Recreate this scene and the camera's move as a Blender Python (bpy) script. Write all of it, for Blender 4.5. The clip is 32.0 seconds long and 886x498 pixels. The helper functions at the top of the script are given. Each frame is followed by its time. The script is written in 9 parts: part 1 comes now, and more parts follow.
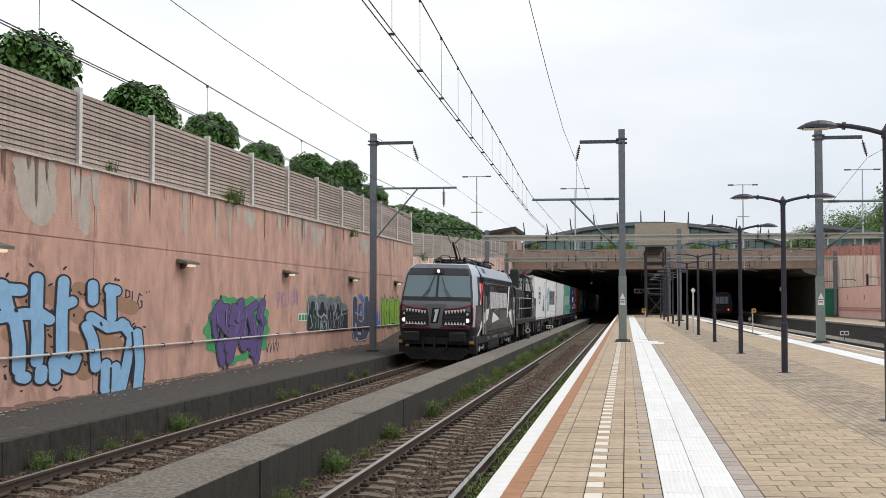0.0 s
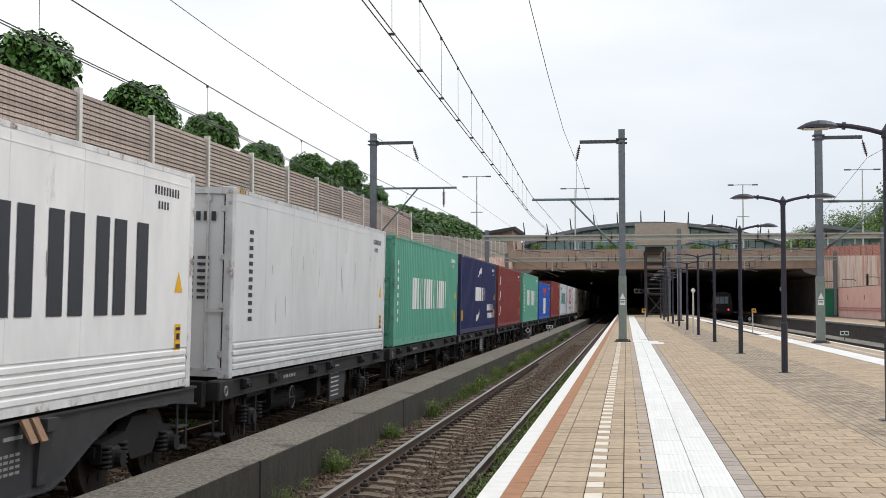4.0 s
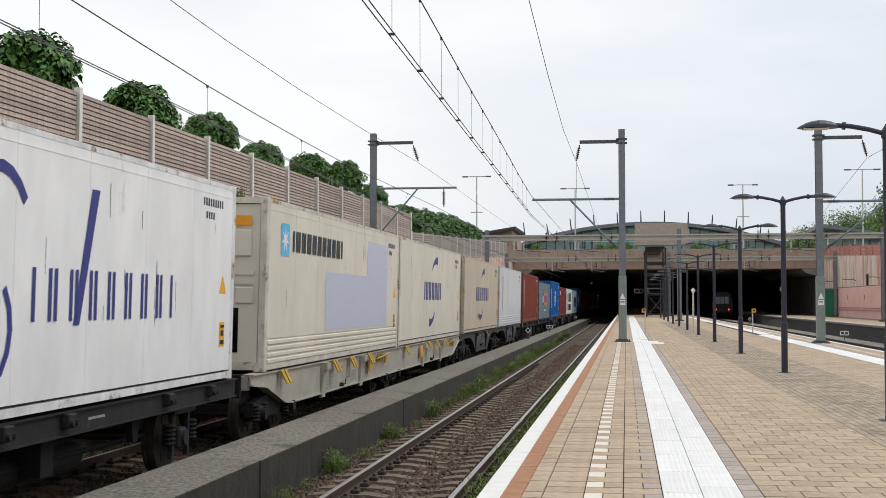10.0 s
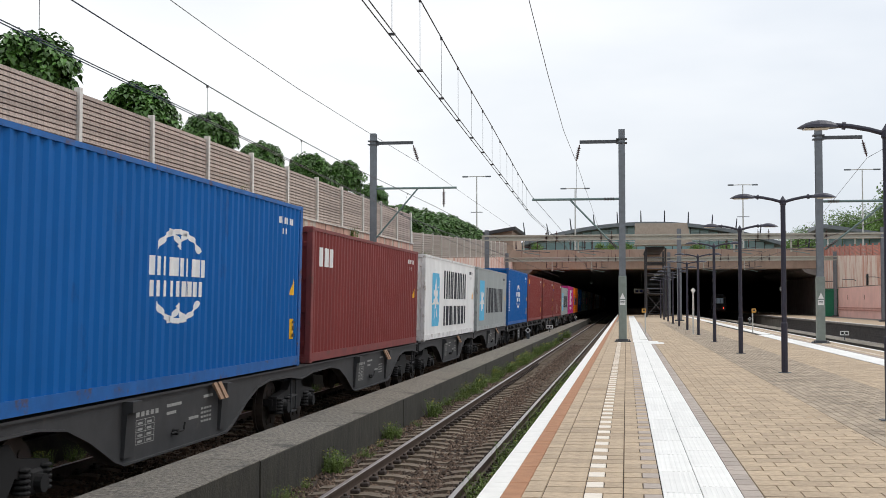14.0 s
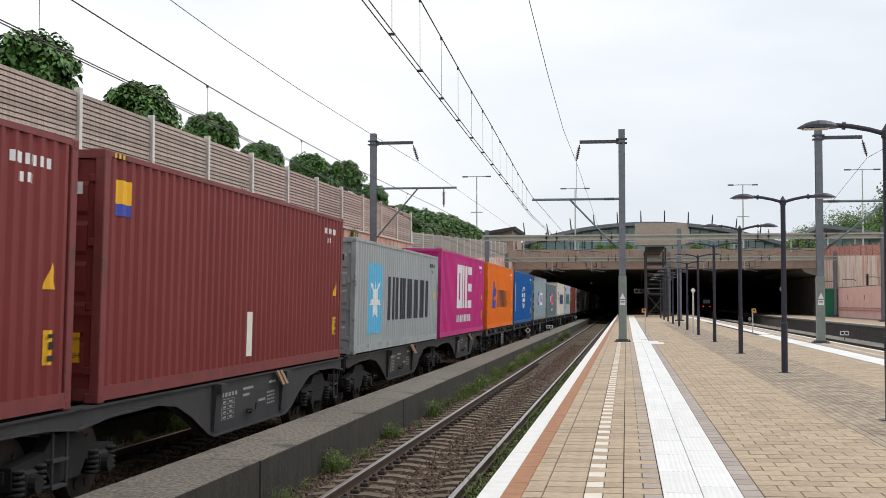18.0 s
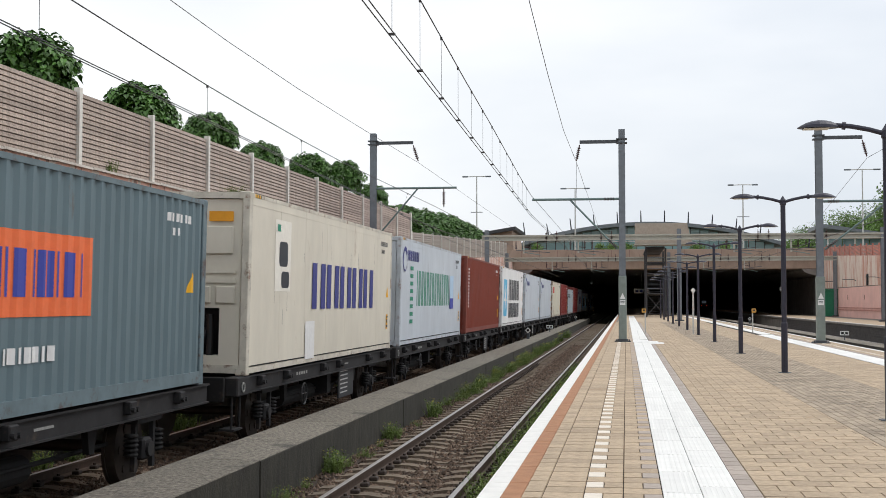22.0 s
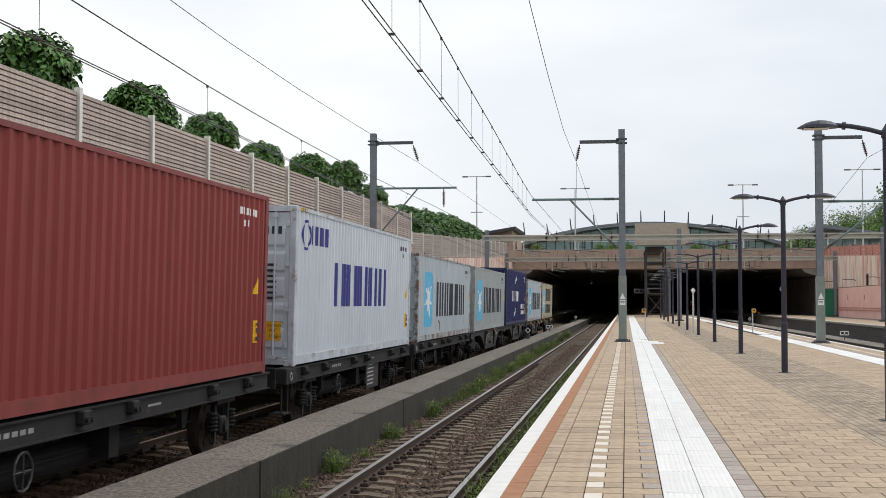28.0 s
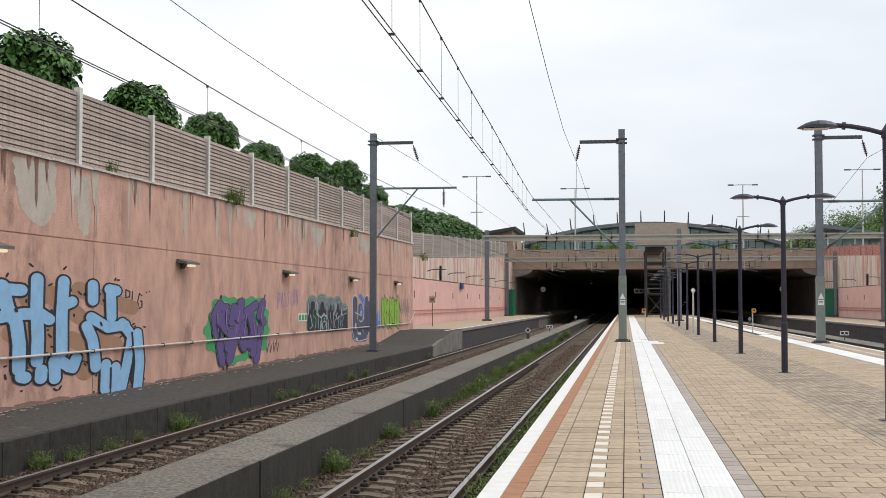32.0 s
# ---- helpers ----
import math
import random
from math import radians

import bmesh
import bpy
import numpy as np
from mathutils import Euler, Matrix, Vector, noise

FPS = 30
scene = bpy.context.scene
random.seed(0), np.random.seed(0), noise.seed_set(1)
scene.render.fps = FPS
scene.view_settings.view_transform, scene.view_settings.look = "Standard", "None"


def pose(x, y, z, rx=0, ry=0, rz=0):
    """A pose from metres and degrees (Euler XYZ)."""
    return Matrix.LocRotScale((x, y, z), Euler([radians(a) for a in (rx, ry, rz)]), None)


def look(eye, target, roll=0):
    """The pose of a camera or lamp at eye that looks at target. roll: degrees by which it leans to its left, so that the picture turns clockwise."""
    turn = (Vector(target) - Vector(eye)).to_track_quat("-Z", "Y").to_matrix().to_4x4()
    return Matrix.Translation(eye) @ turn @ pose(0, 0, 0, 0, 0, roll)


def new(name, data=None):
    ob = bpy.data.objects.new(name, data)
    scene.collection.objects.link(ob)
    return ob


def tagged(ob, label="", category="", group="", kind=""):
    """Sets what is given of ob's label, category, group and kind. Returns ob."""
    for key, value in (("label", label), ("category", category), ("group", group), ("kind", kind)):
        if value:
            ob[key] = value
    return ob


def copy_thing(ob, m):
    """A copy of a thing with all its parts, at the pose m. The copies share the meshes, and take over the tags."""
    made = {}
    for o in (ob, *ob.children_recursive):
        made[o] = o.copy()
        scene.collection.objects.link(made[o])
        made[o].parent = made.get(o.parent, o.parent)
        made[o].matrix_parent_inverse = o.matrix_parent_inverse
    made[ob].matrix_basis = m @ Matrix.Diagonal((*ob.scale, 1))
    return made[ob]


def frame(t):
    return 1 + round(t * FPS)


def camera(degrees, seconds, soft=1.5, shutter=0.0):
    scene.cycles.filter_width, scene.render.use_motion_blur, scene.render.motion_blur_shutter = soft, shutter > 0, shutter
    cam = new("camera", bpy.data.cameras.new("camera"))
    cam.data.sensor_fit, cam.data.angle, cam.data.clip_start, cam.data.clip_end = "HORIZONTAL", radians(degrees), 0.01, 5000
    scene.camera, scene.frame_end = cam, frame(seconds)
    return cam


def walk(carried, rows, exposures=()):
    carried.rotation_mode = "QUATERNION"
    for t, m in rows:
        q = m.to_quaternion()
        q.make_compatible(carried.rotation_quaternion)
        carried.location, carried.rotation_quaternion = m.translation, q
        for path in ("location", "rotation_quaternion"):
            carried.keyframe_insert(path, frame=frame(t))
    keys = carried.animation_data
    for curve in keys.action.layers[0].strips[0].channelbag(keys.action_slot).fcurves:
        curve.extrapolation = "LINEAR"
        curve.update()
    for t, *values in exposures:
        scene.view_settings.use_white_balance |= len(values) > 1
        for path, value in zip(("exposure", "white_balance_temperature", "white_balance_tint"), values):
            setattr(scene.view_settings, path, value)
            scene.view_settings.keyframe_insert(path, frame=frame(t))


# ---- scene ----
# z = 0 is the platform's surface; y runs along the tracks, away from the camera
cam = camera(38.64, 32.0, soft=0.6, shutter=0.03)
EYE = (0.0, 0.0, 1.412)
CAM_POSE = Matrix.Translation(EYE) @ pose(0, 0, 0, 90 + 2.448, 0, 8.2425)
walk(cam, [(0.0, CAM_POSE), (32.0, CAM_POSE)], [(0.0, 0.0), (8.0, 0.0), (9.0, -0.04), (10.0, -0.08), (11.0, -0.15), (12.0, -0.12), (13.0, -0.07), (14.0, 0.0), (24.0, 0.0), (25.0, -0.13), (28.0, -0.05), (30.0, 0.0), (32.0, 0.0)])

# ---- light: a bright overcast sky and a wide, weak sun ----
SUN_EL, SUN_AZ = radians(48), radians(66)
world = bpy.data.worlds.new("overcast_sky")
scene.world = world
world.use_nodes = True
wn, wl = world.node_tree.nodes, world.node_tree.links
wn.clear()
w_out = wn.new("ShaderNodeOutputWorld")
w_bg = wn.new("ShaderNodeBackground")
w_sky = wn.new("ShaderNodeTexSky")
w_sky.sky_type, w_sky.sun_disc = "NISHITA", False
w_sky.sun_elevation, w_sky.sun_rotation = SUN_EL, SUN_AZ
w_sky.air_density, w_sky.dust_density = 1.0, 2.5
w_geo = wn.new("ShaderNodeTexCoord")
w_map = wn.new("ShaderNodeMapping")
w_map.inputs["Scale"].default_value = (1.0, 1.0, 3.0)
w_noise = wn.new("ShaderNodeTexNoise")
w_noise.inputs["Scale"].default_value, w_noise.inputs["Detail"].default_value = 2.2, 5.0
w_ramp = wn.new("ShaderNodeValToRGB")
w_ramp.color_ramp.elements[0].position, w_ramp.color_ramp.elements[0].color = 0.32, (7.1, 7.6, 8.3, 1)
w_ramp.color_ramp.elements[1].position, w_ramp.color_ramp.elements[1].color = 0.72, (10.0, 10.1, 10.2, 1)
w_mix = wn.new("ShaderNodeMix")
w_mix.data_type = "RGBA"
w_mix.inputs["Factor"].default_value = 0.86
wl.new(w_geo.outputs["Generated"], w_map.inputs["Vector"])
wl.new(w_map.outputs["Vector"], w_noise.inputs["Vector"])
# the cloud is thinner and bluer towards the east
w_sep = wn.new("ShaderNodeSeparateXYZ")
w_add = wn.new("ShaderNodeMath")
w_add.operation = "MULTIPLY_ADD"
w_add.inputs[1].default_value = -0.55
wl.new(w_geo.outputs["Generated"], w_sep.inputs["Vector"])
wl.new(w_sep.outputs["X"], w_add.inputs[0])
wl.new(w_noise.outputs["Fac"], w_add.inputs[2])
wl.new(w_add.outputs["Value"], w_ramp.inputs["Fac"])
wl.new(w_sky.outputs["Color"], w_mix.inputs["A"])
wl.new(w_ramp.outputs["Color"], w_mix.inputs["B"])
wl.new(w_mix.outputs["Result"], w_bg.inputs["Color"])
w_bg.inputs["Strength"].default_value = 0.115
wl.new(w_bg.outputs["Background"], w_out.inputs["Surface"])

sun_data = bpy.data.lights.new("sun", "SUN")
sun_data.energy, sun_data.angle, sun_data.color = 1.5, radians(40), (1.0, 0.975, 0.945)
sun = new("sun", sun_data)
sun.matrix_world = look((20 * math.sin(SUN_AZ), 20 * math.cos(SUN_AZ), 30), (0, 0, 0))
scene.view_settings.exposure = 0.0
# ---- materials ----
def lin(r, g, b):
    """Linear colour from 8-bit values."""
    return tuple(((c / 255 + 0.055) / 1.055) ** 2.4 if c > 10 else c / 255 / 12.92 for c in (r, g, b)) + (1.0,)


def mat(name, col, rough=0.7, metal=0.0, scale=6.0, vary=0.25, bump=0.0, bump_scale=60.0, stain=None, stain_at=0.6,
        stain_scale=1.5, stretch=(1, 1, 1), island=0.0, random_ob=0.0, spec=0.5):
    """A painted, mineral or metal surface: grain, larger blotches, stains, relief, and a shift per piece."""
    m = bpy.data.materials.new(name)
    m.use_nodes = True
    nt = m.node_tree
    n, l = nt.nodes, nt.links
    b = n["Principled BSDF"]
    b.inputs["Roughness"].default_value, b.inputs["Metallic"].default_value = rough, metal
    b.inputs["Specular IOR Level"].default_value = spec
    co = n.new("ShaderNodeTexCoord")
    mp = n.new("ShaderNodeMapping")
    mp.inputs["Scale"].default_value = stretch
    l.new(co.outputs["Object"], mp.inputs["Vector"])
    big = n.new("ShaderNodeTexNoise")
    big.inputs["Scale"].default_value, big.inputs["Detail"].default_value, big.inputs["Roughness"].default_value = scale, 6, 0.65
    l.new(mp.outputs["Vector"], big.inputs["Vector"])
    mul = n.new("ShaderNodeMapRange")
    mul.inputs["From Min"].default_value, mul.inputs["From Max"].default_value = 0.3, 0.7
    mul.inputs["To Min"].default_value, mul.inputs["To Max"].default_value = 1 - vary, 1 + vary * 0.6
    l.new(big.outputs["Fac"], mul.inputs["Value"])
    hsv = n.new("ShaderNodeHueSaturation")
    hsv.inputs["Color"].default_value = col
    l.new(mul.outputs["Result"], hsv.inputs["Value"])
    out = hsv.outputs["Color"]
    if island or random_ob:
        src = n.new("ShaderNodeNewGeometry").outputs["Random Per Island"] if island else n.new("ShaderNodeObjectInfo").outputs["Random"]
        k = island or random_ob
        r2 = n.new("ShaderNodeMapRange")
        r2.inputs["To Min"].default_value, r2.inputs["To Max"].default_value = 1 - k, 1 + k
        l.new(src, r2.inputs["Value"])
        h2 = n.new("ShaderNodeHueSaturation")
        l.new(out, h2.inputs["Color"])
        l.new(r2.outputs["Result"], h2.inputs["Value"])
        out = h2.outputs["Color"]
    if stain:
        sn = n.new("ShaderNodeTexNoise")
        sn.inputs["Scale"].default_value, sn.inputs["Detail"].default_value, sn.inputs["Roughness"].default_value = stain_scale, 8, 0.7
        l.new(mp.outputs["Vector"], sn.inputs["Vector"])
        sr = n.new("ShaderNodeMapRange")
        sr.inputs["From Min"].default_value, sr.inputs["From Max"].default_value = stain_at, stain_at + 0.12
        l.new(sn.outputs["Fac"], sr.inputs["Value"])
        mx = n.new("ShaderNodeMix")
        mx.data_type = "RGBA"
        mx.inputs["B"].default_value = stain
        l.new(sr.outputs["Result"], mx.inputs["Factor"])
        l.new(out, mx.inputs["A"])
        out = mx.outputs["Result"]
    l.new(out, b.inputs["Base Color"])
    if bump:
        bn = n.new("ShaderNodeTexNoise")
        bn.inputs["Scale"].default_value, bn.inputs["Detail"].default_value = bump_scale, 4
        l.new(co.outputs["Object"], bn.inputs["Vector"])
        bp = n.new("ShaderNodeBump")
        bp.inputs["Strength"].default_value, bp.inputs["Distance"].default_value = bump, 0.02
        l.new(bn.outputs["Fac"], bp.inputs["Height"])
        l.new(bp.outputs["Normal"], b.inputs["Normal"])
    return m


def glow(name, col, power):
    m = bpy.data.materials.new(name)
    m.use_nodes = True
    b = m.node_tree.nodes["Principled BSDF"]
    b.inputs["Base Color"].default_value = col
    b.inputs["Emission Color"].default_value, b.inputs["Emission Strength"].default_value = col, power
    return m


def glass(name, col=(0.02, 0.025, 0.03, 1), rough=0.04):
    m = bpy.data.materials.new(name)
    m.use_nodes = True
    b = m.node_tree.nodes["Principled BSDF"]
    b.inputs["Base Color"].default_value, b.inputs["Roughness"].default_value = col, rough
    b.inputs["Specular IOR Level"].default_value = 0.8
    return m


CONCRETE = mat("concrete", lin(140, 135, 128), 0.9, scale=2.5, vary=0.3, bump=0.35, bump_scale=25, stain=lin(92, 90, 86), stain_at=0.58)
CONCRETE_DARK = mat("weathered_concrete", lin(126, 121, 113), 0.92, scale=2.0, vary=0.35, bump=0.4, bump_scale=20, stain=lin(84, 82, 76), stain_at=0.56)
TARMAC = mat("worn_tarmac", lin(73, 69, 62), 0.93, scale=10, vary=0.7, bump=0.5, bump_scale=40, stain=lin(92, 89, 85), stain_at=0.6, stain_scale=0.9)
TARMAC_EDGE = mat("dark_edge_block", lin(52, 49, 42), 0.93, scale=6, vary=0.5, bump=0.4, bump_scale=30, random_ob=0.2)
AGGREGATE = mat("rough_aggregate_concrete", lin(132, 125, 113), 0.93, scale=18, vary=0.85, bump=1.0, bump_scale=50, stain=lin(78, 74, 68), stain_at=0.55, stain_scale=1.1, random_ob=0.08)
KERB_SIDE = mat("dark_side_concrete", lin(54, 51, 42), 0.93, scale=7, vary=0.6, bump=0.5, bump_scale=30, stain=lin(112, 110, 102), stain_at=0.64, stain_scale=2.2, stretch=(1, 1, 0.2), random_ob=0.1)
EARTH = mat("earth", lin(98, 92, 70), 0.95, scale=0.6, vary=0.4, bump=0.4)
BALLAST = mat("ballast_bed", lin(60, 47, 37), 0.95, scale=18, vary=0.5, bump=0.9, bump_scale=22)
STONE = mat("ballast_stone", lin(92, 75, 62), 0.92, scale=8, vary=0.25, island=0.65)
SLEEPER = mat("concrete_sleeper", lin(112, 98, 82), 0.92, scale=7, vary=0.3, bump=0.3, random_ob=0.15)
RAIL_SIDE = mat("rusty_rail", lin(82, 66, 56), 0.8, 0.2, scale=12, vary=0.3)
RAIL_TOP = mat("polished_rail", (0.34, 0.31, 0.29, 1), 0.34, 0.9, scale=20, vary=0.1)
CLIP = mat("rusty_clip", lin(66, 56, 50), 0.8, 0.3, scale=30, vary=0.3)
PINK = mat("pink_render", lin(208, 165, 146), 0.92, scale=1.3, vary=0.3, bump=0.6, bump_scale=45, stain=lin(158, 124, 110), stain_at=0.57, stain_scale=0.9, stretch=(1, 1, 0.5))
PINK_PALE = mat("pale_pink_render", lin(224, 180, 170), 0.9, scale=0.8, vary=0.12, bump=0.25, bump_scale=60)
PINK_STREAK = mat("streaked_pink_render", lin(196, 148, 130), 0.92, scale=1.4, vary=0.25, bump=0.4, bump_scale=50,
                  stain=lin(216, 202, 190), stain_at=0.43, stain_scale=1.6, stretch=(1, 1, 0.16))
PATCH = mat("bare_render_patch", lin(194, 182, 168), 0.92, scale=2, vary=0.2, bump=0.4)
STAIN_DARK = mat("dark_water_stain", lin(138, 110, 98), 0.95, scale=3, vary=0.3)
COPING = mat("coping_concrete", lin(206, 198, 188), 0.9, scale=3, vary=0.25, bump=0.3, stain=lin(110, 104, 96), stain_at=0.58)
BOARD = mat("acoustic_board", lin(180, 164, 152), 0.88, scale=16, vary=0.5, bump=0.8, bump_scale=34, random_ob=0.16)
BOARD_GREY = mat("grey_acoustic_board", lin(160, 150, 140), 0.88, scale=2.2, vary=0.2, random_ob=0.10)
RED_BOARD = mat("red_louvre_board", lin(188, 128, 114), 0.85, scale=2.2, vary=0.2, random_ob=0.08)
FENCE_POST = mat("pale_concrete_post", lin(222, 218, 210), 0.85, scale=9, vary=0.15, stain=lin(150, 142, 132), stain_at=0.62)
GALV = mat("galvanised_steel", lin(198, 198, 194), 0.55, 0.15, scale=9, vary=0.2)
MAST = mat("painted_steel_mast", lin(118, 124, 130), 0.55, 0.2, scale=5, vary=0.18, stain=lin(96, 92, 88), stain_at=0.66)
MAST_DARK = mat("dark_steel_arm", lin(84, 88, 92), 0.6, 0.3, scale=8, vary=0.2)
MAST_GREEN = mat("green_painted_steel_mast", lin(112, 132, 130), 0.55, 0.1, scale=5, vary=0.15)
SLEEVE = mat("grey_green_mast_sleeve", lin(130, 140, 134), 0.6, 0.1, scale=5, vary=0.15)
LAMP_BLUE = mat("dark_blue_lacquer", lin(46, 46, 60), 0.45, 0.1, scale=10, vary=0.15)
PORCELAIN = mat("brown_insulator", lin(78, 56, 58), 0.35, scale=12, vary=0.15)
WIRE = mat("copper_wire", lin(70, 68, 68), 0.6, 0.3, scale=30, vary=0.15)
BRICK = mat("buff_paving_brick", lin(180, 160, 135), 0.9, scale=14, vary=0.24, bump=0.3, bump_scale=120, random_ob=0.12, stain=lin(164, 136, 106), stain_at=0.6, stain_scale=3)
BRICK_I = mat("buff_paving_brick_field", lin(180, 160, 135), 0.9, scale=14, vary=0.24, bump=0.3, bump_scale=120, island=0.12, stain=lin(164, 136, 106), stain_at=0.6, stain_scale=1.5)
BRICK_GREY = mat("mauve_grey_brick", lin(168, 156, 146), 0.9, scale=14, vary=0.16, island=0.1)
BRICK_DARK = mat("dark_clinker_brick", lin(161, 146, 127), 0.9, scale=0.9, vary=0.3, island=0.16)
JOINT = mat("sand_joint", lin(54, 46, 36), 0.95, scale=30, vary=0.3)
WHITE_PAINT = mat("worn_white_paint", lin(224, 222, 217), 0.75, scale=5, vary=0.10, stain=lin(196, 188, 176), stain_at=0.64, stain_scale=4)
DASH = mat("cream_marker_tile", lin(224, 214, 200), 0.85, scale=9, vary=0.14)
TACTILE = mat("white_tactile_tile", lin(228, 227, 223), 0.7, scale=3, vary=0.07, island=0.05)
RED_BAND = mat("red_brown_kerb", lin(164, 118, 86), 0.9, scale=6, vary=0.2, bump=0.2, stain=lin(160, 104, 74), stain_at=0.58)
DARK_BLOCK = mat("dark_engineering_brick", lin(70, 66, 64), 0.85, scale=10, vary=0.3, island=0.2)
TUNNEL = mat("sooty_concrete", lin(138, 133, 129), 0.95, scale=0.8, vary=0.3)
DECK = mat("brown_concrete_deck", lin(166, 144, 128), 0.9, scale=1.2, vary=0.2, stain=lin(120, 104, 92), stain_at=0.6, stain_scale=1.2, stretch=(1, 1, 0.5))
CREAM_STEEL = mat("cream_gantry_steel", lin(178, 176, 164), 0.6, 0.1, scale=4, vary=0.15, stain=lin(160, 140, 120), stain_at=0.68)
CLADDING = mat("striped_cladding", lin(178, 166, 152), 0.7, scale=3, vary=0.15)
ROOF = mat("grey_roof_sheet", lin(118, 124, 128), 0.5, 0.2, scale=2, vary=0.15)
STEEL_DARK = mat("dark_stair_steel", lin(66, 66, 68), 0.6, 0.3, scale=6, vary=0.2)
GREEN_DOOR = mat("green_lacquer", lin(22, 116, 84), 0.45, scale=5, vary=0.12)
SIGN_WHITE = mat("white_sign", lin(232, 232, 230), 0.5, scale=4, vary=0.05)
BLACK = mat("black_paint", lin(26, 26, 28), 0.5, scale=8, vary=0.2)
YELLOW = mat("yellow_paint", lin(232, 176, 40), 0.5, scale=6, vary=0.1)
ORANGE_LABEL = mat("orange_label", lin(234, 160, 30), 0.5, scale=6, vary=0.08)
BLUE_SIGN = mat("blue_sign", lin(40, 60, 130), 0.5, scale=6, vary=0.08)
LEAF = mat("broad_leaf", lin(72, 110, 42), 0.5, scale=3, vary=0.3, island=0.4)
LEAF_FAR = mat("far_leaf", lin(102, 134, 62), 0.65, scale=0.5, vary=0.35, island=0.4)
GRASS = mat("weed_green", lin(104, 124, 56), 0.8, scale=3, vary=0.3, island=0.4)
FLOWER = mat("yellow_flower", lin(222, 206, 70), 0.7, scale=6, vary=0.15)
BARK = mat("bark", lin(92, 78, 62), 0.9, scale=10, vary=0.35, bump=0.5)
GLASS_GREEN = glass("greenish_station_glass", lin(120, 160, 160), 0.12)
STEP_YELLOW = mat("worn_yellow_steel", lin(190, 152, 52), 0.7, scale=20, vary=0.35)
READER = mat("dull_orange_housing", lin(204, 152, 72), 0.6, scale=8, vary=0.12)
NOTICE = mat("brownish_notice", lin(188, 168, 146), 0.7, scale=8, vary=0.12)
LAMP_GREY = mat("dull_grey_lamp_housing", lin(112, 108, 98), 0.7, 0.1, scale=9, vary=0.25)
LIGHT_WARM = glow("warm_lamp", (1.0, 0.82, 0.56, 1), 0.75)
LAMP_LENS = mat("pale_lamp_lens", lin(214, 208, 192), 0.35, scale=8, vary=0.06)
FILL_TUBE = glow("tunnel_fill_tube", (0.95, 0.98, 1.0, 1), 70.0)
LIGHT_WHITE = glow("white_lamp", (1.0, 0.88, 0.68, 1), 3.0)
LIGHT_RED = glow("red_tail_lamp", (1.0, 0.03, 0.02, 1), 5.0)


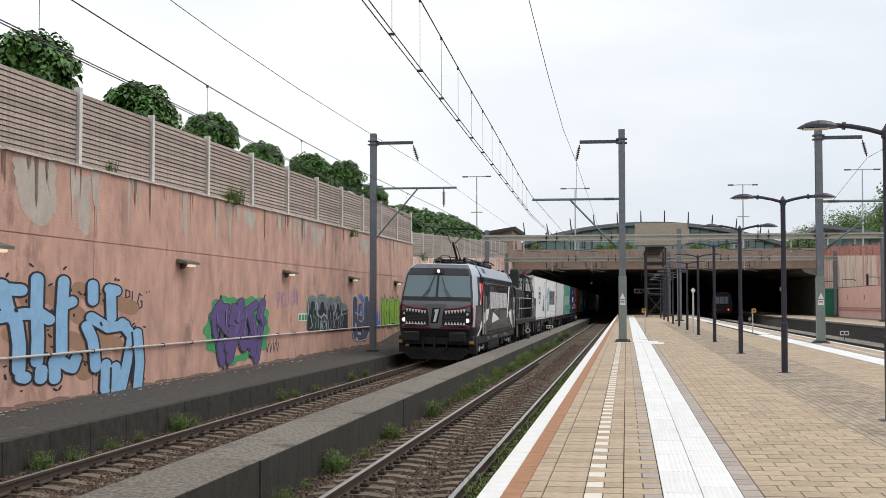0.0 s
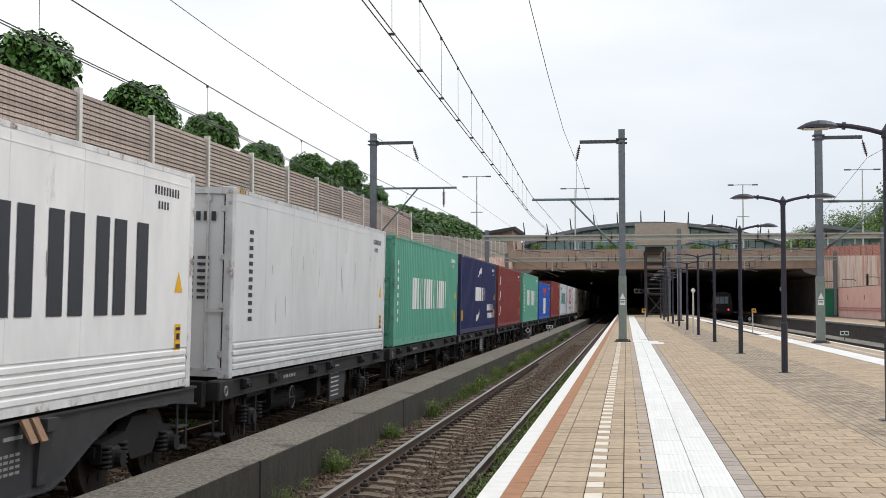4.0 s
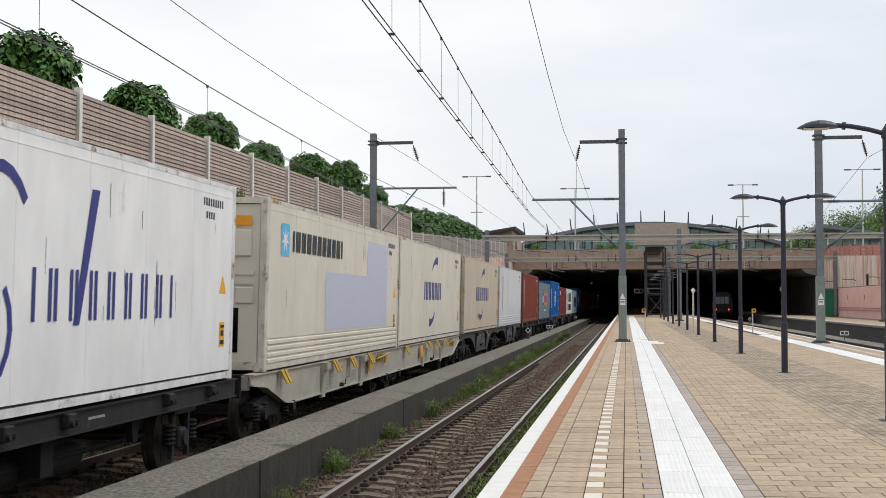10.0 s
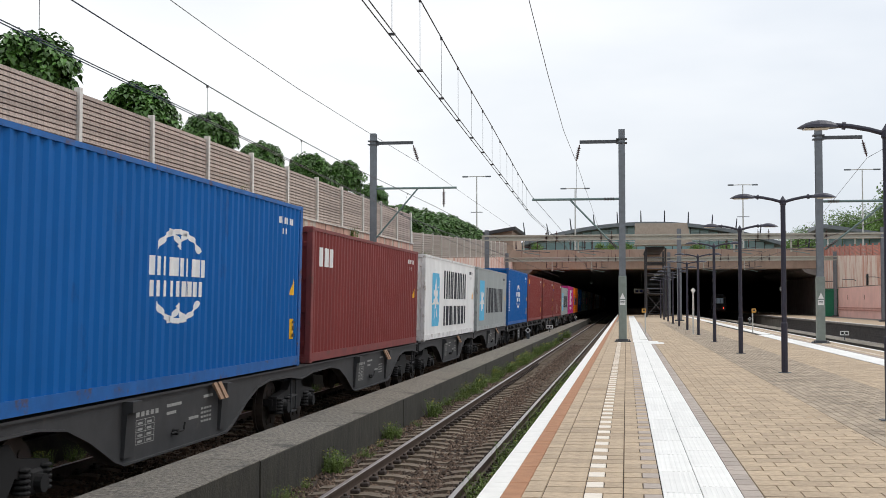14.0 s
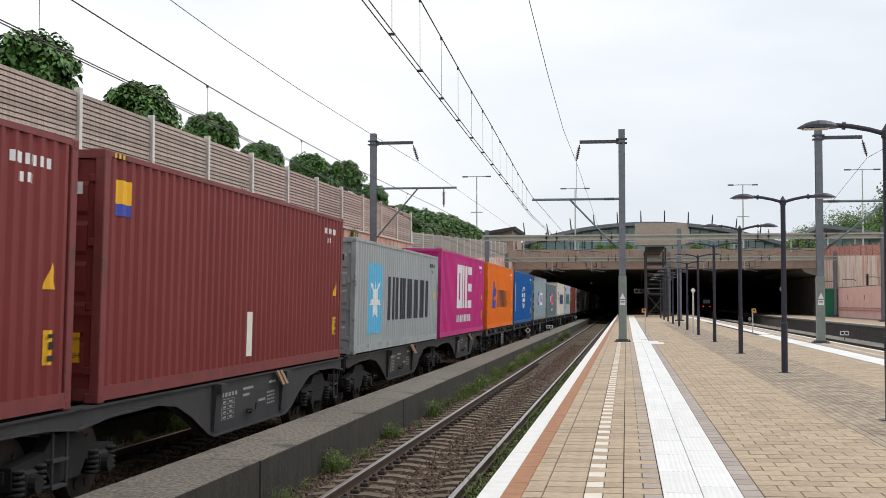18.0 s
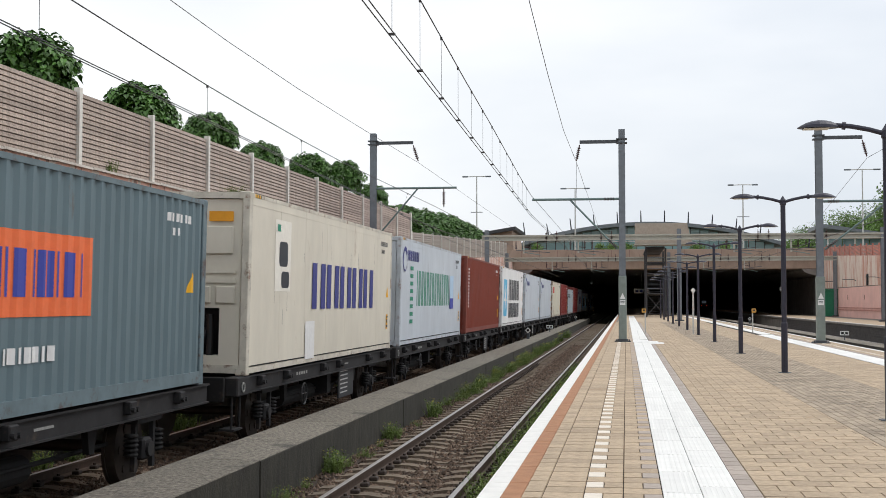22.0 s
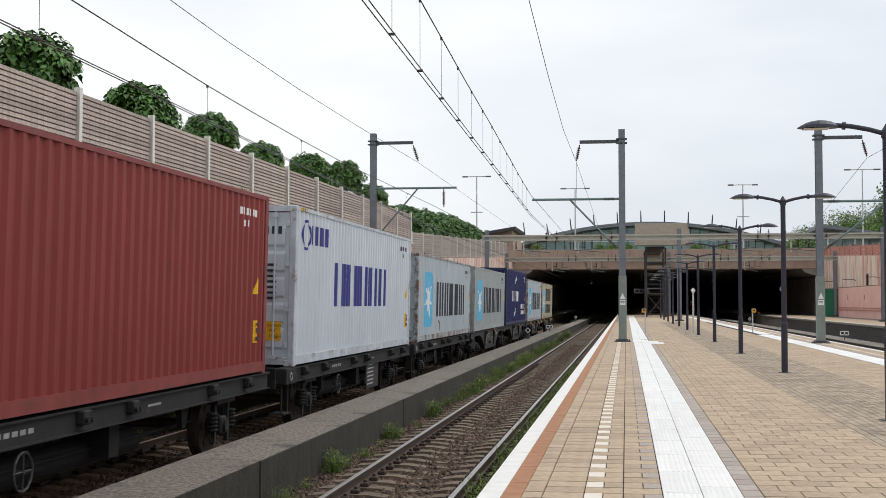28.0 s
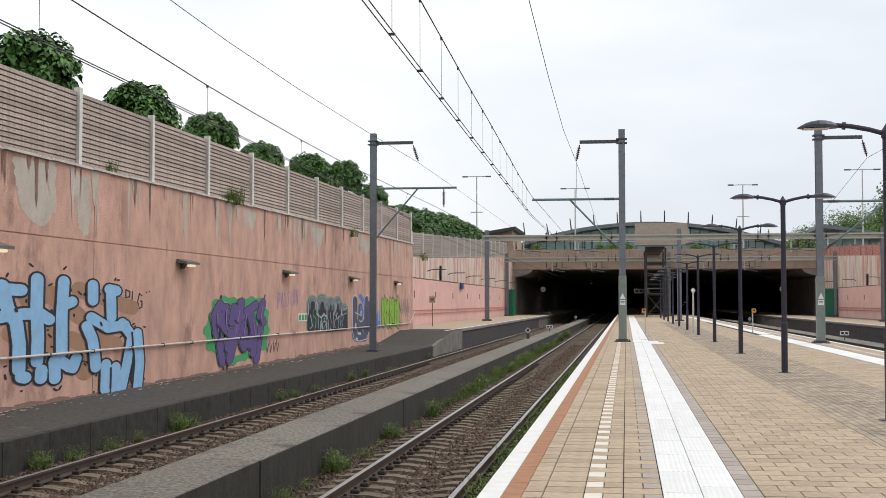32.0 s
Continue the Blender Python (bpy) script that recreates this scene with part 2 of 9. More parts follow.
# ---- mesh building ----
class Shape:
    """Collects faces for one mesh; z up, metres."""

    def __init__(self):
        self.v, self.f, self.mi = [], [], []
        self.slot = 0

    def quad(self, *p):
        k = len(self.v)
        self.v += [tuple(q) for q in p]
        self.f.append(tuple(range(k, k + len(p))))
        self.mi.append(self.slot)
        return self

    def box(self, x0, x1, y0, y1, z0, z1, c=0.0):
        """A box; c chamfers its edges."""
        k = len(self.v)
        if c <= 0:
            self.v += [(x, y, z) for z in (z0, z1) for y in (y0, y1) for x in (x0, x1)]
            fs = [(0, 2, 3, 1), (4, 5, 7, 6), (0, 1, 5, 4), (2, 6, 7, 3), (0, 4, 6, 2), (1, 3, 7, 5)]
        else:
            fs, ids = [], {}
            for iz in (0, 1):
                for iy in (0, 1):
                    for ix in (0, 1):
                        sx, sy, sz = 1 - 2 * ix, 1 - 2 * iy, 1 - 2 * iz
                        X, Y, Z = (x0, x1)[ix], (y0, y1)[iy], (z0, z1)[iz]
                        for a, p in enumerate(((X, Y + sy * c, Z + sz * c), (X + sx * c, Y, Z + sz * c), (X + sx * c, Y + sy * c, Z))):
                            ids[ix, iy, iz, a] = len(ids)
                            self.v.append(p)
            g = lambda ix, iy, iz, a: ids[ix, iy, iz, a]
            for s in (0, 1):
                q = [g(s, 0, 0, 0), g(s, 1, 0, 0), g(s, 1, 1, 0), g(s, 0, 1, 0)]
                fs.append(tuple(q if s else q[::-1]))
                q = [g(0, s, 0, 1), g(1, s, 0, 1), g(1, s, 1, 1), g(0, s, 1, 1)]
                fs.append(tuple(q[::-1] if s else q))
                q = [g(0, 0, s, 2), g(1, 0, s, 2), g(1, 1, s, 2), g(0, 1, s, 2)]
                fs.append(tuple(q if s else q[::-1]))
            for i in (0, 1):
                for j in (0, 1):
                    e = 1 if i == j else 0
                    for q, flip in (([g(0, i, j, 1), g(1, i, j, 1), g(1, i, j, 2), g(0, i, j, 2)], not e),
                                    ([g(i, 0, j, 0), g(i, 1, j, 0), g(i, 1, j, 2), g(i, 0, j, 2)], e),
                                    ([g(i, j, 0, 0), g(i, j, 1, 0), g(i, j, 1, 1), g(i, j, 0, 1)], not e)):
                        fs.append(tuple(q[::-1] if flip else q))
            for ix in (0, 1):
                for iy in (0, 1):
                    for iz in (0, 1):
                        q = [g(ix, iy, iz, 0), g(ix, iy, iz, 1), g(ix, iy, iz, 2)]
                        fs.append(tuple(q if (ix + iy + iz) % 2 else q[::-1]))
        self.f += [tuple(i + k for i in q) for q in fs]
        self.mi += [self.slot] * len(fs)
        return self

    def tube(self, a, b, r, n=8, r2=None):
        """A round bar from a to b."""
        a, b = Vector(a), Vector(b)
        d = (b - a).normalized()
        u = d.orthogonal().normalized()
        w = d.cross(u)
        r2 = r if r2 is None else r2
        k = len(self.v)
        for p, q in ((a, r), (b, r2)):
            for i in range(n):
                t = 2 * math.pi * i / n
                self.v.append(tuple(p + (u * math.cos(t) + w * math.sin(t)) * q))
        fs = [(i, (i + 1) % n, n + (i + 1) % n, n + i) for i in range(n)] + [tuple(range(n))[::-1], tuple(range(n, 2 * n))]
        self.f += [tuple(i + k for i in q) for q in fs]
        self.mi += [self.slot] * len(fs)
        return self

    def path(self, pts, r, n=6):
        for a, b in zip(pts, pts[1:]):
            self.tube(a, b, r, n)
        return self

    def prism(self, pts, x0, x1, axis="x"):
        """An outline in the plane across an axis, drawn out from x0 to x1 (pts: the other two coordinates, in order)."""
        k, n = len(self.v), len(pts)
        for s in (x0, x1):
            for a, b in pts:
                self.v.append({"x": (s, a, b), "y": (a, s, b), "z": (a, b, s)}[axis])
        area = sum(pts[i][0] * pts[(i + 1) % n][1] - pts[(i + 1) % n][0] * pts[i][1] for i in range(n))
        ccw = (area > 0) != (axis == "y")
        fs = []
        lo, hi = tuple(range(n)), tuple(range(n, 2 * n))
        fs += [lo[::-1], hi] if ccw else [lo, hi[::-1]]
        for i in range(n):
            j = (i + 1) % n
            q = (i, j, n + j, n + i)
            fs.append(q if ccw else q[::-1])
        self.f += [tuple(i + k for i in q) for q in fs]
        self.mi += [self.slot] * len(fs)
        return self

    def lathe(self, prof, at=(0, 0, 0), n=12):
        """(radius, height) pairs turned round the upright axis."""
        k = len(self.v)
        for r, z in prof:
            for i in range(n):
                t = 2 * math.pi * i / n
                self.v.append((at[0] + r * math.cos(t), at[1] + r * math.sin(t), at[2] + z))
        m = len(prof)
        fs = [(j * n + i, j * n + (i + 1) % n, (j + 1) * n + (i + 1) % n, (j + 1) * n + i) for j in range(m - 1) for i in range(n)]
        fs += [tuple(range(n))[::-1], tuple(range((m - 1) * n, m * n))]
        self.f += [tuple(i + k for i in q) for q in fs]
        self.mi += [self.slot] * len(fs)
        return self

    def weld(self):
        """Joins corners that lie in one place, so that neighbouring faces hang together."""
        seen, to, v = {}, [], []
        for p in self.v:
            k = tuple(round(c * 2000) for c in p)
            if k not in seen:
                seen[k] = len(v)
                v.append(p)
            to.append(seen[k])
        faces = [tuple(dict.fromkeys(to[i] for i in q)) for q in self.f]
        self.mi = [m for m, q in zip(self.mi, faces) if len(q) > 2]
        self.v, self.f = v, [q for q in faces if len(q) > 2]
        return self

    def mesh(self, name, *mats):
        me = bpy.data.meshes.new(name)
        me.from_pydata(self.v, [], self.f)
        for m in mats:
            me.materials.append(m)
        if len(mats) > 1:
            me.polygons.foreach_set("material_index", self.mi)
        me.update()
        return me


def part(name, shape, material, parent=None, label=""):
    """One mesh object out of a Shape or a mesh, under a thing or a part."""
    me = shape.mesh(name, *(material if isinstance(material, (tuple, list)) else (material,))) if isinstance(shape, Shape) else shape
    ob = new(name, me)
    ob.parent = parent
    return tagged(ob, label)


def empty(name, m=None):
    ob = new(name)
    ob.empty_display_size = 0.2
    if m is not None:
        ob.matrix_basis = m
    return ob


def structure(name, shape, material, label, category):
    return tagged(part(name, shape, material), label, category, kind="structure")
# ---- the cutting: ground, walls, tunnel ----
TRACKS = (-7.12, -2.81, 9.2, 13.5)
RAIL_Z = -0.87
Y0, Y1, PORTAL = -760.0, 900.0, 150.0
WALL_X, FAR_X, RIGHT_X = -11.5, -13.3, 22.3


def top_a(y):
    """Height of the near retaining wall."""
    return 4.28 + 0.0072 * (y - 22)


def top_b(y):
    """Height of the retaining wall by the far platform."""
    return 4.3 + 0.0365 * (y - 80)


s = Shape()
s.box(-14.2, 23.1, Y0, Y1, -1.6, -1.22)
for x0, x1 in ((-3000, -14.0), (22.9, 3000)):
    s.quad((x0, -1500, 4.2), (x1, -1500, 4.2), (x1, 68, 4.2), (x0, 68, 4.2))
    s.quad((x0, 68, 4.2), (x1, 68, 4.2), (x1, PORTAL, 6.4), (x0, PORTAL, 6.4))
    s.quad((x0, PORTAL, 6.4), (x1, PORTAL, 6.4), (x1, 4000, 6.4), (x0, 4000, 6.4))
s.quad((-14.0, PORTAL + 3, 6.4), (22.9, PORTAL + 3, 6.4), (22.9, 4000, 6.4), (-14.0, 4000, 6.4))
structure("ground", s, EARTH, "earth ground round the railway cutting", "ground")

# ballast beds
for i, cx in enumerate(TRACKS):
    s = Shape()
    s.prism([(cx - 2.1, -1.3), (cx + 2.1, -1.3), (cx + 1.65, -1.075), (cx - 1.65, -1.075)], -120, PORTAL, "y")
    structure("ballast_%d" % (i + 1), s, BALLAST, "brown stone ballast bed under the track", "ballast")

# rails: head, web and foot; the worn running surface is bright
RAIL = [(-0.062, -0.16), (0.062, -0.16), (0.062, -0.145), (0.012, -0.125), (0.012, -0.045), (0.035, -0.035), (0.035, -0.004),
        (-0.035, -0.004), (-0.035, -0.035), (-0.012, -0.045), (-0.012, -0.125), (-0.062, -0.145)]
TRACK_OBS = {}
for cx in TRACKS:
    track = tagged(empty("track", pose(cx, 0, RAIL_Z)), "railway track with rusty rails on concrete sleepers", "track", "tracks", "structure")
    for sx in (-0.7525, 0.7525):
        s = Shape().prism([(a + sx, b) for a, b in RAIL], Y0, Y1, "y")
        part("rail", s, RAIL_SIDE, track)
        s = Shape().prism([(sx - 0.034, -0.004), (sx + 0.034, -0.004), (sx + 0.024, 0.0), (sx - 0.024, 0.0)], Y0, Y1, "y")
        part("running_surface", s, RAIL_TOP, track, "bright polished top of the rail")
    TRACK_OBS[cx] = track

# low concrete wall between the two left tracks, and its twin
for i, (a, b) in enumerate(((-5.4, -4.42), (10.85, 11.85))):
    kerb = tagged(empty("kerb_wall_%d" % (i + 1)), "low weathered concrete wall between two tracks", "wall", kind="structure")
    # side and top take separate materials, the side much darker
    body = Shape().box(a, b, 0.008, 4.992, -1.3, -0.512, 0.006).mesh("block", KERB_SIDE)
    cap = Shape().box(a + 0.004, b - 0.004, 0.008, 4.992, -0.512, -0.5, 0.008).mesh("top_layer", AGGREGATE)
    kr = random.Random(40 + i)
    y = -40.0
    while y < PORTAL + 10:
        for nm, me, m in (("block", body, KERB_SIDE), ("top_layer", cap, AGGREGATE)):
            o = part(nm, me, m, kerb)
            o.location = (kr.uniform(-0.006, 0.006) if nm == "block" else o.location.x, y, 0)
        y += 5.0

# low tarmac strip at the foot of the wall, rising to the far platform
s = Shape()
ys = [-40, 0, 22, 44, 58, 64]
for a, b in zip(ys, ys[1:]):
    za = [-0.57 + max(0, (y - 58) / 6 * 0.57) for y in (a, b)]
    zb = [-0.61 + 0.0036 * (y - 22) + max(0, (y - 58) / 6 * 0.48) for y in (a, b)]
    s.quad((-8.8, a, za[0]), (-8.8, b, za[1]), (WALL_X, b, zb[1]), (WALL_X, a, zb[0]))
s.quad((WALL_X, 64, 0), (-8.8, 64, 0), (-8.8, 68, 0), (WALL_X, 68, 0))
strip = structure("tarmac_strip", s, TARMAC, "low dark tarmac strip at the foot of the retaining wall", "pavement")
# edge blocks are darker than the strip's upper surface
EDGE_BLOCK = Shape().box(-8.95, -8.795, 0.006, 1.494, -1.3, -0.566, 0.01).mesh("edge_block", TARMAC_EDGE)
for k in range(53):
    o = part("edge_block", EDGE_BLOCK, TARMAC_EDGE, strip)
    o.location = (0, -22.0 + 1.5 * k, 0.0)
part("ramp_edge", Shape().prism([(57.5, -1.3), (68, -1.3), (68, -0.004), (64, -0.004), (58, -0.566), (57.5, -0.566)], -8.95, -8.795, "x"), CONCRETE_DARK, strip)

# near retaining wall in cast panels with a recessed joint every twenty metres and one level joint
wall = tagged(empty("wall_left"), "pink rendered concrete retaining wall with graffiti and water stains", "wall", kind="structure")
edges = [-60, -34, -14, 5.9, 26.2, 46.4, 68]
for a, b in zip(edges, edges[1:]):
    s = Shape()
    s.box(WALL_X - 0.5, WALL_X, a + 0.012, b - 0.012, -1.3, 2.74)
    for y in np.arange(a, b - 0.1, (b - a) / 4):
        c = y + (b - a) / 4
        l, r = max(y, a + 0.012), min(c, b - 0.012)
        s.quad((WALL_X, l, 2.765), (WALL_X, r, 2.765), (WALL_X, r, top_a(r)), (WALL_X, l, top_a(l)))
    s.quad((WALL_X - 0.02, a, 2.70), (WALL_X - 0.02, b, 2.70), (WALL_X - 0.02, b, 2.80), (WALL_X - 0.02, a, 2.80))
    s.quad((WALL_X - 0.5, a, top_a(a)), (WALL_X, a, top_a(a)), (WALL_X, b, top_a(b)), (WALL_X - 0.5, b, top_a(b)))
    s.quad((WALL_X - 0.5, a, -1), (WALL_X - 0.5, a, top_a(a)), (WALL_X - 0.5, b, top_a(b)), (WALL_X - 0.5, b, -1))
    part("panel", s, PINK, wall)
s = Shape().quad((WALL_X - 0.03, -60, -1), (WALL_X - 0.03, 68, -1), (WALL_X - 0.03, 68, 4.2), (WALL_X - 0.03, -60, 4.2))
part("joint_backing", s, STAIN_DARK, wall)
y = -60.0
s = Shape()
while y < 68:
    z = top_a(y + 1)
    s.prism([(WALL_X - 0.5, z), (WALL_X + 0.06, z), (WALL_X + 0.06, z + 0.05), (WALL_X - 0.5, z + 0.09)], y + 0.006, y + 1.994, "y")
    y += 2
part("coping", s, COPING, wall, "pale concrete coping")
# return at the end of the wall, and the wall beside the far platform
s = Shape().quad((FAR_X, 68, -0.2), (WALL_X, 68, -0.2), (WALL_X, 68, top_a(68)), (FAR_X, 68, top_a(68)))
s.quad((FAR_X - 0.4, 68.4, -0.2), (FAR_X - 0.4, 68.4, top_a(68)), (WALL_X, 68, top_a(68)), (WALL_X, 68, -0.2))
structure("wall_return", s, PINK, "pink rendered end of the retaining wall", "wall")
for name, x, d in (("wall_far_left", FAR_X, -0.4), ("wall_far_right", RIGHT_X, 0.4)):
    w = tagged(empty(name), "pale pink wall with streaked upper band beside a platform", "wall", kind="structure")
    a = 68 if d < 0 else -60
    lo = min(x, x + d), max(x, x + d)
    part("lower_panel", Shape().box(lo[0], lo[1], a, PORTAL, -0.3, 2.98), PINK_PALE, w)
    s = Shape()
    ys = np.linspace(a, PORTAL, 18)
    xx = x + (0.03 if d < 0 else -0.03)
    for p, q in zip(ys, ys[1:]):
        s.quad((xx, p, 3.05), (xx, q, 3.05), (xx, q, max(4.3, top_b(q))), (xx, p, max(4.3, top_b(p))))
    s.quad((xx, a, 3.05), (xx, PORTAL, 3.05), (x + d, PORTAL, 3.05), (x + d, a, 3.05))
    part("upper_band", s, PINK_STREAK, w, "upper band with white water streaks")
    part("handrail", Shape().tube((x - np.sign(d) * 0.08, a, 0.95), (x - np.sign(d) * 0.08, PORTAL, 0.95), 0.03)
         .tube((x - np.sign(d) * 0.08, a, 0.72), (x - np.sign(d) * 0.08, PORTAL, 0.72), 0.03), RED_BOARD, w)

# platforms
def platform(name, x0, x1, y0, y1, label):
    p = tagged(empty(name), label, "platform", kind="structure")
    part("base", Shape().box(x0 + 0.12, x1 - 0.12, y0, y1, -1.3, -0.035), CONCRETE_DARK, p)
    return p


ISLAND = platform("platform_island", -1.07, 7.5, -60, PORTAL + 260, "island platform paved with buff bricks and a white tactile strip")
LEFT_PF = platform("platform_left", FAR_X - 0.1, -8.9, 68, PORTAL + 260, "side platform with dark brick edge and white line")
RIGHT_PF = platform("platform_right", 15.6, RIGHT_X + 0.1, -60, PORTAL + 260, "side platform with dark brick edge and white line")
for pf, edge, inward in ((LEFT_PF, -8.9, -1), (RIGHT_PF, 15.6, 1)):
    a = 64 if inward < 0 else -60
    lo, hi = sorted((edge + inward * 0.4, edge + inward * 4.3))
    part("paving", Shape().box(lo, hi, a + 4, PORTAL + 260, -0.012, 0.0), BRICK_I, pf)
    lo, hi = sorted((edge - inward * 0.06, edge + inward * 0.4))
    s = Shape()
    for y in np.arange(a, PORTAL + 30, 2.0):
        s.box(lo, hi, y + 0.004, y + 1.996, -0.14, 0.0, 0.01)
    part("edge_slab", s, CONCRETE, pf)
    lo, hi = sorted((edge + inward * 0.18, edge + inward * 0.33))
    part("white_line", Shape().box(lo, hi, a, PORTAL + 60, 0.0, 0.004), WHITE_PAINT, pf)

# tunnel
s = Shape()
s.quad((FAR_X, PORTAL, -1.22), (FAR_X, PORTAL, 5.4), (FAR_X, Y1, 5.4), (FAR_X, Y1, -1.22))
s.quad((RIGHT_X, PORTAL, 5.4), (RIGHT_X, PORTAL, -1.22), (RIGHT_X, 190, -1.22), (RIGHT_X, 190, 5.4))
s.quad((RIGHT_X, 190, 5.4), (RIGHT_X, 190, -1.22), (42, 230, -1.22), (42, 230, 5.4))
s.quad((42, 230, 5.4), (42, 230, -1.22), (42, Y1, -1.22), (42, Y1, 5.4))
s.quad((RIGHT_X, 190, -1.21), (42, 230, -1.21), (42, Y1, -1.21), (RIGHT_X, Y1, -1.21))
s.quad((FAR_X, Y1, -1.22), (FAR_X, Y1, 5.4), (42, Y1, 5.4), (42, Y1, -1.22))
structure("tunnel_wall", s, TUNNEL, "dark sooty wall of the underpass", "wall")
structure("ceiling", Shape().box(FAR_X - 0.5, RIGHT_X + 0.5, PORTAL + 1.5, Y1, 5.4, 6.3).box(RIGHT_X + 0.5, 43, 185, Y1, 5.4, 6.3), TUNNEL, "dark concrete soffit of the underpass", "ceiling")
# ---- freight train ----
TRAIN_X = -7.14
MOVING = []
FLOOR_Z = RAIL_Z + 1.168
PERIOD, DEPTH = 0.2771, 0.036
FRONTS = [80.98, 94.38, 108.27, 121.79, 134.94, 148.38, 162.62, 176.16, 190.24, 203.58, 217.67, 231.28, 245.18, 257.56, 270.95, 283.94, 297.71, 311.13, 324.94, 337.9, 351.48, 364.74, 378.12, 391.15, 404.83, 417.73, 431.25, 444.17, 458.03, 471.27, 485.53, 498.83, 513.05, 526.55, 540.4, 554.03, 567.97, 581.42, 595.57, 609.19, 622.86, 636.38, 650.34, 663.9, 677.57, 690.73, 704.43, 717.65]
LEN, HALF = 12.192, 1.219


def wave(y):
    """How far the corrugated side lies inside the frame at y, and its breaks."""
    t = ((y - 0.25) % PERIOD) / PERIOD
    if t < 0.26:
        return 0.006
    if t < 0.5:
        return 0.006 + DEPTH * (t - 0.26) / 0.24
    if t < 0.76:
        return 0.006 + DEPTH
    return 0.006 + DEPTH * (1 - t) / 0.24


def breaks(a, b):
    n0 = math.floor((a - 0.25) / PERIOD) - 1
    out = [a]
    for k in range(n0, n0 + int((b - a) / PERIOD) + 4):
        for t in (0, 0.26, 0.5, 0.76):
            y = 0.25 + (k + t) * PERIOD
            if a + 1e-4 < y < b - 1e-4:
                out.append(y)
    return out + [b]


def paint_box(name, col, rough=0.5, stain=None, at=0.66):
    return mat(name, col, rough, 0.0, scale=1.3, vary=0.10, bump=0.03, bump_scale=8, stain=stain or lin(116, 76, 52), stain_at=at, stain_scale=1.1, stretch=(1, 1, 0.45), spec=0.2)
PAINTS = {
    "white": paint_box("white_container_paint", lin(240, 240, 238), 0.5, lin(168, 162, 152), 0.66),
    "offwhite": paint_box("off_white_container_paint", lin(215, 217, 217), 0.5, lin(150, 140, 128), 0.66),
    "cream": paint_box("cream_container_paint", lin(222, 216, 200), 0.5, lin(160, 136, 108), 0.64),
    "beige": paint_box("beige_container_paint", lin(204, 192, 170), 0.5, lin(150, 122, 94), 0.64),
    "rusty_cream": paint_box("rusty_cream_paint", lin(184, 176, 150), 0.6, lin(136, 92, 60), 0.6),
    "palecream": paint_box("pale_weathered_cream_paint", lin(216, 212, 194), 0.55, lin(160, 130, 98), 0.63),
    "bluewhite": paint_box("blue_white_paint", lin(202, 210, 217), 0.5, lin(150, 150, 150), 0.66),
    "maroon": paint_box("maroon_container_paint", lin(127, 57, 55), 0.5, lin(104, 48, 42), 0.62),
    "red": paint_box("red_brown_container_paint", lin(132, 58, 54), 0.5, lin(104, 48, 40), 0.62),
    "brown": paint_box("brown_container_paint", lin(132, 64, 50), 0.55, lin(98, 50, 38), 0.6),
    "green": paint_box("sea_green_container_paint", lin(98, 166, 143), 0.5, lin(74, 124, 102), 0.62),
    "navy": paint_box("navy_container_paint", lin(36, 44, 88), 0.5, lin(52, 52, 70), 0.68),
    "blue": paint_box("bright_blue_container_paint", lin(2, 92, 164), 0.65, lin(24, 68, 122), 0.62),
    "royal": paint_box("royal_blue_container_paint", lin(38, 90, 178), 0.5, lin(86, 74, 78), 0.68),
    "greyblue": paint_box("grey_blue_container_paint", lin(120, 140, 146), 0.55, lin(120, 86, 62), 0.64),
    "rustgrey": paint_box("rust_streaked_grey_paint", lin(150, 170, 174), 0.6, lin(128, 78, 46), 0.585),
    "steelgrey": paint_box("blue_grey_container_paint", lin(106, 124, 130), 0.55, lin(104, 84, 66), 0.66),
    "palegrey": paint_box("light_grey_container_paint", lin(164, 170, 169), 0.5, lin(138, 108, 82), 0.65),
    "paleblue": paint_box("pale_blue_grey_paint", lin(180, 191, 196), 0.5, lin(148, 120, 98), 0.67),
    "magenta": paint_box("magenta_container_paint", lin(198, 44, 128), 0.45, lin(178, 40, 114), 0.62),
    "orange": paint_box("orange_container_paint", lin(240, 120, 20), 0.45, lin(220, 104, 18), 0.6),
}
SCUFF = mat("grey_scuff", lin(118, 112, 106), 0.8, scale=20, vary=0.3)
FRAMES = {}
RUSTY = ("rustgrey", "rusty_cream", "palecream", "greyblue", "paleblue")
RUST = mat("rust_streak", lin(126, 78, 48), 0.85, scale=14, vary=0.35)
for key, src in PAINTS.items():
    col = src.node_tree.nodes["Hue/Saturation/Value"].inputs["Color"].default_value[:]
    pale = col[0] > 0.4 and col[1] > 0.35
    FRAMES[key] = mat("frame_" + src.name, tuple(c * (0.86 if pale else 0.95) for c in col[:3]) + (1.0,), 0.6, 0.0, scale=3, vary=0.25, stain=lin(118, 84, 62) if pale else lin(84, 60, 50), stain_at=0.45 if key in RUSTY else 0.56, stain_scale=3.5)
INK = {k: mat("marking_" + k, v, 0.6, scale=9, vary=0.08) for k, v in {
    "w": lin(232, 232, 230), "k": lin(44, 48, 56), "b": lin(96, 186, 224), "n": lin(50, 56, 130), "g": lin(40, 140, 112), "m": lin(196, 30, 108),
    "y": lin(240, 180, 30), "r": lin(206, 44, 44), "o": lin(242, 118, 66), "v": lin(62, 74, 168), "p": lin(196, 198, 216), "l": lin(184, 212, 236), "c": lin(240, 236, 224), "r2": lin(128, 62, 68)}.items()}
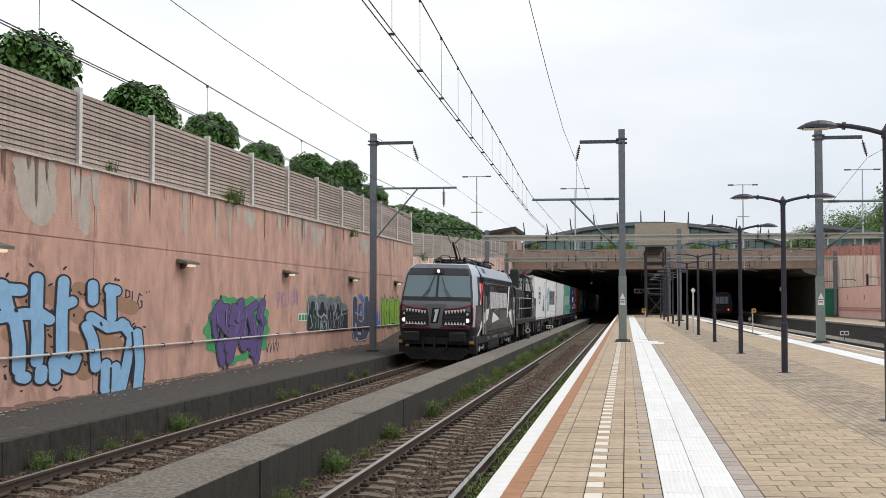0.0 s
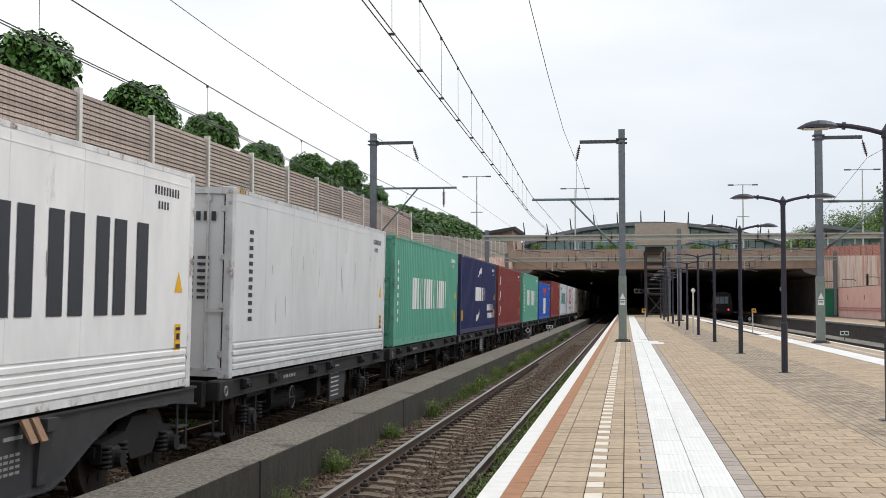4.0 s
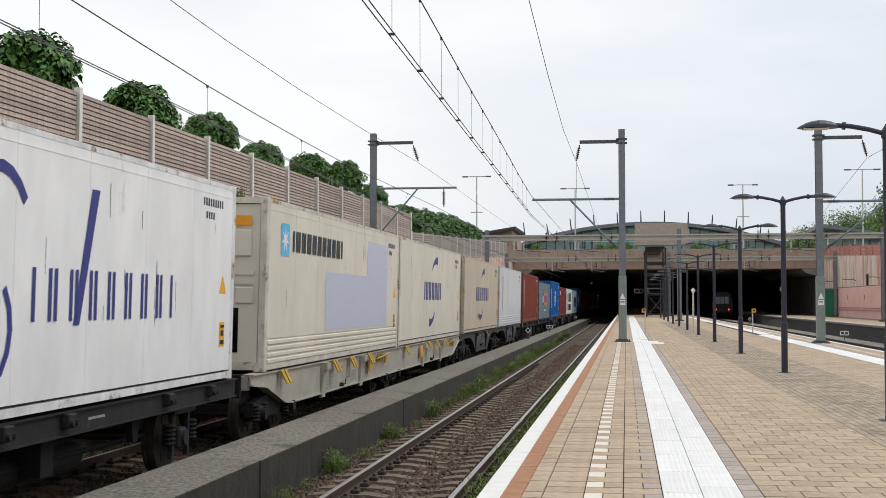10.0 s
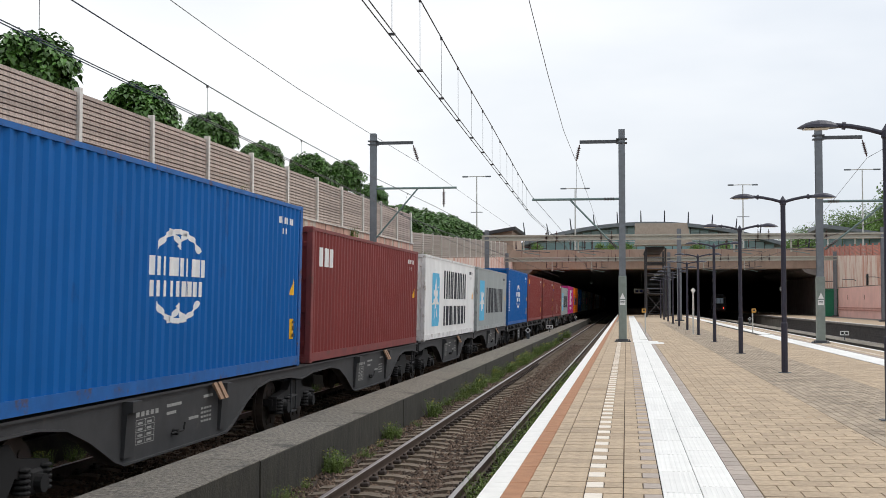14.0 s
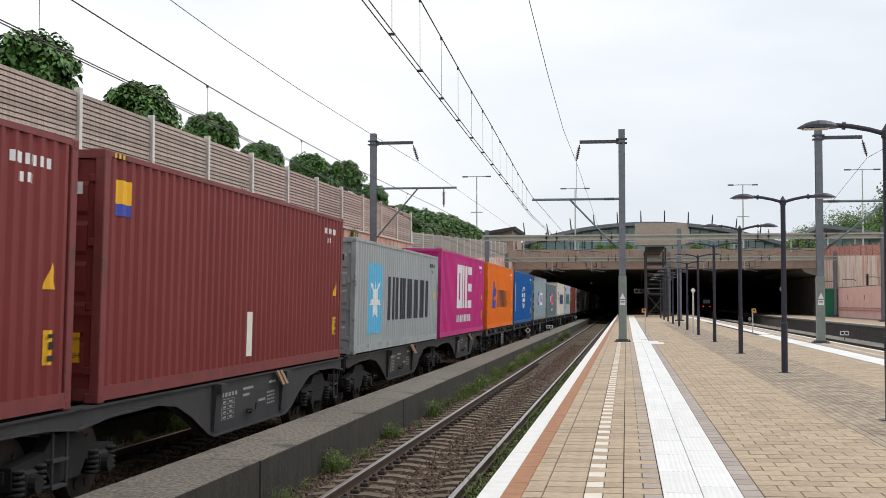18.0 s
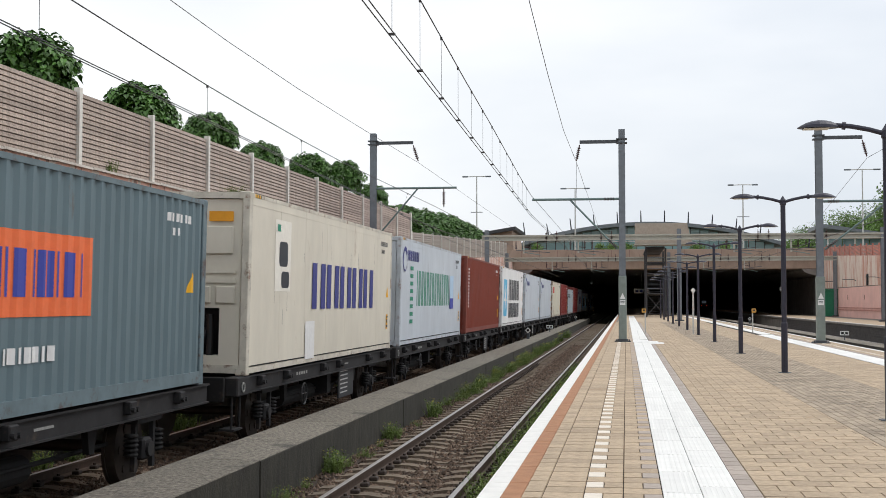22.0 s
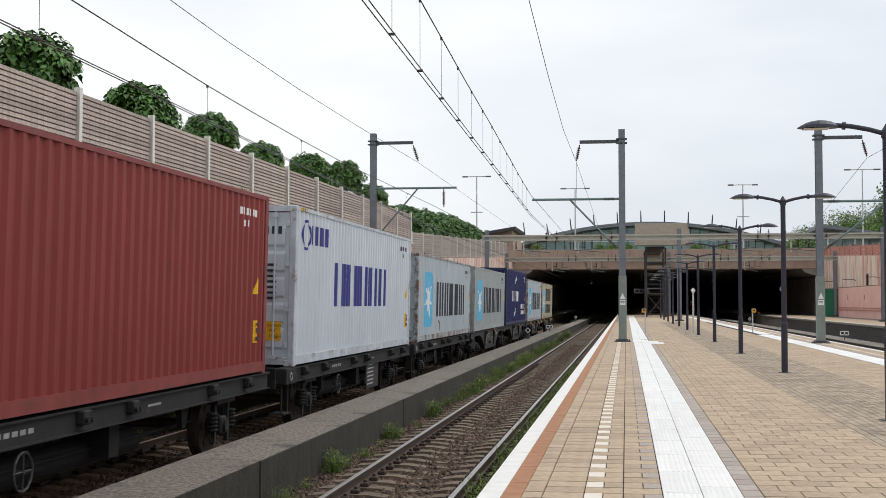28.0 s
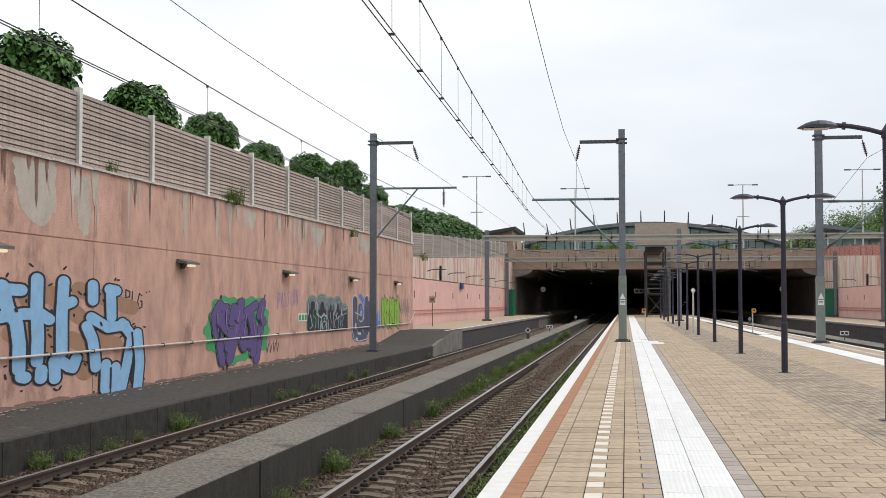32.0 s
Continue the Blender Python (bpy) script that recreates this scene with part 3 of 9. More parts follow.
CASTING = Shape().box(-0.09, 0.09, -0.09, 0.09, 0, 0.118, 0.012)
CASTING.box(0.086, 0.094, -0.04, 0.04, 0.03, 0.09).box(-0.05, 0.05, -0.094, -0.086, 0.03, 0.09)
CAST_MESH = {}


def rect(y0, y1, z0, z1):
    return [(y0, z0), (y1, z0), (y1, z1), (y0, z1)]


def frame4(y0, y1, z0, z1, ty, tz):
    """A hollow block out of four bars."""
    return [rect(y0, y0 + ty, z0, z1), rect(y1 - ty, y1, z0, z1), rect(y0 + ty, y1 - ty, z0, z0 + tz), rect(y0 + ty, y1 - ty, z1 - tz, z1)]


def blocks(y0, y1, z0, z1, n, bold=0.3):
    """A row of plain upright bars in pairs, the size of a lettered line."""
    out, w = [], (y1 - y0) / n
    for i in range(n):
        a, b = y0 + i * w + w * 0.06, y0 + (i + 1) * w - w * 0.06
        t = (b - a) * bold * 1.15
        out += [rect(a, a + t, z0, z1), rect(b - t, b, z0, z1)]
    return out


def emblem(y0, z0, z1):
    """A hollow square, a pair of uprights and three level bars."""
    t = (z1 - z0) * 0.19
    return (frame4(y0, y0 + 1.3, z0, z1, 0.42, t) + [rect(y0 + 1.5, y0 + 1.9, z0, z1), rect(y0 + 2.3, y0 + 2.7, z0, z1)]
            + [rect(y0 + 2.95, y0 + 4.1, z, z + t) for z in (z0, (z0 + z1 - t) / 2, z1 - t)])


def column(y0, y1, z0, z1, n):
    """Plain bars one below another."""
    out, h = [], (z1 - z0) / n
    for i in range(n):
        a, b = z0 + i * h + h * 0.12, z0 + (i + 1) * h - h * 0.12
        out += [rect(y0, y1, a, a + (b - a) * 0.34), rect(y0, y1, b - (b - a) * 0.34, b)]
    return out


def star(y0, y1, z0, z1):
    """A seven-pointed star in a rectangle, as triangles from its middle."""
    cy, cz, ry, rz = (y0 + y1) / 2, (z0 + z1) / 2, (y1 - y0) * 0.46, (z1 - z0) * 0.42
    pts = []
    for i in range(14):
        t = math.pi / 2 + math.pi * i / 7
        k = 1.0 if i % 2 == 0 else 0.34
        pts.append((cy + ry * k * math.cos(t), cz + rz * k * math.sin(t)))
    return [[(cy, cz), pts[i], pts[(i + 1) % 14]] for i in range(14)]


def plate(y0, y1, z0, z1, r=0.16):
    """A rectangle with rounded corners, in slices."""
    ry, out = r, []
    steps = 4
    prev = None
    for i in range(steps + 1):
        t = math.pi / 2 * i / steps
        a, dz = ry * (1 - math.cos(t)), r * (1 - math.sin(t))
        if prev:
            out += [[(y0 + prev[0], z0 + prev[1]), (y0 + a, z0 + dz), (y0 + a, z1 - dz), (y0 + prev[0], z1 - prev[1])],
                    [(y1 - a, z0 + dz), (y1 - prev[0], z0 + prev[1]), (y1 - prev[0], z1 - prev[1]), (y1 - a, z1 - dz)]]
        prev = (a, dz)
    return out + [rect(y0 + ry, y1 - ry, z0, z1)]


def arc(cy, cz, ry, rz, a0, a1, w, n=10, taper=True):
    """A curved band, thin at its second end."""
    out = []
    for i in range(n):
        q = []
        for t, s in ((i / n, 1), (i / n, -1), ((i + 1) / n, -1), ((i + 1) / n, 1)):
            a = radians(a0 + (a1 - a0) * t)
            k = 1 + s * w / 2 * ((1 - 0.85 * t) if taper else 1)
            q.append((cy + ry * k * math.cos(a), cz + rz * k * math.sin(a)))
        out.append(q)
    return out


def globe(y0, y1, z0, z1):
    """A lattice ball above and below two lines of blocks."""
    cy, cz, ry, rz = (y0 + y1) / 2, (z0 + z1) / 2, (y1 - y0) / 2, (z1 - z0) / 2
    out = []
    for a0, a1 in ((35, 145), (215, 325)):
        out += arc(cy, cz, ry * 0.92, rz * 0.92, a0, a1, 0.12, 10, False)
    for s in (1, -1):
        out += arc(cy - ry * 0.42, cz, ry * 0.62, rz * 0.9, s * 40, s * 85, 0.14, 5, False) + arc(cy + ry * 0.42, cz, ry * 0.62, rz * 0.9, s * 95, s * 140, 0.14, 5, False)
    return out + blocks(y0, y1, cz, cz + rz * 0.38, 5) + blocks(y0 + 0.05, y1 - 0.05, cz - rz * 0.42, cz - rz * 0.1, 8)


def clip(poly, a, b):
    """The part of a convex outline between y = a and y = b."""
    for lim, keep in ((a, 1), (b, -1)):
        out = []
        for p, q in zip(poly, poly[1:] + poly[:1]):
            ip, iq = (p[0] - lim) * keep >= 0, (q[0] - lim) * keep >= 0
            if ip:
                out.append(p)
            if ip != iq:
                t = (lim - p[0]) / (q[0] - p[0])
                out.append((lim, p[1] + t * (q[1] - p[1])))
        poly = out
        if len(poly) < 3:
            return []
    return poly


def decal(polys, ribbed, lift=0.003):
    """Painted shapes on the side; on a ribbed side they follow its folds."""
    s = Shape()
    for poly in polys:
        area = sum(p[0] * q[1] - q[0] * p[1] for p, q in zip(poly, poly[1:] + poly[:1]))
        poly = poly if area > 0 else poly[::-1]
        if not ribbed:
            s.quad(*[(HALF - 0.004 + lift, y, z) for y, z in poly])
            continue
        ys = breaks(min(p[0] for p in poly), max(p[0] for p in poly))
        for a, b in zip(ys, ys[1:]):
            c = clip(poly, a, b)
            if c:
                s.quad(*[(HALF - wave(min(max(y, a + 1e-5), b - 1e-5)) + lift, y, z) for y, z in c])
    return s.weld()


def ids(h, ink):
    """Small code lines near the far top corner."""
    return (ink, [rect(10.72 + 0.1 * i, 10.78 + 0.1 * i, h - 0.38, h - 0.27) for i in range(9)] + [rect(10.85 + 0.1 * i, 10.91 + 0.1 * i, h - 0.56, h - 0.46) for i in range(4)])


TEXTS = {}


def lettering(text, size, material, parent, m, name="type_code"):
    """Flat letters in the built-in font, standing upright and facing along -y."""
    key = (text, size, material.name)
    if key not in TEXTS:
        curve = bpy.data.curves.new("lettering", "FONT")
        curve.body, curve.size = text, size
        carrier = bpy.data.objects.new("lettering", curve)
        TEXTS[key] = bpy.data.meshes.new_from_object(carrier)
        TEXTS[key].materials.clear()
        TEXTS[key].materials.append(material)
        bpy.data.objects.remove(carrier)
        bpy.data.curves.remove(curve)
    o = part(name, TEXTS[key], material, parent)
    o.matrix_basis = m
    return o


def container(i, kind, h, paint, label, logos, end="door"):
    """A forty-foot box: frame, castings, sides, roof, end and painted marks."""
    m = PAINTS[paint]
    c = tagged(empty("shipping_container"), label, "container", "containers on the train")
    ribbed = kind == "dry"
    fm = FRAMES[paint]
    for x in (-1, 1):
        for y in (0.0, LEN - 0.16):
            part("corner_post", Shape().box(min(x * HALF, x * (HALF - 0.12)), max(x * HALF, x * (HALF - 0.12)), y, y + 0.16, 0.1, h - 0.1, 0.01), fm, c)
    for x in (-HALF, HALF - 0.07):
        part("top_rail", Shape().box(x, x + 0.07, 0.16, LEN - 0.16, h - 0.075, h - 0.012), fm, c)
        part("bottom_rail", Shape().box(x, x + 0.07, 0.16, LEN - 0.16, 0.03, 0.19 if ribbed else 0.12), fm, c)
    for y in (0.01, LEN - 0.11):
        part("end_header", Shape().box(-HALF + 0.1, HALF - 0.1, y, y + 0.1, h - 0.11, h - 0.012), fm, c)
        part("end_sill", Shape().box(-HALF + 0.1, HALF - 0.1, y, y + 0.1, 0.03, 0.16), fm, c)
    if paint not in CAST_MESH:
        CAST_MESH[paint] = CASTING.mesh("corner_casting", FRAMES[paint])
    for x in (-1, 1):
        for y in (0.088, LEN - 0.088):
            for z in (0.0, h - 0.118):
                o = part("corner_casting", CAST_MESH[paint], m, c)
                o.location = (x * (HALF - 0.088), y, z)
    s = Shape()
    z0, z1 = 0.15, h - 0.06
    if ribbed:
        ys = breaks(0.15, LEN - 0.15)
        for a, b in zip(ys, ys[1:]):
            xa, xb = HALF - wave(a + 1e-5), HALF - wave(b - 1e-5)
            s.quad((xa, a, z0), (xb, b, z0), (xb, b, z1), (xa, a, z1))
    else:
        xs = HALF - 0.004
        rib = 0.55 if kind == "reefer_ribbed" else z0
        for k in range(7):
            a, b = 0.15 + (LEN - 0.3) / 7 * k, 0.15 + (LEN - 0.3) / 7 * (k + 1)
            part("side_panel", Shape().box(xs - 0.005, xs, a + 0.003, b - 0.003, rib, z1), m, c)
        s.quad((xs - 0.006, 0.15, rib), (xs - 0.006, LEN - 0.15, rib), (xs - 0.006, LEN - 0.15, z1), (xs - 0.006, 0.15, z1))
        if rib > z0:
            s.quad((xs - 0.014, 0.15, 0.1), (xs - 0.014, LEN - 0.15, 0.1), (xs - 0.014, LEN - 0.15, rib), (xs - 0.014, 0.15, rib))
        z = 0.13
        while z < rib - 0.08:
            part("rub_rail", Shape().box(xs - 0.03, xs + 0.012, 0.2, LEN - 0.2, z, z + 0.075, 0.012), m, c)
            z += 0.105
        part("seam_strip", Shape().box(xs - 0.02, xs + 0.004, 0.16, LEN - 0.16, h - 0.2, h - 0.185), m, c)
        q = random.Random(100 + i)
        marks_s = Shape()
        for k in range(16):
            y, z, l, w = q.uniform(0.6, 11.6), q.uniform(0.7, h - 0.7), q.uniform(0.1, 0.45), q.uniform(0.006, 0.016)
            marks_s.quad(*[(xs + 0.003, yy, zz) for yy, zz in ((y, z), (y + w, z + q.uniform(-0.03, 0.03)), (y + w * 0.8, z + l), (y - w * 0.4, z + l * 0.9))])
        tagged(part("scuff", marks_s, SCUFF, c, "grey scuff marks"), kind="stuff")
    part("side_wall", s, m, c)
    if paint in RUSTY:
        q = random.Random(300 + i)
        streak = []
        for k in range(90 if paint == "rustgrey" else 30):
            y, w = q.uniform(0.3, LEN - 0.4), q.uniform(0.008, 0.04)
            z = q.choice((q.uniform(0.25, 0.9), q.uniform(0.25, h - 0.4), h - 0.1))
            l = min(z - 0.2, q.uniform(0.05, 0.4)) if z > 0.3 else 0.05
            streak.append([(y - w, z), (y - w * 0.3, z - l), (y + w * 0.4, z - l * 0.9), (y + w, z + 0.02)])
        tagged(part("rust_streak", decal(streak, ribbed, 0.002), RUST, c, "brown rust streaks"), kind="stuff")
    part("far_side_wall", Shape().quad((-HALF + 0.02, 0.1, 0.1), (-HALF + 0.02, 0.1, h - 0.05), (-HALF + 0.02, LEN - 0.1, h - 0.05), (-HALF + 0.02, LEN - 0.1, 0.1)), m, c)
    part("roof", Shape().box(-HALF + 0.06, HALF - 0.06, 0.1, LEN - 0.1, h - 0.045, h - 0.02), m, c)
    part("floor", Shape().box(-HALF + 0.06, HALF - 0.06, 0.1, LEN - 0.1, 0.08, 0.14), STEEL_DARK, c)
    s = Shape()
    for k in range(14):
        a = -1.1 + 2.2 / 14 * k
        s.box(a, a + 0.08, LEN - 0.1, LEN - 0.05, 0.15, h - 0.1)
    s.box(-1.1, 1.1, LEN - 0.12, LEN - 0.09, 0.15, h - 0.1)
    part("rear_end", s, m, c)
    pale = "w" if paint in ("maroon", "red", "brown", "green", "navy", "blue", "royal", "magenta", "orange", "steelgrey") else "k"
    if end == "door":
        for a, b in ((-1.09, -0.01), (0.01, 1.09)):
            s = Shape().box(a, b, 0.05, 0.09, 0.16, h - 0.12)
            ribs = []
            if ribbed:
                for k in range(5):
                    z = 0.3 + k * (h - 0.6) / 5
                    ribs.append(Shape().prism([(0.05, z), (0.022, z + 0.05), (0.022, z + (h - 0.6) / 5 - 0.12), (0.05, z + (h - 0.6) / 5 - 0.07)], a + 0.08, b - 0.08, "x"))
            door = part("door", s, m, c)
            for r in ribs:
                part("pressed_panel", r, m, door)
            if not ribbed:
                e = 1.095 if b > 0.5 else -1.095
                part("gasket", Shape().box(e - 0.022, e + 0.01, 0.03, 0.07, 0.16, h - 0.12), BLACK, door)
            for x in (a + 0.26, b - 0.26):
                part("locking_bar", Shape().tube((x, 0.012, 0.12), (x, 0.012, h - 0.1), 0.02).box(x - 0.05, x + 0.05, -0.01, 0.03, 0.13, 0.2).box(x - 0.05, x + 0.05, -0.01, 0.03, h - 0.22, h - 0.14).box(x, x + 0.3, -0.012, 0.004, 1.0, 1.04), GALV if kind != "dry" else m, door)
            e = 1.0 if b > 0.5 else -1.0
            for k in range(4):
                z = 0.32 + k * (h - 0.7) / 3
                part("hinge", Shape().box(e * 1.09 - 0.06, e * 1.09 + 0.05, 0.01, 0.06, z, z + 0.09, 0.008), GALV if kind != "dry" else m, door)
        q = Shape()
        for r, n in enumerate((7,)):
            for k in range(n):
                x = 0.16 + k * 0.12
                q.box(x, x + 0.07, 0.014, 0.018, h - 0.52 - r * 0.2, h - 0.38 - r * 0.2)
        for r in range(7):
            q.box(0.34, 0.62, 0.014, 0.018, h - 1.1 - r * 0.1, h - 1.055 - r * 0.1)
            q.box(0.68, 0.86, 0.014, 0.018, h - 1.1 - r * 0.1, h - 1.055 - r * 0.1)
        tagged(part("code_print", q, INK[pale], c), kind="stuff")
        code = ("42" if h < 2.8 else "45") + ("G1" if ribbed else "R1")
        lettering(code, 0.2, INK[pale], c, pose(0.16, 0.012, h - 0.72, 90, 0, 0))
        if ribbed and h > 2.8:
            plate_ = part("height_plate", Shape().box(0.7, 0.97, 0.008, 0.014, 0.46, 0.8), INK["y"], c, "yellow height caution plate")
            for k, word in enumerate(("CAUTION", "9'6\"", "HIGH")):
                lettering(word, 0.058 if k == 0 else 0.09, BLACK, plate_, pose(0.715 if k == 0 else 0.76, 0.005, 0.71 - 0.1 * k, 90, 0, 0), "caution_word")
    else:
        part("machinery_panel", Shape().box(-1.08, 1.08, 0.06, 0.1, 1.05, h - 0.12).box(0.35, 0.95, 0.02, 0.06, 1.9, 2.35, 0.02).box(0.1, 1.0, 0.03, 0.06, 1.45, 1.52).box(0.1, 1.0, 0.03, 0.06, 1.6, 1.66)
             .box(0.3, 0.6, 0.02, 0.06, 1.12, 1.4, 0.02).box(0.68, 1.0, 0.02, 0.06, 1.12, 1.4, 0.02), m, c)
        part("machinery_recess", Shape().box(-1.08, 0.75, 0.42, 0.46, 0.16, 1.05).box(-0.9, 0.4, 0.12, 0.4, 0.2, 0.55).tube((-0.3, 0.25, 0.6), (0.5, 0.25, 0.6), 0.14).tube((0.55, 0.2, 0.2), (0.55, 0.2, 0.95), 0.06), BLACK, c)
        part("machinery_tray", Shape().box(-1.08, 1.08, 0.04, 0.5, 0.14, 0.3).box(0.75, 1.08, 0.04, 0.4, 0.3, 1.05), m, c)
        part("warning_label", Shape().box(0.55, 0.95, 0.014, 0.018, 2.42, 2.58), ORANGE_LABEL, c)
    # striped edge marks on tall boxes and a yellow height plate
    if h > 2.8:
        s = Shape()
        for k in range(6):
            s.slot = k % 2
            s.quad(*[(HALF + 0.002, y, z) for y, z in rect(0.26 + 0.06 * k, 0.32 + 0.06 * k, h - 0.075, h - 0.02)])
            s.quad((HALF + 0.002, 0.26 + 0.06 * k, h - 0.02), (HALF + 0.002, 0.32 + 0.06 * k, h - 0.02), (HALF - 0.03, 0.32 + 0.06 * k, h - 0.018), (HALF - 0.03, 0.26 + 0.06 * k, h - 0.018))
        part("height_stripe", s.weld(), (INK["y"], BLACK), c, "yellow and black height stripes")
    marks = [ids(h, pale)] + list(logos)
    if h > 2.8:
        marks += [("y", [rect(11.55, 11.77, 0.5, 0.86)])]
        part("caution_print", decal([rect(11.58, 11.74, 0.78, 0.82), rect(11.6, 11.72, 0.66, 0.74), rect(11.58, 11.74, 0.54, 0.6)], False, 0.012), BLACK, c)
    marks += [("y", [[(11.5, 1.28), (11.8, 1.28), (11.65, 1.56)]])]
    for n, (ink, polys) in enumerate(marks):
        lift = 0.003 + 0.002 * min(1 if ink == "y" else n, 6)
        if n == 0:
            tagged(part("code_print", decal(polys, ribbed, lift), INK[ink], c), kind="stuff")
        elif all(len(p) == 4 and len({round(q[0], 3) for q in p}) == 2 for p in polys) and max(p[2][1] - p[0][1] for p in polys) > 0.2:
            for p in polys:
                part("painted_bar", decal([p], ribbed, lift), INK[ink], c)
        else:
            part("marking", decal(polys, ribbed, lift), INK[ink], c)
    MOVING.append((c, FRONTS[i], FLOOR_Z))
    return c


HC, STD = 2.896, 2.591


def star_logo(y0, y1, wy0, wy1, two=False, big=False):
    z0, z1 = (0.5, 2.3) if big else (0.42, 2.07)
    out = [("b", plate(y0, y1, z0, z1)), ("w", star(y0, y1, z0, z1))]
    if two:
        return out + [("k", blocks(wy0, wy1, 1.28, 2.2 if not big else 2.34, 6)), ("k", blocks(wy0, wy1, 0.4, 1.04 if not big else 1.14, 7))]
    return out + [("k", blocks(wy0, wy1, 0.72 if not big else 1.0, 1.8 if not big else 2.12, 6))]


def swoosh(ink, y0, y1, n0, n1, extra=False):
    cy = (y0 + y1) / 2
    out = [(ink, blocks(n0, n1, 1.23, 1.77, 6)), (ink, arc(cy + 0.6, 1.5, 1.25, 0.95, 82, 138, 0.28)), (ink, arc(cy - 0.6, 1.5, 1.25, 0.95, 262, 318, 0.28))]
    if extra:
        out += [(ink, blocks(8.6, 11.2, 0.82, 1.08, 9)), (ink, blocks(8.8, 11.2, 0.5, 0.72, 8))]
    return out


def sticker_patch(y0, y1, z0, z1, ink="w"):
    """A pale sticker with plain dark shapes."""
    return [("c", [rect(y0, y1, z0, z1)]), ("k", plate(y0 + 0.25 * (y1 - y0), y1 - 0.2 * (y1 - y0), z0 + 0.35 * (z1 - z0), z1 - 0.3 * (z1 - z0), 0.1)),
            ("k", plate(y0 + 0.4 * (y1 - y0), y1 - 0.1 * (y1 - y0), z0 + 0.05 * (z1 - z0), z0 + 0.28 * (z1 - z0), 0.08)), ("g", [rect(y0 + 0.1, y0 + 0.3, z1 - 0.2, z1 - 0.08)])]


def shipping_word(z=1.06):
    return [("g", blocks(2.6, 9.2, 1.06, 2.06, 13, 0.24)), ("g", column(1.5, 2.0, 0.53, 2.2, 4)), ("n", blocks(1.0, 2.9, 2.3, 2.58, 6)), ("n", arc(0.62, 2.3, 0.3, 0.3, 30, 330, 0.5, 10)),
            ("l", [rect(9.35, 10.2, 1.3, 2.05)]), ("v", [rect(9.35, 10.2, 0.95, 1.3)])]


def twin_panel(second, y0=3.8):
    out = [("v", [rect(y0, y0 + 1.42, 1.0, 1.86)]), (second, [rect(y0 + 1.42, y0 + 4.4, 1.0, 1.86)]), ("w", blocks(y0 + 0.15, y0 + 1.3, 1.2, 1.68, 3)),
           ("v", blocks(y0 + 1.6, y0 + 4.2, 1.2, 1.68, 7))]
    return out + ([("w", blocks(y0 + 1.5, y0 + 3.5, 0.54, 0.7, 6))] if second == "o" else [])


def corner_emblem():
    return [("n", blocks(1.3, 3.2, 2.2, 2.44, 6)), ("n", arc(0.75, 2.2, 0.38, 0.36, 30, 330, 0.5, 10))]


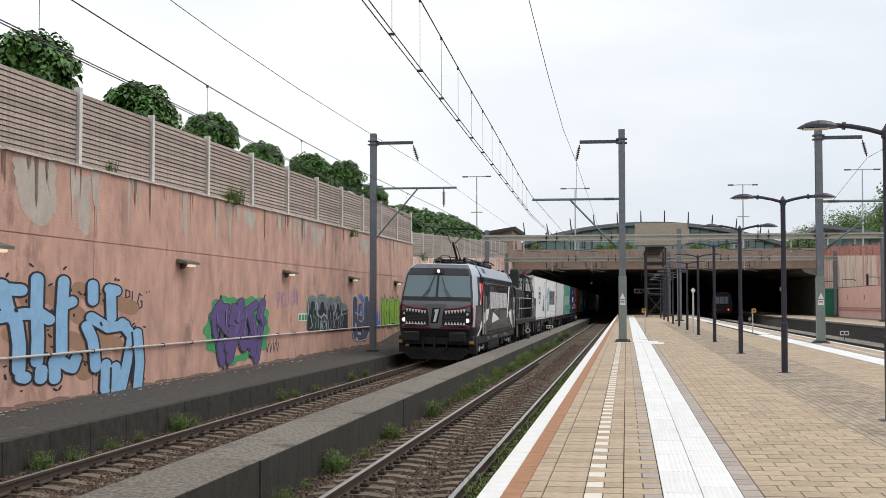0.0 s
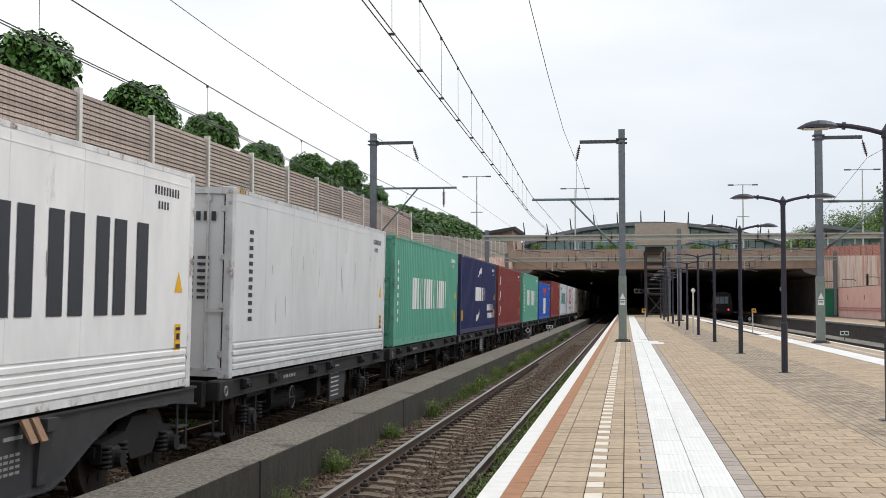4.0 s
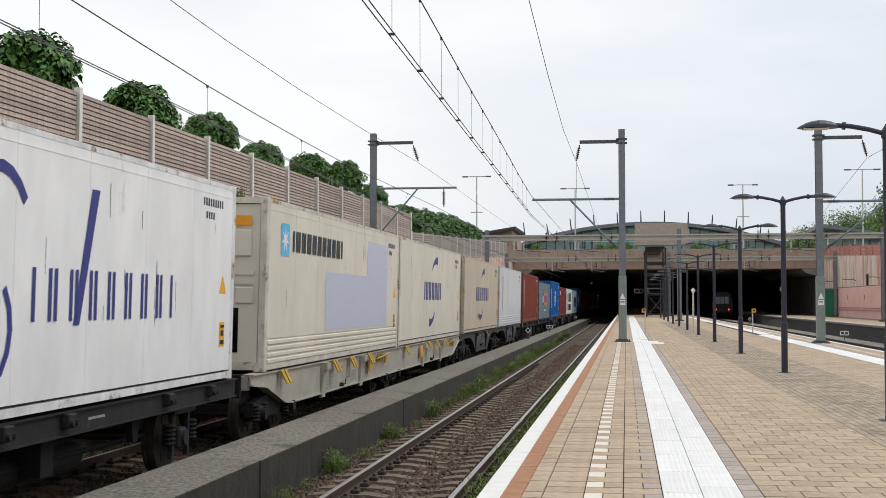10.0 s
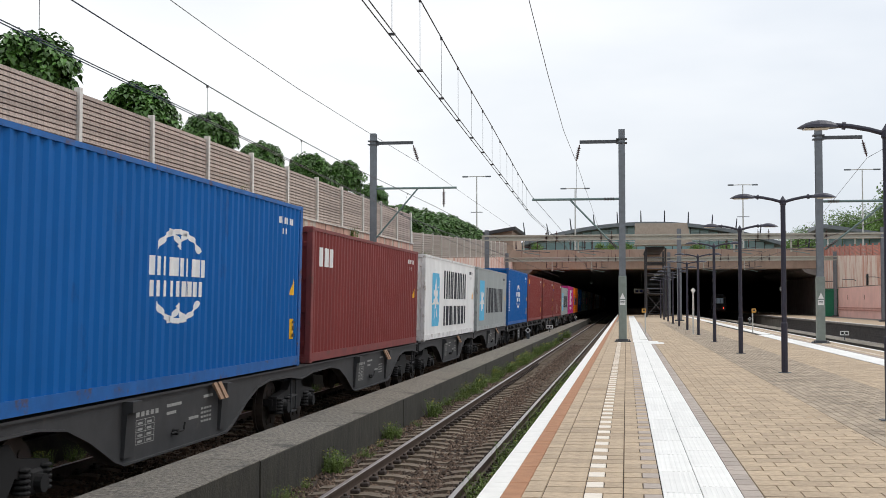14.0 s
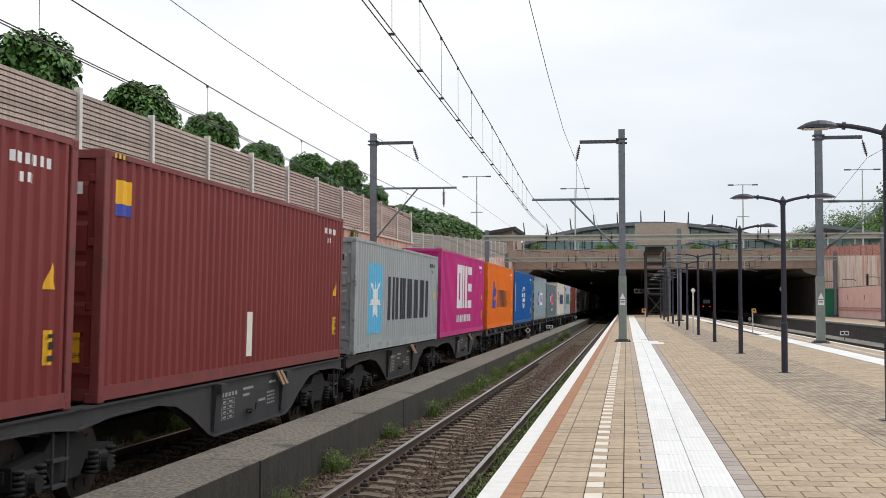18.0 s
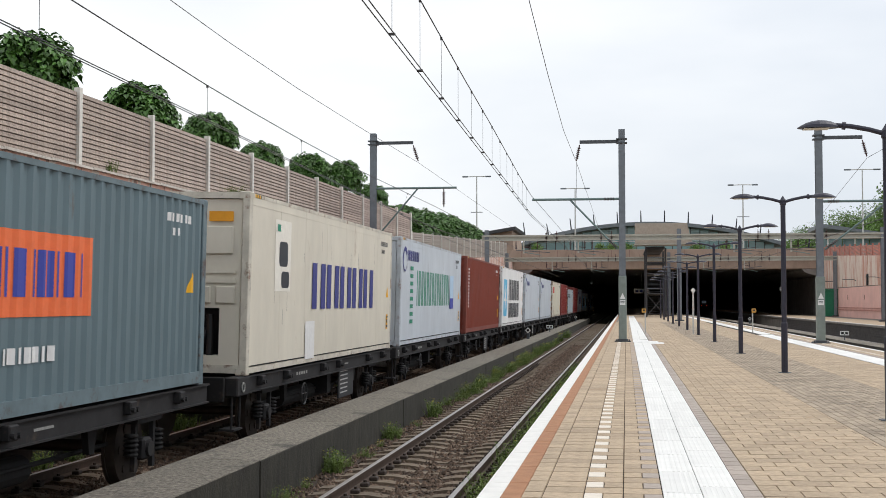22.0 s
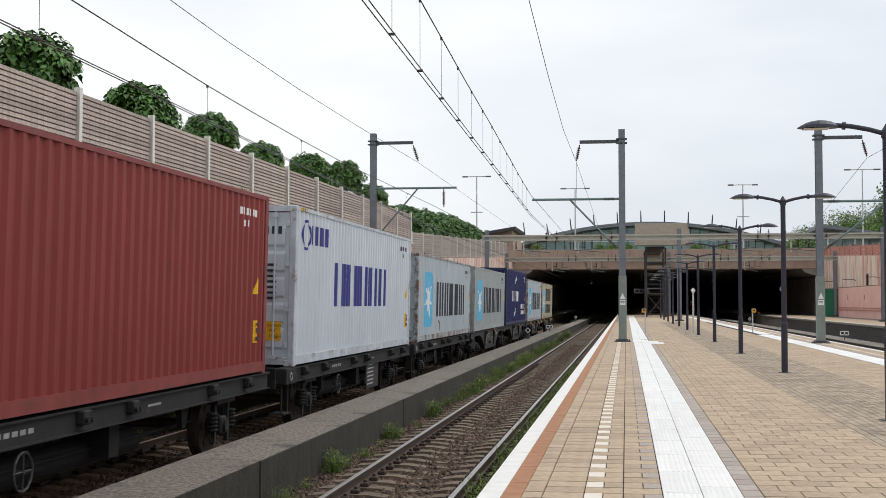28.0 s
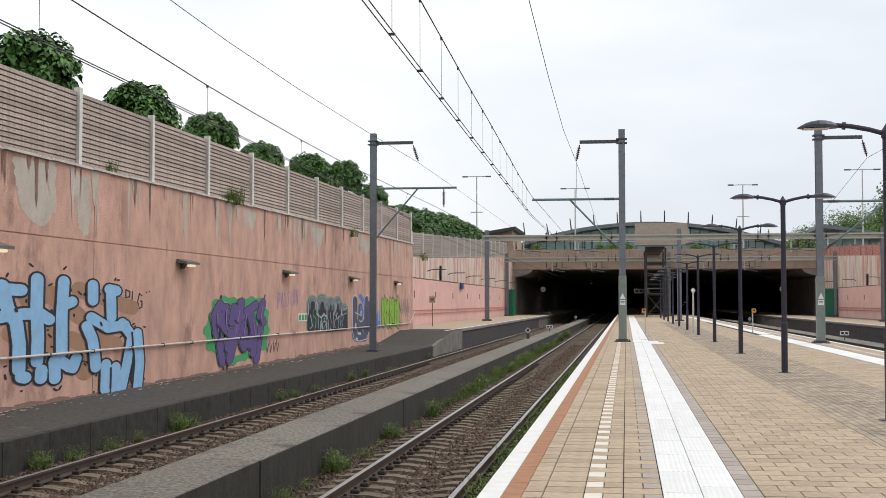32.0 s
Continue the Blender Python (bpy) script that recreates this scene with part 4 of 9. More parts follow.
VT = ("w", column(0.62, 0.9, 0.95, 2.48, 6))
BOXES = [
    ("reefer", HC, "white", "white refrigerated container with a round red and blue emblem", [("n", column(0.55, 0.8, 1.03, 2.55, 6)), ("n", globe(4.9, 6.9, 1.03, 2.28)), ("k", plate(10.0, 10.7, 0.55, 1.72, 0.2)), ("w", plate(10.15, 10.55, 1.2, 1.6, 0.15)), ("g", [rect(9.75, 9.98, 1.2, 1.4)]), ("r", [rect(8.75, 9.3, 0.6, 0.7)]), ("n", blocks(8.75, 9.3, 0.72, 0.9, 3))], "door"),
    ("reefer_ribbed", HC, "white", "white refrigerated container with a light blue star panel", star_logo(1.2, 2.8, 3.5, 10.6, False, True), "door"),
    ("reefer_ribbed", HC, "offwhite", "plain white refrigerated container with vertical marks", [("k", column(0.9, 1.1, 0.83, 2.32, 6))], "door"),
    ("dry", HC, "green", "sea-green corrugated container with white marks", [("w", blocks(2.9, 9.4, 0.97, 1.85, 13, 0.24)), ("w", column(0.5, 0.75, 0.6, 2.3, 4))], "door"),
    ("dry", HC, "navy", "navy corrugated container with white curved emblem", swoosh("w", 4.2, 7.2, 4.5, 8.0, True) + [("y", [rect(0.4, 0.72, 0.5, 0.88)])], "door"),
    ("dry", HC, "maroon", "maroon corrugated container with three white marks", [("w", [[(0.75, z), (1.0, z), (1.25, z + 0.42), (0.95, z + 0.42)] for z in (0.57, 1.27, 1.97)])], "door"),
    ("dry", HC, "green", "sea-green corrugated container with white marks", [("w", blocks(3.2, 9.9, 1.0, 1.92, 13, 0.24)), ("w", column(0.85, 1.15, 0.6, 2.25, 4))], "door"),
    ("dry", STD, "royal", "royal blue corrugated container with a red bird shape", [("r", [rect(4.4, 7.4, 1.95, 2.2), rect(5.2, 6.6, 1.8, 1.95), rect(5.6, 6.2, 1.64, 1.8)]), ("c", blocks(4.2, 7.2, 0.38, 1.5, 3, 0.36))], "door"),
    ("dry", HC, "red", "red-brown corrugated container with vertical white marks", [("w", column(0.85, 1.15, 1.3, 2.42, 4))], "door"),
    ("reefer", HC, "bluewhite", "white refrigerated container with green marks and a blue picture", shipping_word(), "machine"),
    ("reefer_ribbed", HC, "offwhite", "white refrigerated container with a large magenta emblem", [("m", emblem(4.3, 1.03, 2.6)), ("m", blocks(4.3, 8.4, 0.56, 0.76, 19))], "machine"),
    ("reefer", HC, "white", "white refrigerated container with blue script and a small red emblem", [("n", arc(2.3, 1.4, 0.7, 0.9, 0, 360, 0.05, 20, False)), ("r", plate(2.05, 2.55, 1.2, 1.75, 0.12)), ("n", arc(4.9, 1.6, 0.7, 0.85, 40, 190, 0.14, 10, False) + arc(4.6, 0.9, 0.6, 0.6, 190, 400, 0.14, 10, False) + blocks(5.6, 9.6, 0.95, 1.5, 8, 0.14)
       + [[(6.6, 0.9), (6.75, 0.9), (7.2, 2.4), (7.0, 2.4)]])], "machine"),
    ("reefer_ribbed", HC, "cream", "cream refrigerated container with a repainted lavender patch", [("p", [rect(4.2, 10.6, 0.6, 1.75), rect(8.2, 10.6, 1.75, 2.55)]), ("b", plate(0.85, 1.4, 1.95, 2.52, 0.06)), ("w", star(0.85, 1.4, 1.95, 2.52)), ("k", blocks(1.6, 5.6, 2.05, 2.42, 10))], "machine"),
    ("reefer", HC, "cream", "cream refrigerated container with dark blue curved emblem", swoosh("n", 4.4, 7.4, 4.1, 7.5), "machine"),
    ("reefer", HC, "beige", "beige refrigerated container with dark blue curved emblem", swoosh("n", 4.2, 7.4, 3.7, 8.2) + [("k", [[(4.3, 0.62), (4.45, 0.48), (4.6, 0.62), (4.45, 0.76)], [(4.8, 0.62), (4.95, 0.48), (5.1, 0.62), (4.95, 0.76)]])], "machine"),
    ("reefer_ribbed", HC, "offwhite", "white refrigerated container with dull red marks and scuffs", [("r2", column(1.35, 1.75, 0.85, 2.42, 6))], "door"),
    ("dry", HC, "brown", "brown corrugated container with vertical white marks", [VT], "door"),
    ("dry", STD, "greyblue", "grey-blue corrugated container with blue and orange panel", twin_panel("o", 3.9), "door"),
    ("dry", HC, "blue", "bright blue corrugated container with white lattice emblem", [("w", globe(4.8, 6.9, 0.85, 2.14)), ("w", column(0.5, 0.85, 0.7, 2.3, 6))], "door"),
    ("dry", STD, "maroon", "maroon corrugated container with three white marks", [("w", [rect(0.55, 0.85, 1.85, 2.22), rect(1.05, 1.35, 1.85, 2.22), rect(1.55, 1.85, 1.85, 2.22)])], "door"),
    ("dry", STD, "white", "white corrugated container with a light blue star panel", star_logo(1.4, 3.0, 4.0, 9.5, True), "door"),
    ("dry", STD, "palegrey", "light grey corrugated container with a light blue star panel", star_logo(0.9, 2.7, 3.4, 10.3), "door"),
    ("dry", HC, "blue", "bright blue corrugated container with white lattice emblem", [("w", globe(4.9, 7.0, 0.84, 2.14)), ("w", column(0.5, 0.85, 0.7, 2.3, 6))], "door"),
    ("dry", HC, "red", "red corrugated container with a small yellow emblem", [("y", [rect(0.75, 1.1, 2.3, 2.58)]), ("v", [rect(0.75, 1.1, 2.18, 2.3)])], "door"),
    ("dry", HC, "maroon", "maroon corrugated container with a small yellow emblem", [("y", [rect(0.75, 1.1, 2.3, 2.58)])], "door"),
    ("dry", HC, "maroon", "maroon corrugated container with a small yellow emblem", [("y", [rect(0.4, 0.8, 2.3, 2.58)]), ("v", [rect(0.4, 0.8, 2.16, 2.3)]), ("c", [rect(5.6, 5.9, 0.3, 1.0)])], "door"),
    ("dry", STD, "palegrey", "light grey corrugated container with a light blue star panel", star_logo(1.5, 3.1, 3.8, 10.3), "door"),
    ("dry", HC, "magenta", "magenta corrugated container with a large white emblem", [("w", emblem(4.0, 0.95, 2.5)), ("w", blocks(3.9, 8.1, 0.46, 0.72, 19))], "door"),
    ("dry", HC, "orange", "orange corrugated container with dark blue emblem", [("v", [[(1.9, 0.9), (2.5, 0.9), (2.9, 2.1), (2.3, 2.1)], [(2.5, 1.35), (3.5, 1.5), (3.5, 1.9), (2.7, 1.7)], [(2.4, 0.9), (3.3, 0.9), (3.4, 1.3), (2.6, 1.25)]]), ("k", blocks(4.3, 10.5, 0.95, 1.75, 11, 0.24))], "door"),
    ("dry", HC, "blue", "bright blue corrugated container with white lattice emblem", [("w", globe(4.9, 7.1, 0.83, 2.11)), ("w", column(0.35, 0.7, 0.7, 2.25, 6))], "door"),
    ("dry", HC, "rustgrey", "rust-streaked grey corrugated container with a blue and white panel", twin_panel("c", 3.8), "door"),
    ("dry", STD, "steelgrey", "blue-grey corrugated container with blue and orange panel", twin_panel("o", 4.0), "door"),
    ("reefer", HC, "cream", "cream refrigerated container with blue marks and a black and white sticker", sticker_patch(1.5, 2.5, 1.34, 2.56) + [("n", blocks(4.0, 9.9, 1.03, 1.9, 5)), ("w", [rect(3.6, 4.3, 0.1, 0.8)])], "machine"),
    ("reefer", HC, "bluewhite", "white refrigerated container with green marks and a blue picture", shipping_word(), "machine"),
    ("dry", HC, "brown", "brown corrugated container with vertical white marks", [VT], "door"),
    ("reefer", HC, "white", "worn white refrigerated container with a light blue star panel", star_logo(0.8, 2.5, 3.4, 9.4, True, True), "door"),
    ("reefer", HC, "bluewhite", "white refrigerated container with a small dark blue emblem", corner_emblem(), "door"),
    ("reefer", HC, "bluewhite", "white refrigerated container with a small dark blue emblem", corner_emblem(), "door"),
    ("dry", HC, "palecream", "pale weathered cream corrugated container with a red emblem", [("r", plate(1.3, 2.8, 1.96, 2.45, 0.1))], "door"),
    ("dry", HC, "red", "red-brown corrugated container on a flat wagon", [], "door"),
    ("dry", STD, "paleblue", "pale blue-grey corrugated container with a dark line of marks", [("k", blocks(0.6, 5.4, 1.7, 2.1, 9))], "door"),
    ("dry", HC, "red", "red-brown corrugated container with vertical white marks", [VT], "door"),
    ("dry", HC, "bluewhite", "pale grey corrugated container with rusty edges and blue marks", [("n", blocks(3.1, 8.8, 1.07, 1.96, 5)), ("n", arc(0.8, 2.4, 0.3, 0.26, 0, 360, 0.2, 12, False) + blocks(1.2, 2.5, 2.24, 2.6, 4))], "door"),
    ("dry", STD, "paleblue", "pale blue-grey corrugated container with a light blue star panel", star_logo(1.2, 2.75, 3.5, 10.5), "door"),
    ("dry", STD, "palegrey", "light grey corrugated container with a light blue star panel", star_logo(1.0, 2.6, 3.2, 10.4), "door"),
    ("dry", HC, "navy", "navy corrugated container with white curved emblem", swoosh("w", 3.8, 6.6, 3.5, 7.0, True), "door"),
    ("dry", STD, "paleblue", "pale blue-grey corrugated container with a light blue star panel", star_logo(1.15, 2.75, 3.35, 10.6), "door"),
    ("dry", STD, "rusty_cream", "rusty cream corrugated container with a light blue star panel", star_logo(1.2, 2.95, 3.85, 9.9, True), "door"),
]
for i, (kind, h, paint, label, logos, end) in enumerate(BOXES):
    container(i, kind, h, paint, label, logos, end)


# ---- wagons ----
W_DARK = mat("grimy_wagon_steel", lin(38, 37, 38), 0.75, 0.2, scale=4, vary=0.35, stain=lin(78, 66, 56), stain_at=0.6)
W_GREY = mat("dark_grey_wagon_paint", lin(56, 56, 57), 0.65, 0.1, scale=3, vary=0.25, stain=lin(86, 78, 70), stain_at=0.62)
W_BROWN = mat("brown_grey_wagon_paint", lin(44, 42, 39), 0.65, 0.1, scale=3, vary=0.25, stain=lin(104, 84, 66), stain_at=0.6)
W_BEIGE = mat("beige_wagon_paint", lin(176, 170, 156), 0.6, 0.05, scale=3, vary=0.2, stain=lin(120, 112, 100), stain_at=0.6)
W_BLACK = mat("black_underframe", lin(26, 25, 25), 0.8, 0.2, scale=6, vary=0.35, stain=lin(62, 52, 44), stain_at=0.6)
PRINT = mat("worn_white_print", lin(150, 150, 146), 0.8, scale=20, vary=0.3)
WHEEL_STEEL = mat("wheel_steel", lin(74, 66, 60), 0.6, 0.6, scale=8, vary=0.25)
BRASS_RUST = mat("rusty_latch", lin(150, 118, 92), 0.7, 0.2, scale=10, vary=0.3)
SPINNING = {0.46: [], 0.62: [], 0.5: []}


def wheel_mesh(r):
    s = Shape()
    for x in (-0.78, 0.78):
        i = 1 if x < 0 else -1
        s.tube((x - 0.06, 0, 0), (x + 0.06, 0, 0), r, 28)
        s.tube((x + i * 0.06, 0, 0), (x + i * 0.1, 0, 0), r + 0.028, 28)
        s.tube((x - i * 0.06, 0, 0), (x - i * 0.11, 0, 0), r * 0.3, 16)
        for k in range(6):
            a = math.pi * k / 3
            y, z = r * 0.62 * math.cos(a), r * 0.62 * math.sin(a)
            s.tube((x - i * 0.058, y, z), (x - i * 0.075, y, z), r * 0.13, 10)
    s.tube((-1.0, 0, 0), (1.0, 0, 0), 0.08, 12)
    return s.mesh("wheelset", WHEEL_STEEL)


WHEELS = {r: wheel_mesh(r) for r in SPINNING}


def wheelset(parent, r, y, z=None):
    o = part("wheelset", WHEELS[r], WHEEL_STEEL, parent)
    o.location = (0, y, r if z is None else z)
    SPINNING[r].append(o)
    return o


COIL = Shape()
for k in range(5):
    COIL.lathe([(0.075, 0), (0.095, 0.015), (0.095, 0.03), (0.075, 0.045)], (0, 0, k * 0.058), 10)
COIL_MESH = COIL.mesh("coil_spring", W_BLACK)
AXLE_GUARD = {}
for sx in (-1, 1):
    q = Shape()
    q.box(sx * 1.0 - 0.1, sx * 1.0 + 0.1, -0.14, 0.14, 0.32, 0.6, 0.03)
    q.box(sx * 1.03 - 0.03, sx * 1.03 + 0.03, -0.34, -0.26, 0.2, 0.95)
    q.box(sx * 1.03 - 0.03, sx * 1.03 + 0.03, 0.26, 0.34, 0.2, 0.95)
    q.box(sx * 1.03 - 0.09, sx * 1.03 + 0.09, -0.42, 0.42, 0.8, 0.98)
    q.tube((sx * 1.0, 0, 0.46), (sx * 1.14, 0, 0.46), 0.1, 12)
    AXLE_GUARD[sx] = q.mesh("axle_guard", W_DARK)
q = Shape()
for sx in (-1, 1):
    q.prism([(-1.25, 0.42), (-1.25, 0.66), (-0.55, 0.74), (-0.35, 0.9), (0.35, 0.9), (0.55, 0.74), (1.25, 0.66), (1.25, 0.42), (0.95, 0.4), (0.5, 0.55), (0.35, 0.38), (-0.35, 0.38), (-0.5, 0.55), (-0.95, 0.4)][::-1], sx * 1.0 - 0.07, sx * 1.0 + 0.07, "x")
    for y in (-0.9, 0.9):
        q.box(sx * 1.0 - 0.12, sx * 1.0 + 0.12, y - 0.15, y + 0.15, 0.34, 0.6, 0.03)
        q.tube((sx * 1.05, y, 0.46), (sx * 1.2, y, 0.46), 0.1, 12)
q.box(-1.0, 1.0, -0.18, 0.18, 0.5, 0.85)
q.box(-1.0, 1.0, -1.3, -1.2, 0.5, 0.62).box(-1.0, 1.0, 1.2, 1.3, 0.5, 0.62)
BOGIE_MESH = q.mesh("bogie_frame", W_BLACK)


def bogie(parent, y, r=0.46):
    b = part("bogie", BOGIE_MESH, W_BLACK, parent)
    b.location = (0, y, 0)
    for dy in (-0.9, 0.9):
        wheelset(b, r, dy)
        for sx in (-1, 1):
            for e in (-0.24, 0.24):
                o = part("coil_spring", COIL_MESH, W_BLACK, b)
                o.location = (sx * 1.06, dy + e, 0.36)
    return b


def print_bars(rows, x=1.185):
    s = Shape()
    for y0, y1, z0, z1 in rows:
        s.quad((x, y0, z0), (x, y1, z0), (x, y1, z1), (x, y0, z1))
    return s


LATCH = Shape().box(-0.05, 0.06, -0.1, 0.1, -0.16, 0.0, 0.015).tube((0.05, -0.06, -0.1), (0.1, -0.06, -0.1), 0.035, 8).tube((0.05, 0.06, -0.1), (0.1, 0.06, -0.1), 0.035, 8)
LATCH_MESH = LATCH.mesh("container_latch", W_DARK)
FLAP = Shape().prism([(0.0, 0.02), (0.13, -0.2), (0.15, -0.19), (0.03, 0.04)], -0.07, 0.07, "y")
FLAP_MESH = FLAP.mesh("locking_flap", BRASS_RUST)
FLAP_YELLOW = FLAP.mesh("locking_flap", STEP_YELLOW)


def buffers(parent, y, d):
    for sx in (-0.875, 0.875):
        part("buffer", Shape().tube((sx, y, 1.0), (sx, y + d * 0.42, 1.0), 0.09, 12).box(sx - 0.26, sx + 0.26, *sorted((y + d * 0.42, y + d * 0.47)), 0.81, 1.19, 0.015), W_BLACK, parent)
    part("coupling", Shape().box(-0.08, 0.08, min(y, y + d * 0.5), max(y, y + d * 0.5), 0.93, 1.05).tube((0, y + d * 0.42, 1.0), (0, y + d * 0.42, 0.55), 0.05), W_BLACK, parent)


def flat_wagon(u, board, label="grimy two-axle container wagon with coil springs"):
    """A low two-axle skeleton wagon for one forty-foot box."""
    w = tagged(empty("container_wagon"), label, "wagon", "wagons")
    for sx in (-1, 1):
        pts = [(1.08, 0.88), (1.2, 0.88), (1.2, 0.9), (1.16, 0.9), (1.16, 1.13), (1.2, 1.13), (1.2, 1.155), (1.0, 1.155), (1.0, 1.13), (1.08, 1.13)]
        part("side_sill", Shape().prism([(sx * x, z) for x, z in (pts if sx > 0 else pts[::-1])], -0.35, 12.55, "y"), W_DARK, w)
    for y in (-0.35, 2.9, 6.0, 9.1, 12.4):
        part("cross_member", Shape().box(-1.08, 1.08, y, y + 0.15, 0.85, 1.12), W_DARK, w)
    part("centre_sill", Shape().box(-0.2, 0.2, -0.35, 12.55, 0.8, 1.1), W_DARK, w)
    for y in (1.7, 10.5):
        wheelset(w, 0.46, y)
        for sx in (-1, 1):
            g = part("axle_guard", AXLE_GUARD[sx], W_DARK, w)
            g.location = (0, y, 0)
            for e in (-0.42, 0.42):
                o = part("coil_spring", COIL_MESH, W_BLACK, w)
                o.location = (sx * 1.04, y + e, 0.4)
    for y in (0.9, 2.5, 5.2, 6.6, 9.6, 11.3):
        o = part("container_latch", LATCH_MESH, W_DARK, w)
        o.location = (1.2, y, 1.13)
    part("brake_rod", Shape().tube((0.75, 2.2, 0.55), (0.75, 10.0, 0.55), 0.03).tube((0.6, 4.0, 0.5), (0.6, 8.0, 0.5), 0.16, 12).box(0.4, 1.0, 6.4, 6.7, 0.45, 0.9), W_BLACK, w)
    part("step", Shape().tube((1.1, -0.3, 0.9), (1.1, -0.3, 0.35), 0.02).tube((1.1, 0.1, 0.9), (1.1, 0.1, 0.35), 0.02).box(0.9, 1.15, -0.32, 0.12, 0.33, 0.36), W_DARK, w)
    for k in range(5):
        part("print_bar", print_bars([(3.3 + 0.17 * k, 3.42 + 0.17 * k, 0.99, 1.045)], 1.163), PRINT, w)
    part("print_bar", print_bars([(7.2, 7.65, 1.0, 1.03)], 1.163), PRINT, w)
    # head piece with a tie-down ring, hand brake wheel and hangers
    part("head_plate", Shape().box(1.0, 1.21, -0.37, 0.3, 0.86, 1.16, 0.02), W_DARK, w)
    o = part("tie_ring", Shape().path([(0.07 * math.cos(a * 0.785), 0.07 * math.sin(a * 0.785), 0) for a in range(9)], 0.014, 6), PRINT, w)
    o.matrix_basis = pose(1.225, -0.12, 1.0, 0, 90, 0)
    o = part("brake_wheel", Shape().path([(0.2 * math.cos(a * 0.524), 0.2 * math.sin(a * 0.524), 0) for a in range(13)], 0.016, 6).tube((-0.2, 0, 0), (0.2, 0, 0), 0.012, 6).tube((0, -0.2, 0), (0, 0.2, 0), 0.012, 6).tube((0, 0, -0.12), (0, 0, 0.02), 0.025, 8), W_GREY, w, "grey hand brake wheel")
    o.matrix_basis = pose(1.16, 3.9, 0.62, 0, 90, 0)
    for y in (3.1, 8.9):
        part("hanger", Shape().prism([(y, 0.9), (y + 0.3, 0.9), (y + 0.22, 0.55), (y + 0.08, 0.55)][::-1], 0.9, 0.98, "x"), W_BLACK, w)
    if board:
        p = part("data_board", Shape().box(1.1, 1.14, 6.9, 8.3, 0.3, 0.95, 0.01), W_GREY, w, "grey data board")
        part("print_panel", print_bars([(7.0, 7.7, 0.4 + 0.09 * k, 0.43 + 0.09 * k) for k in range(6)], 1.143), GALV, p)
    buffers(w, -0.35, -1)
    MOVING.append((w, u, RAIL_Z))


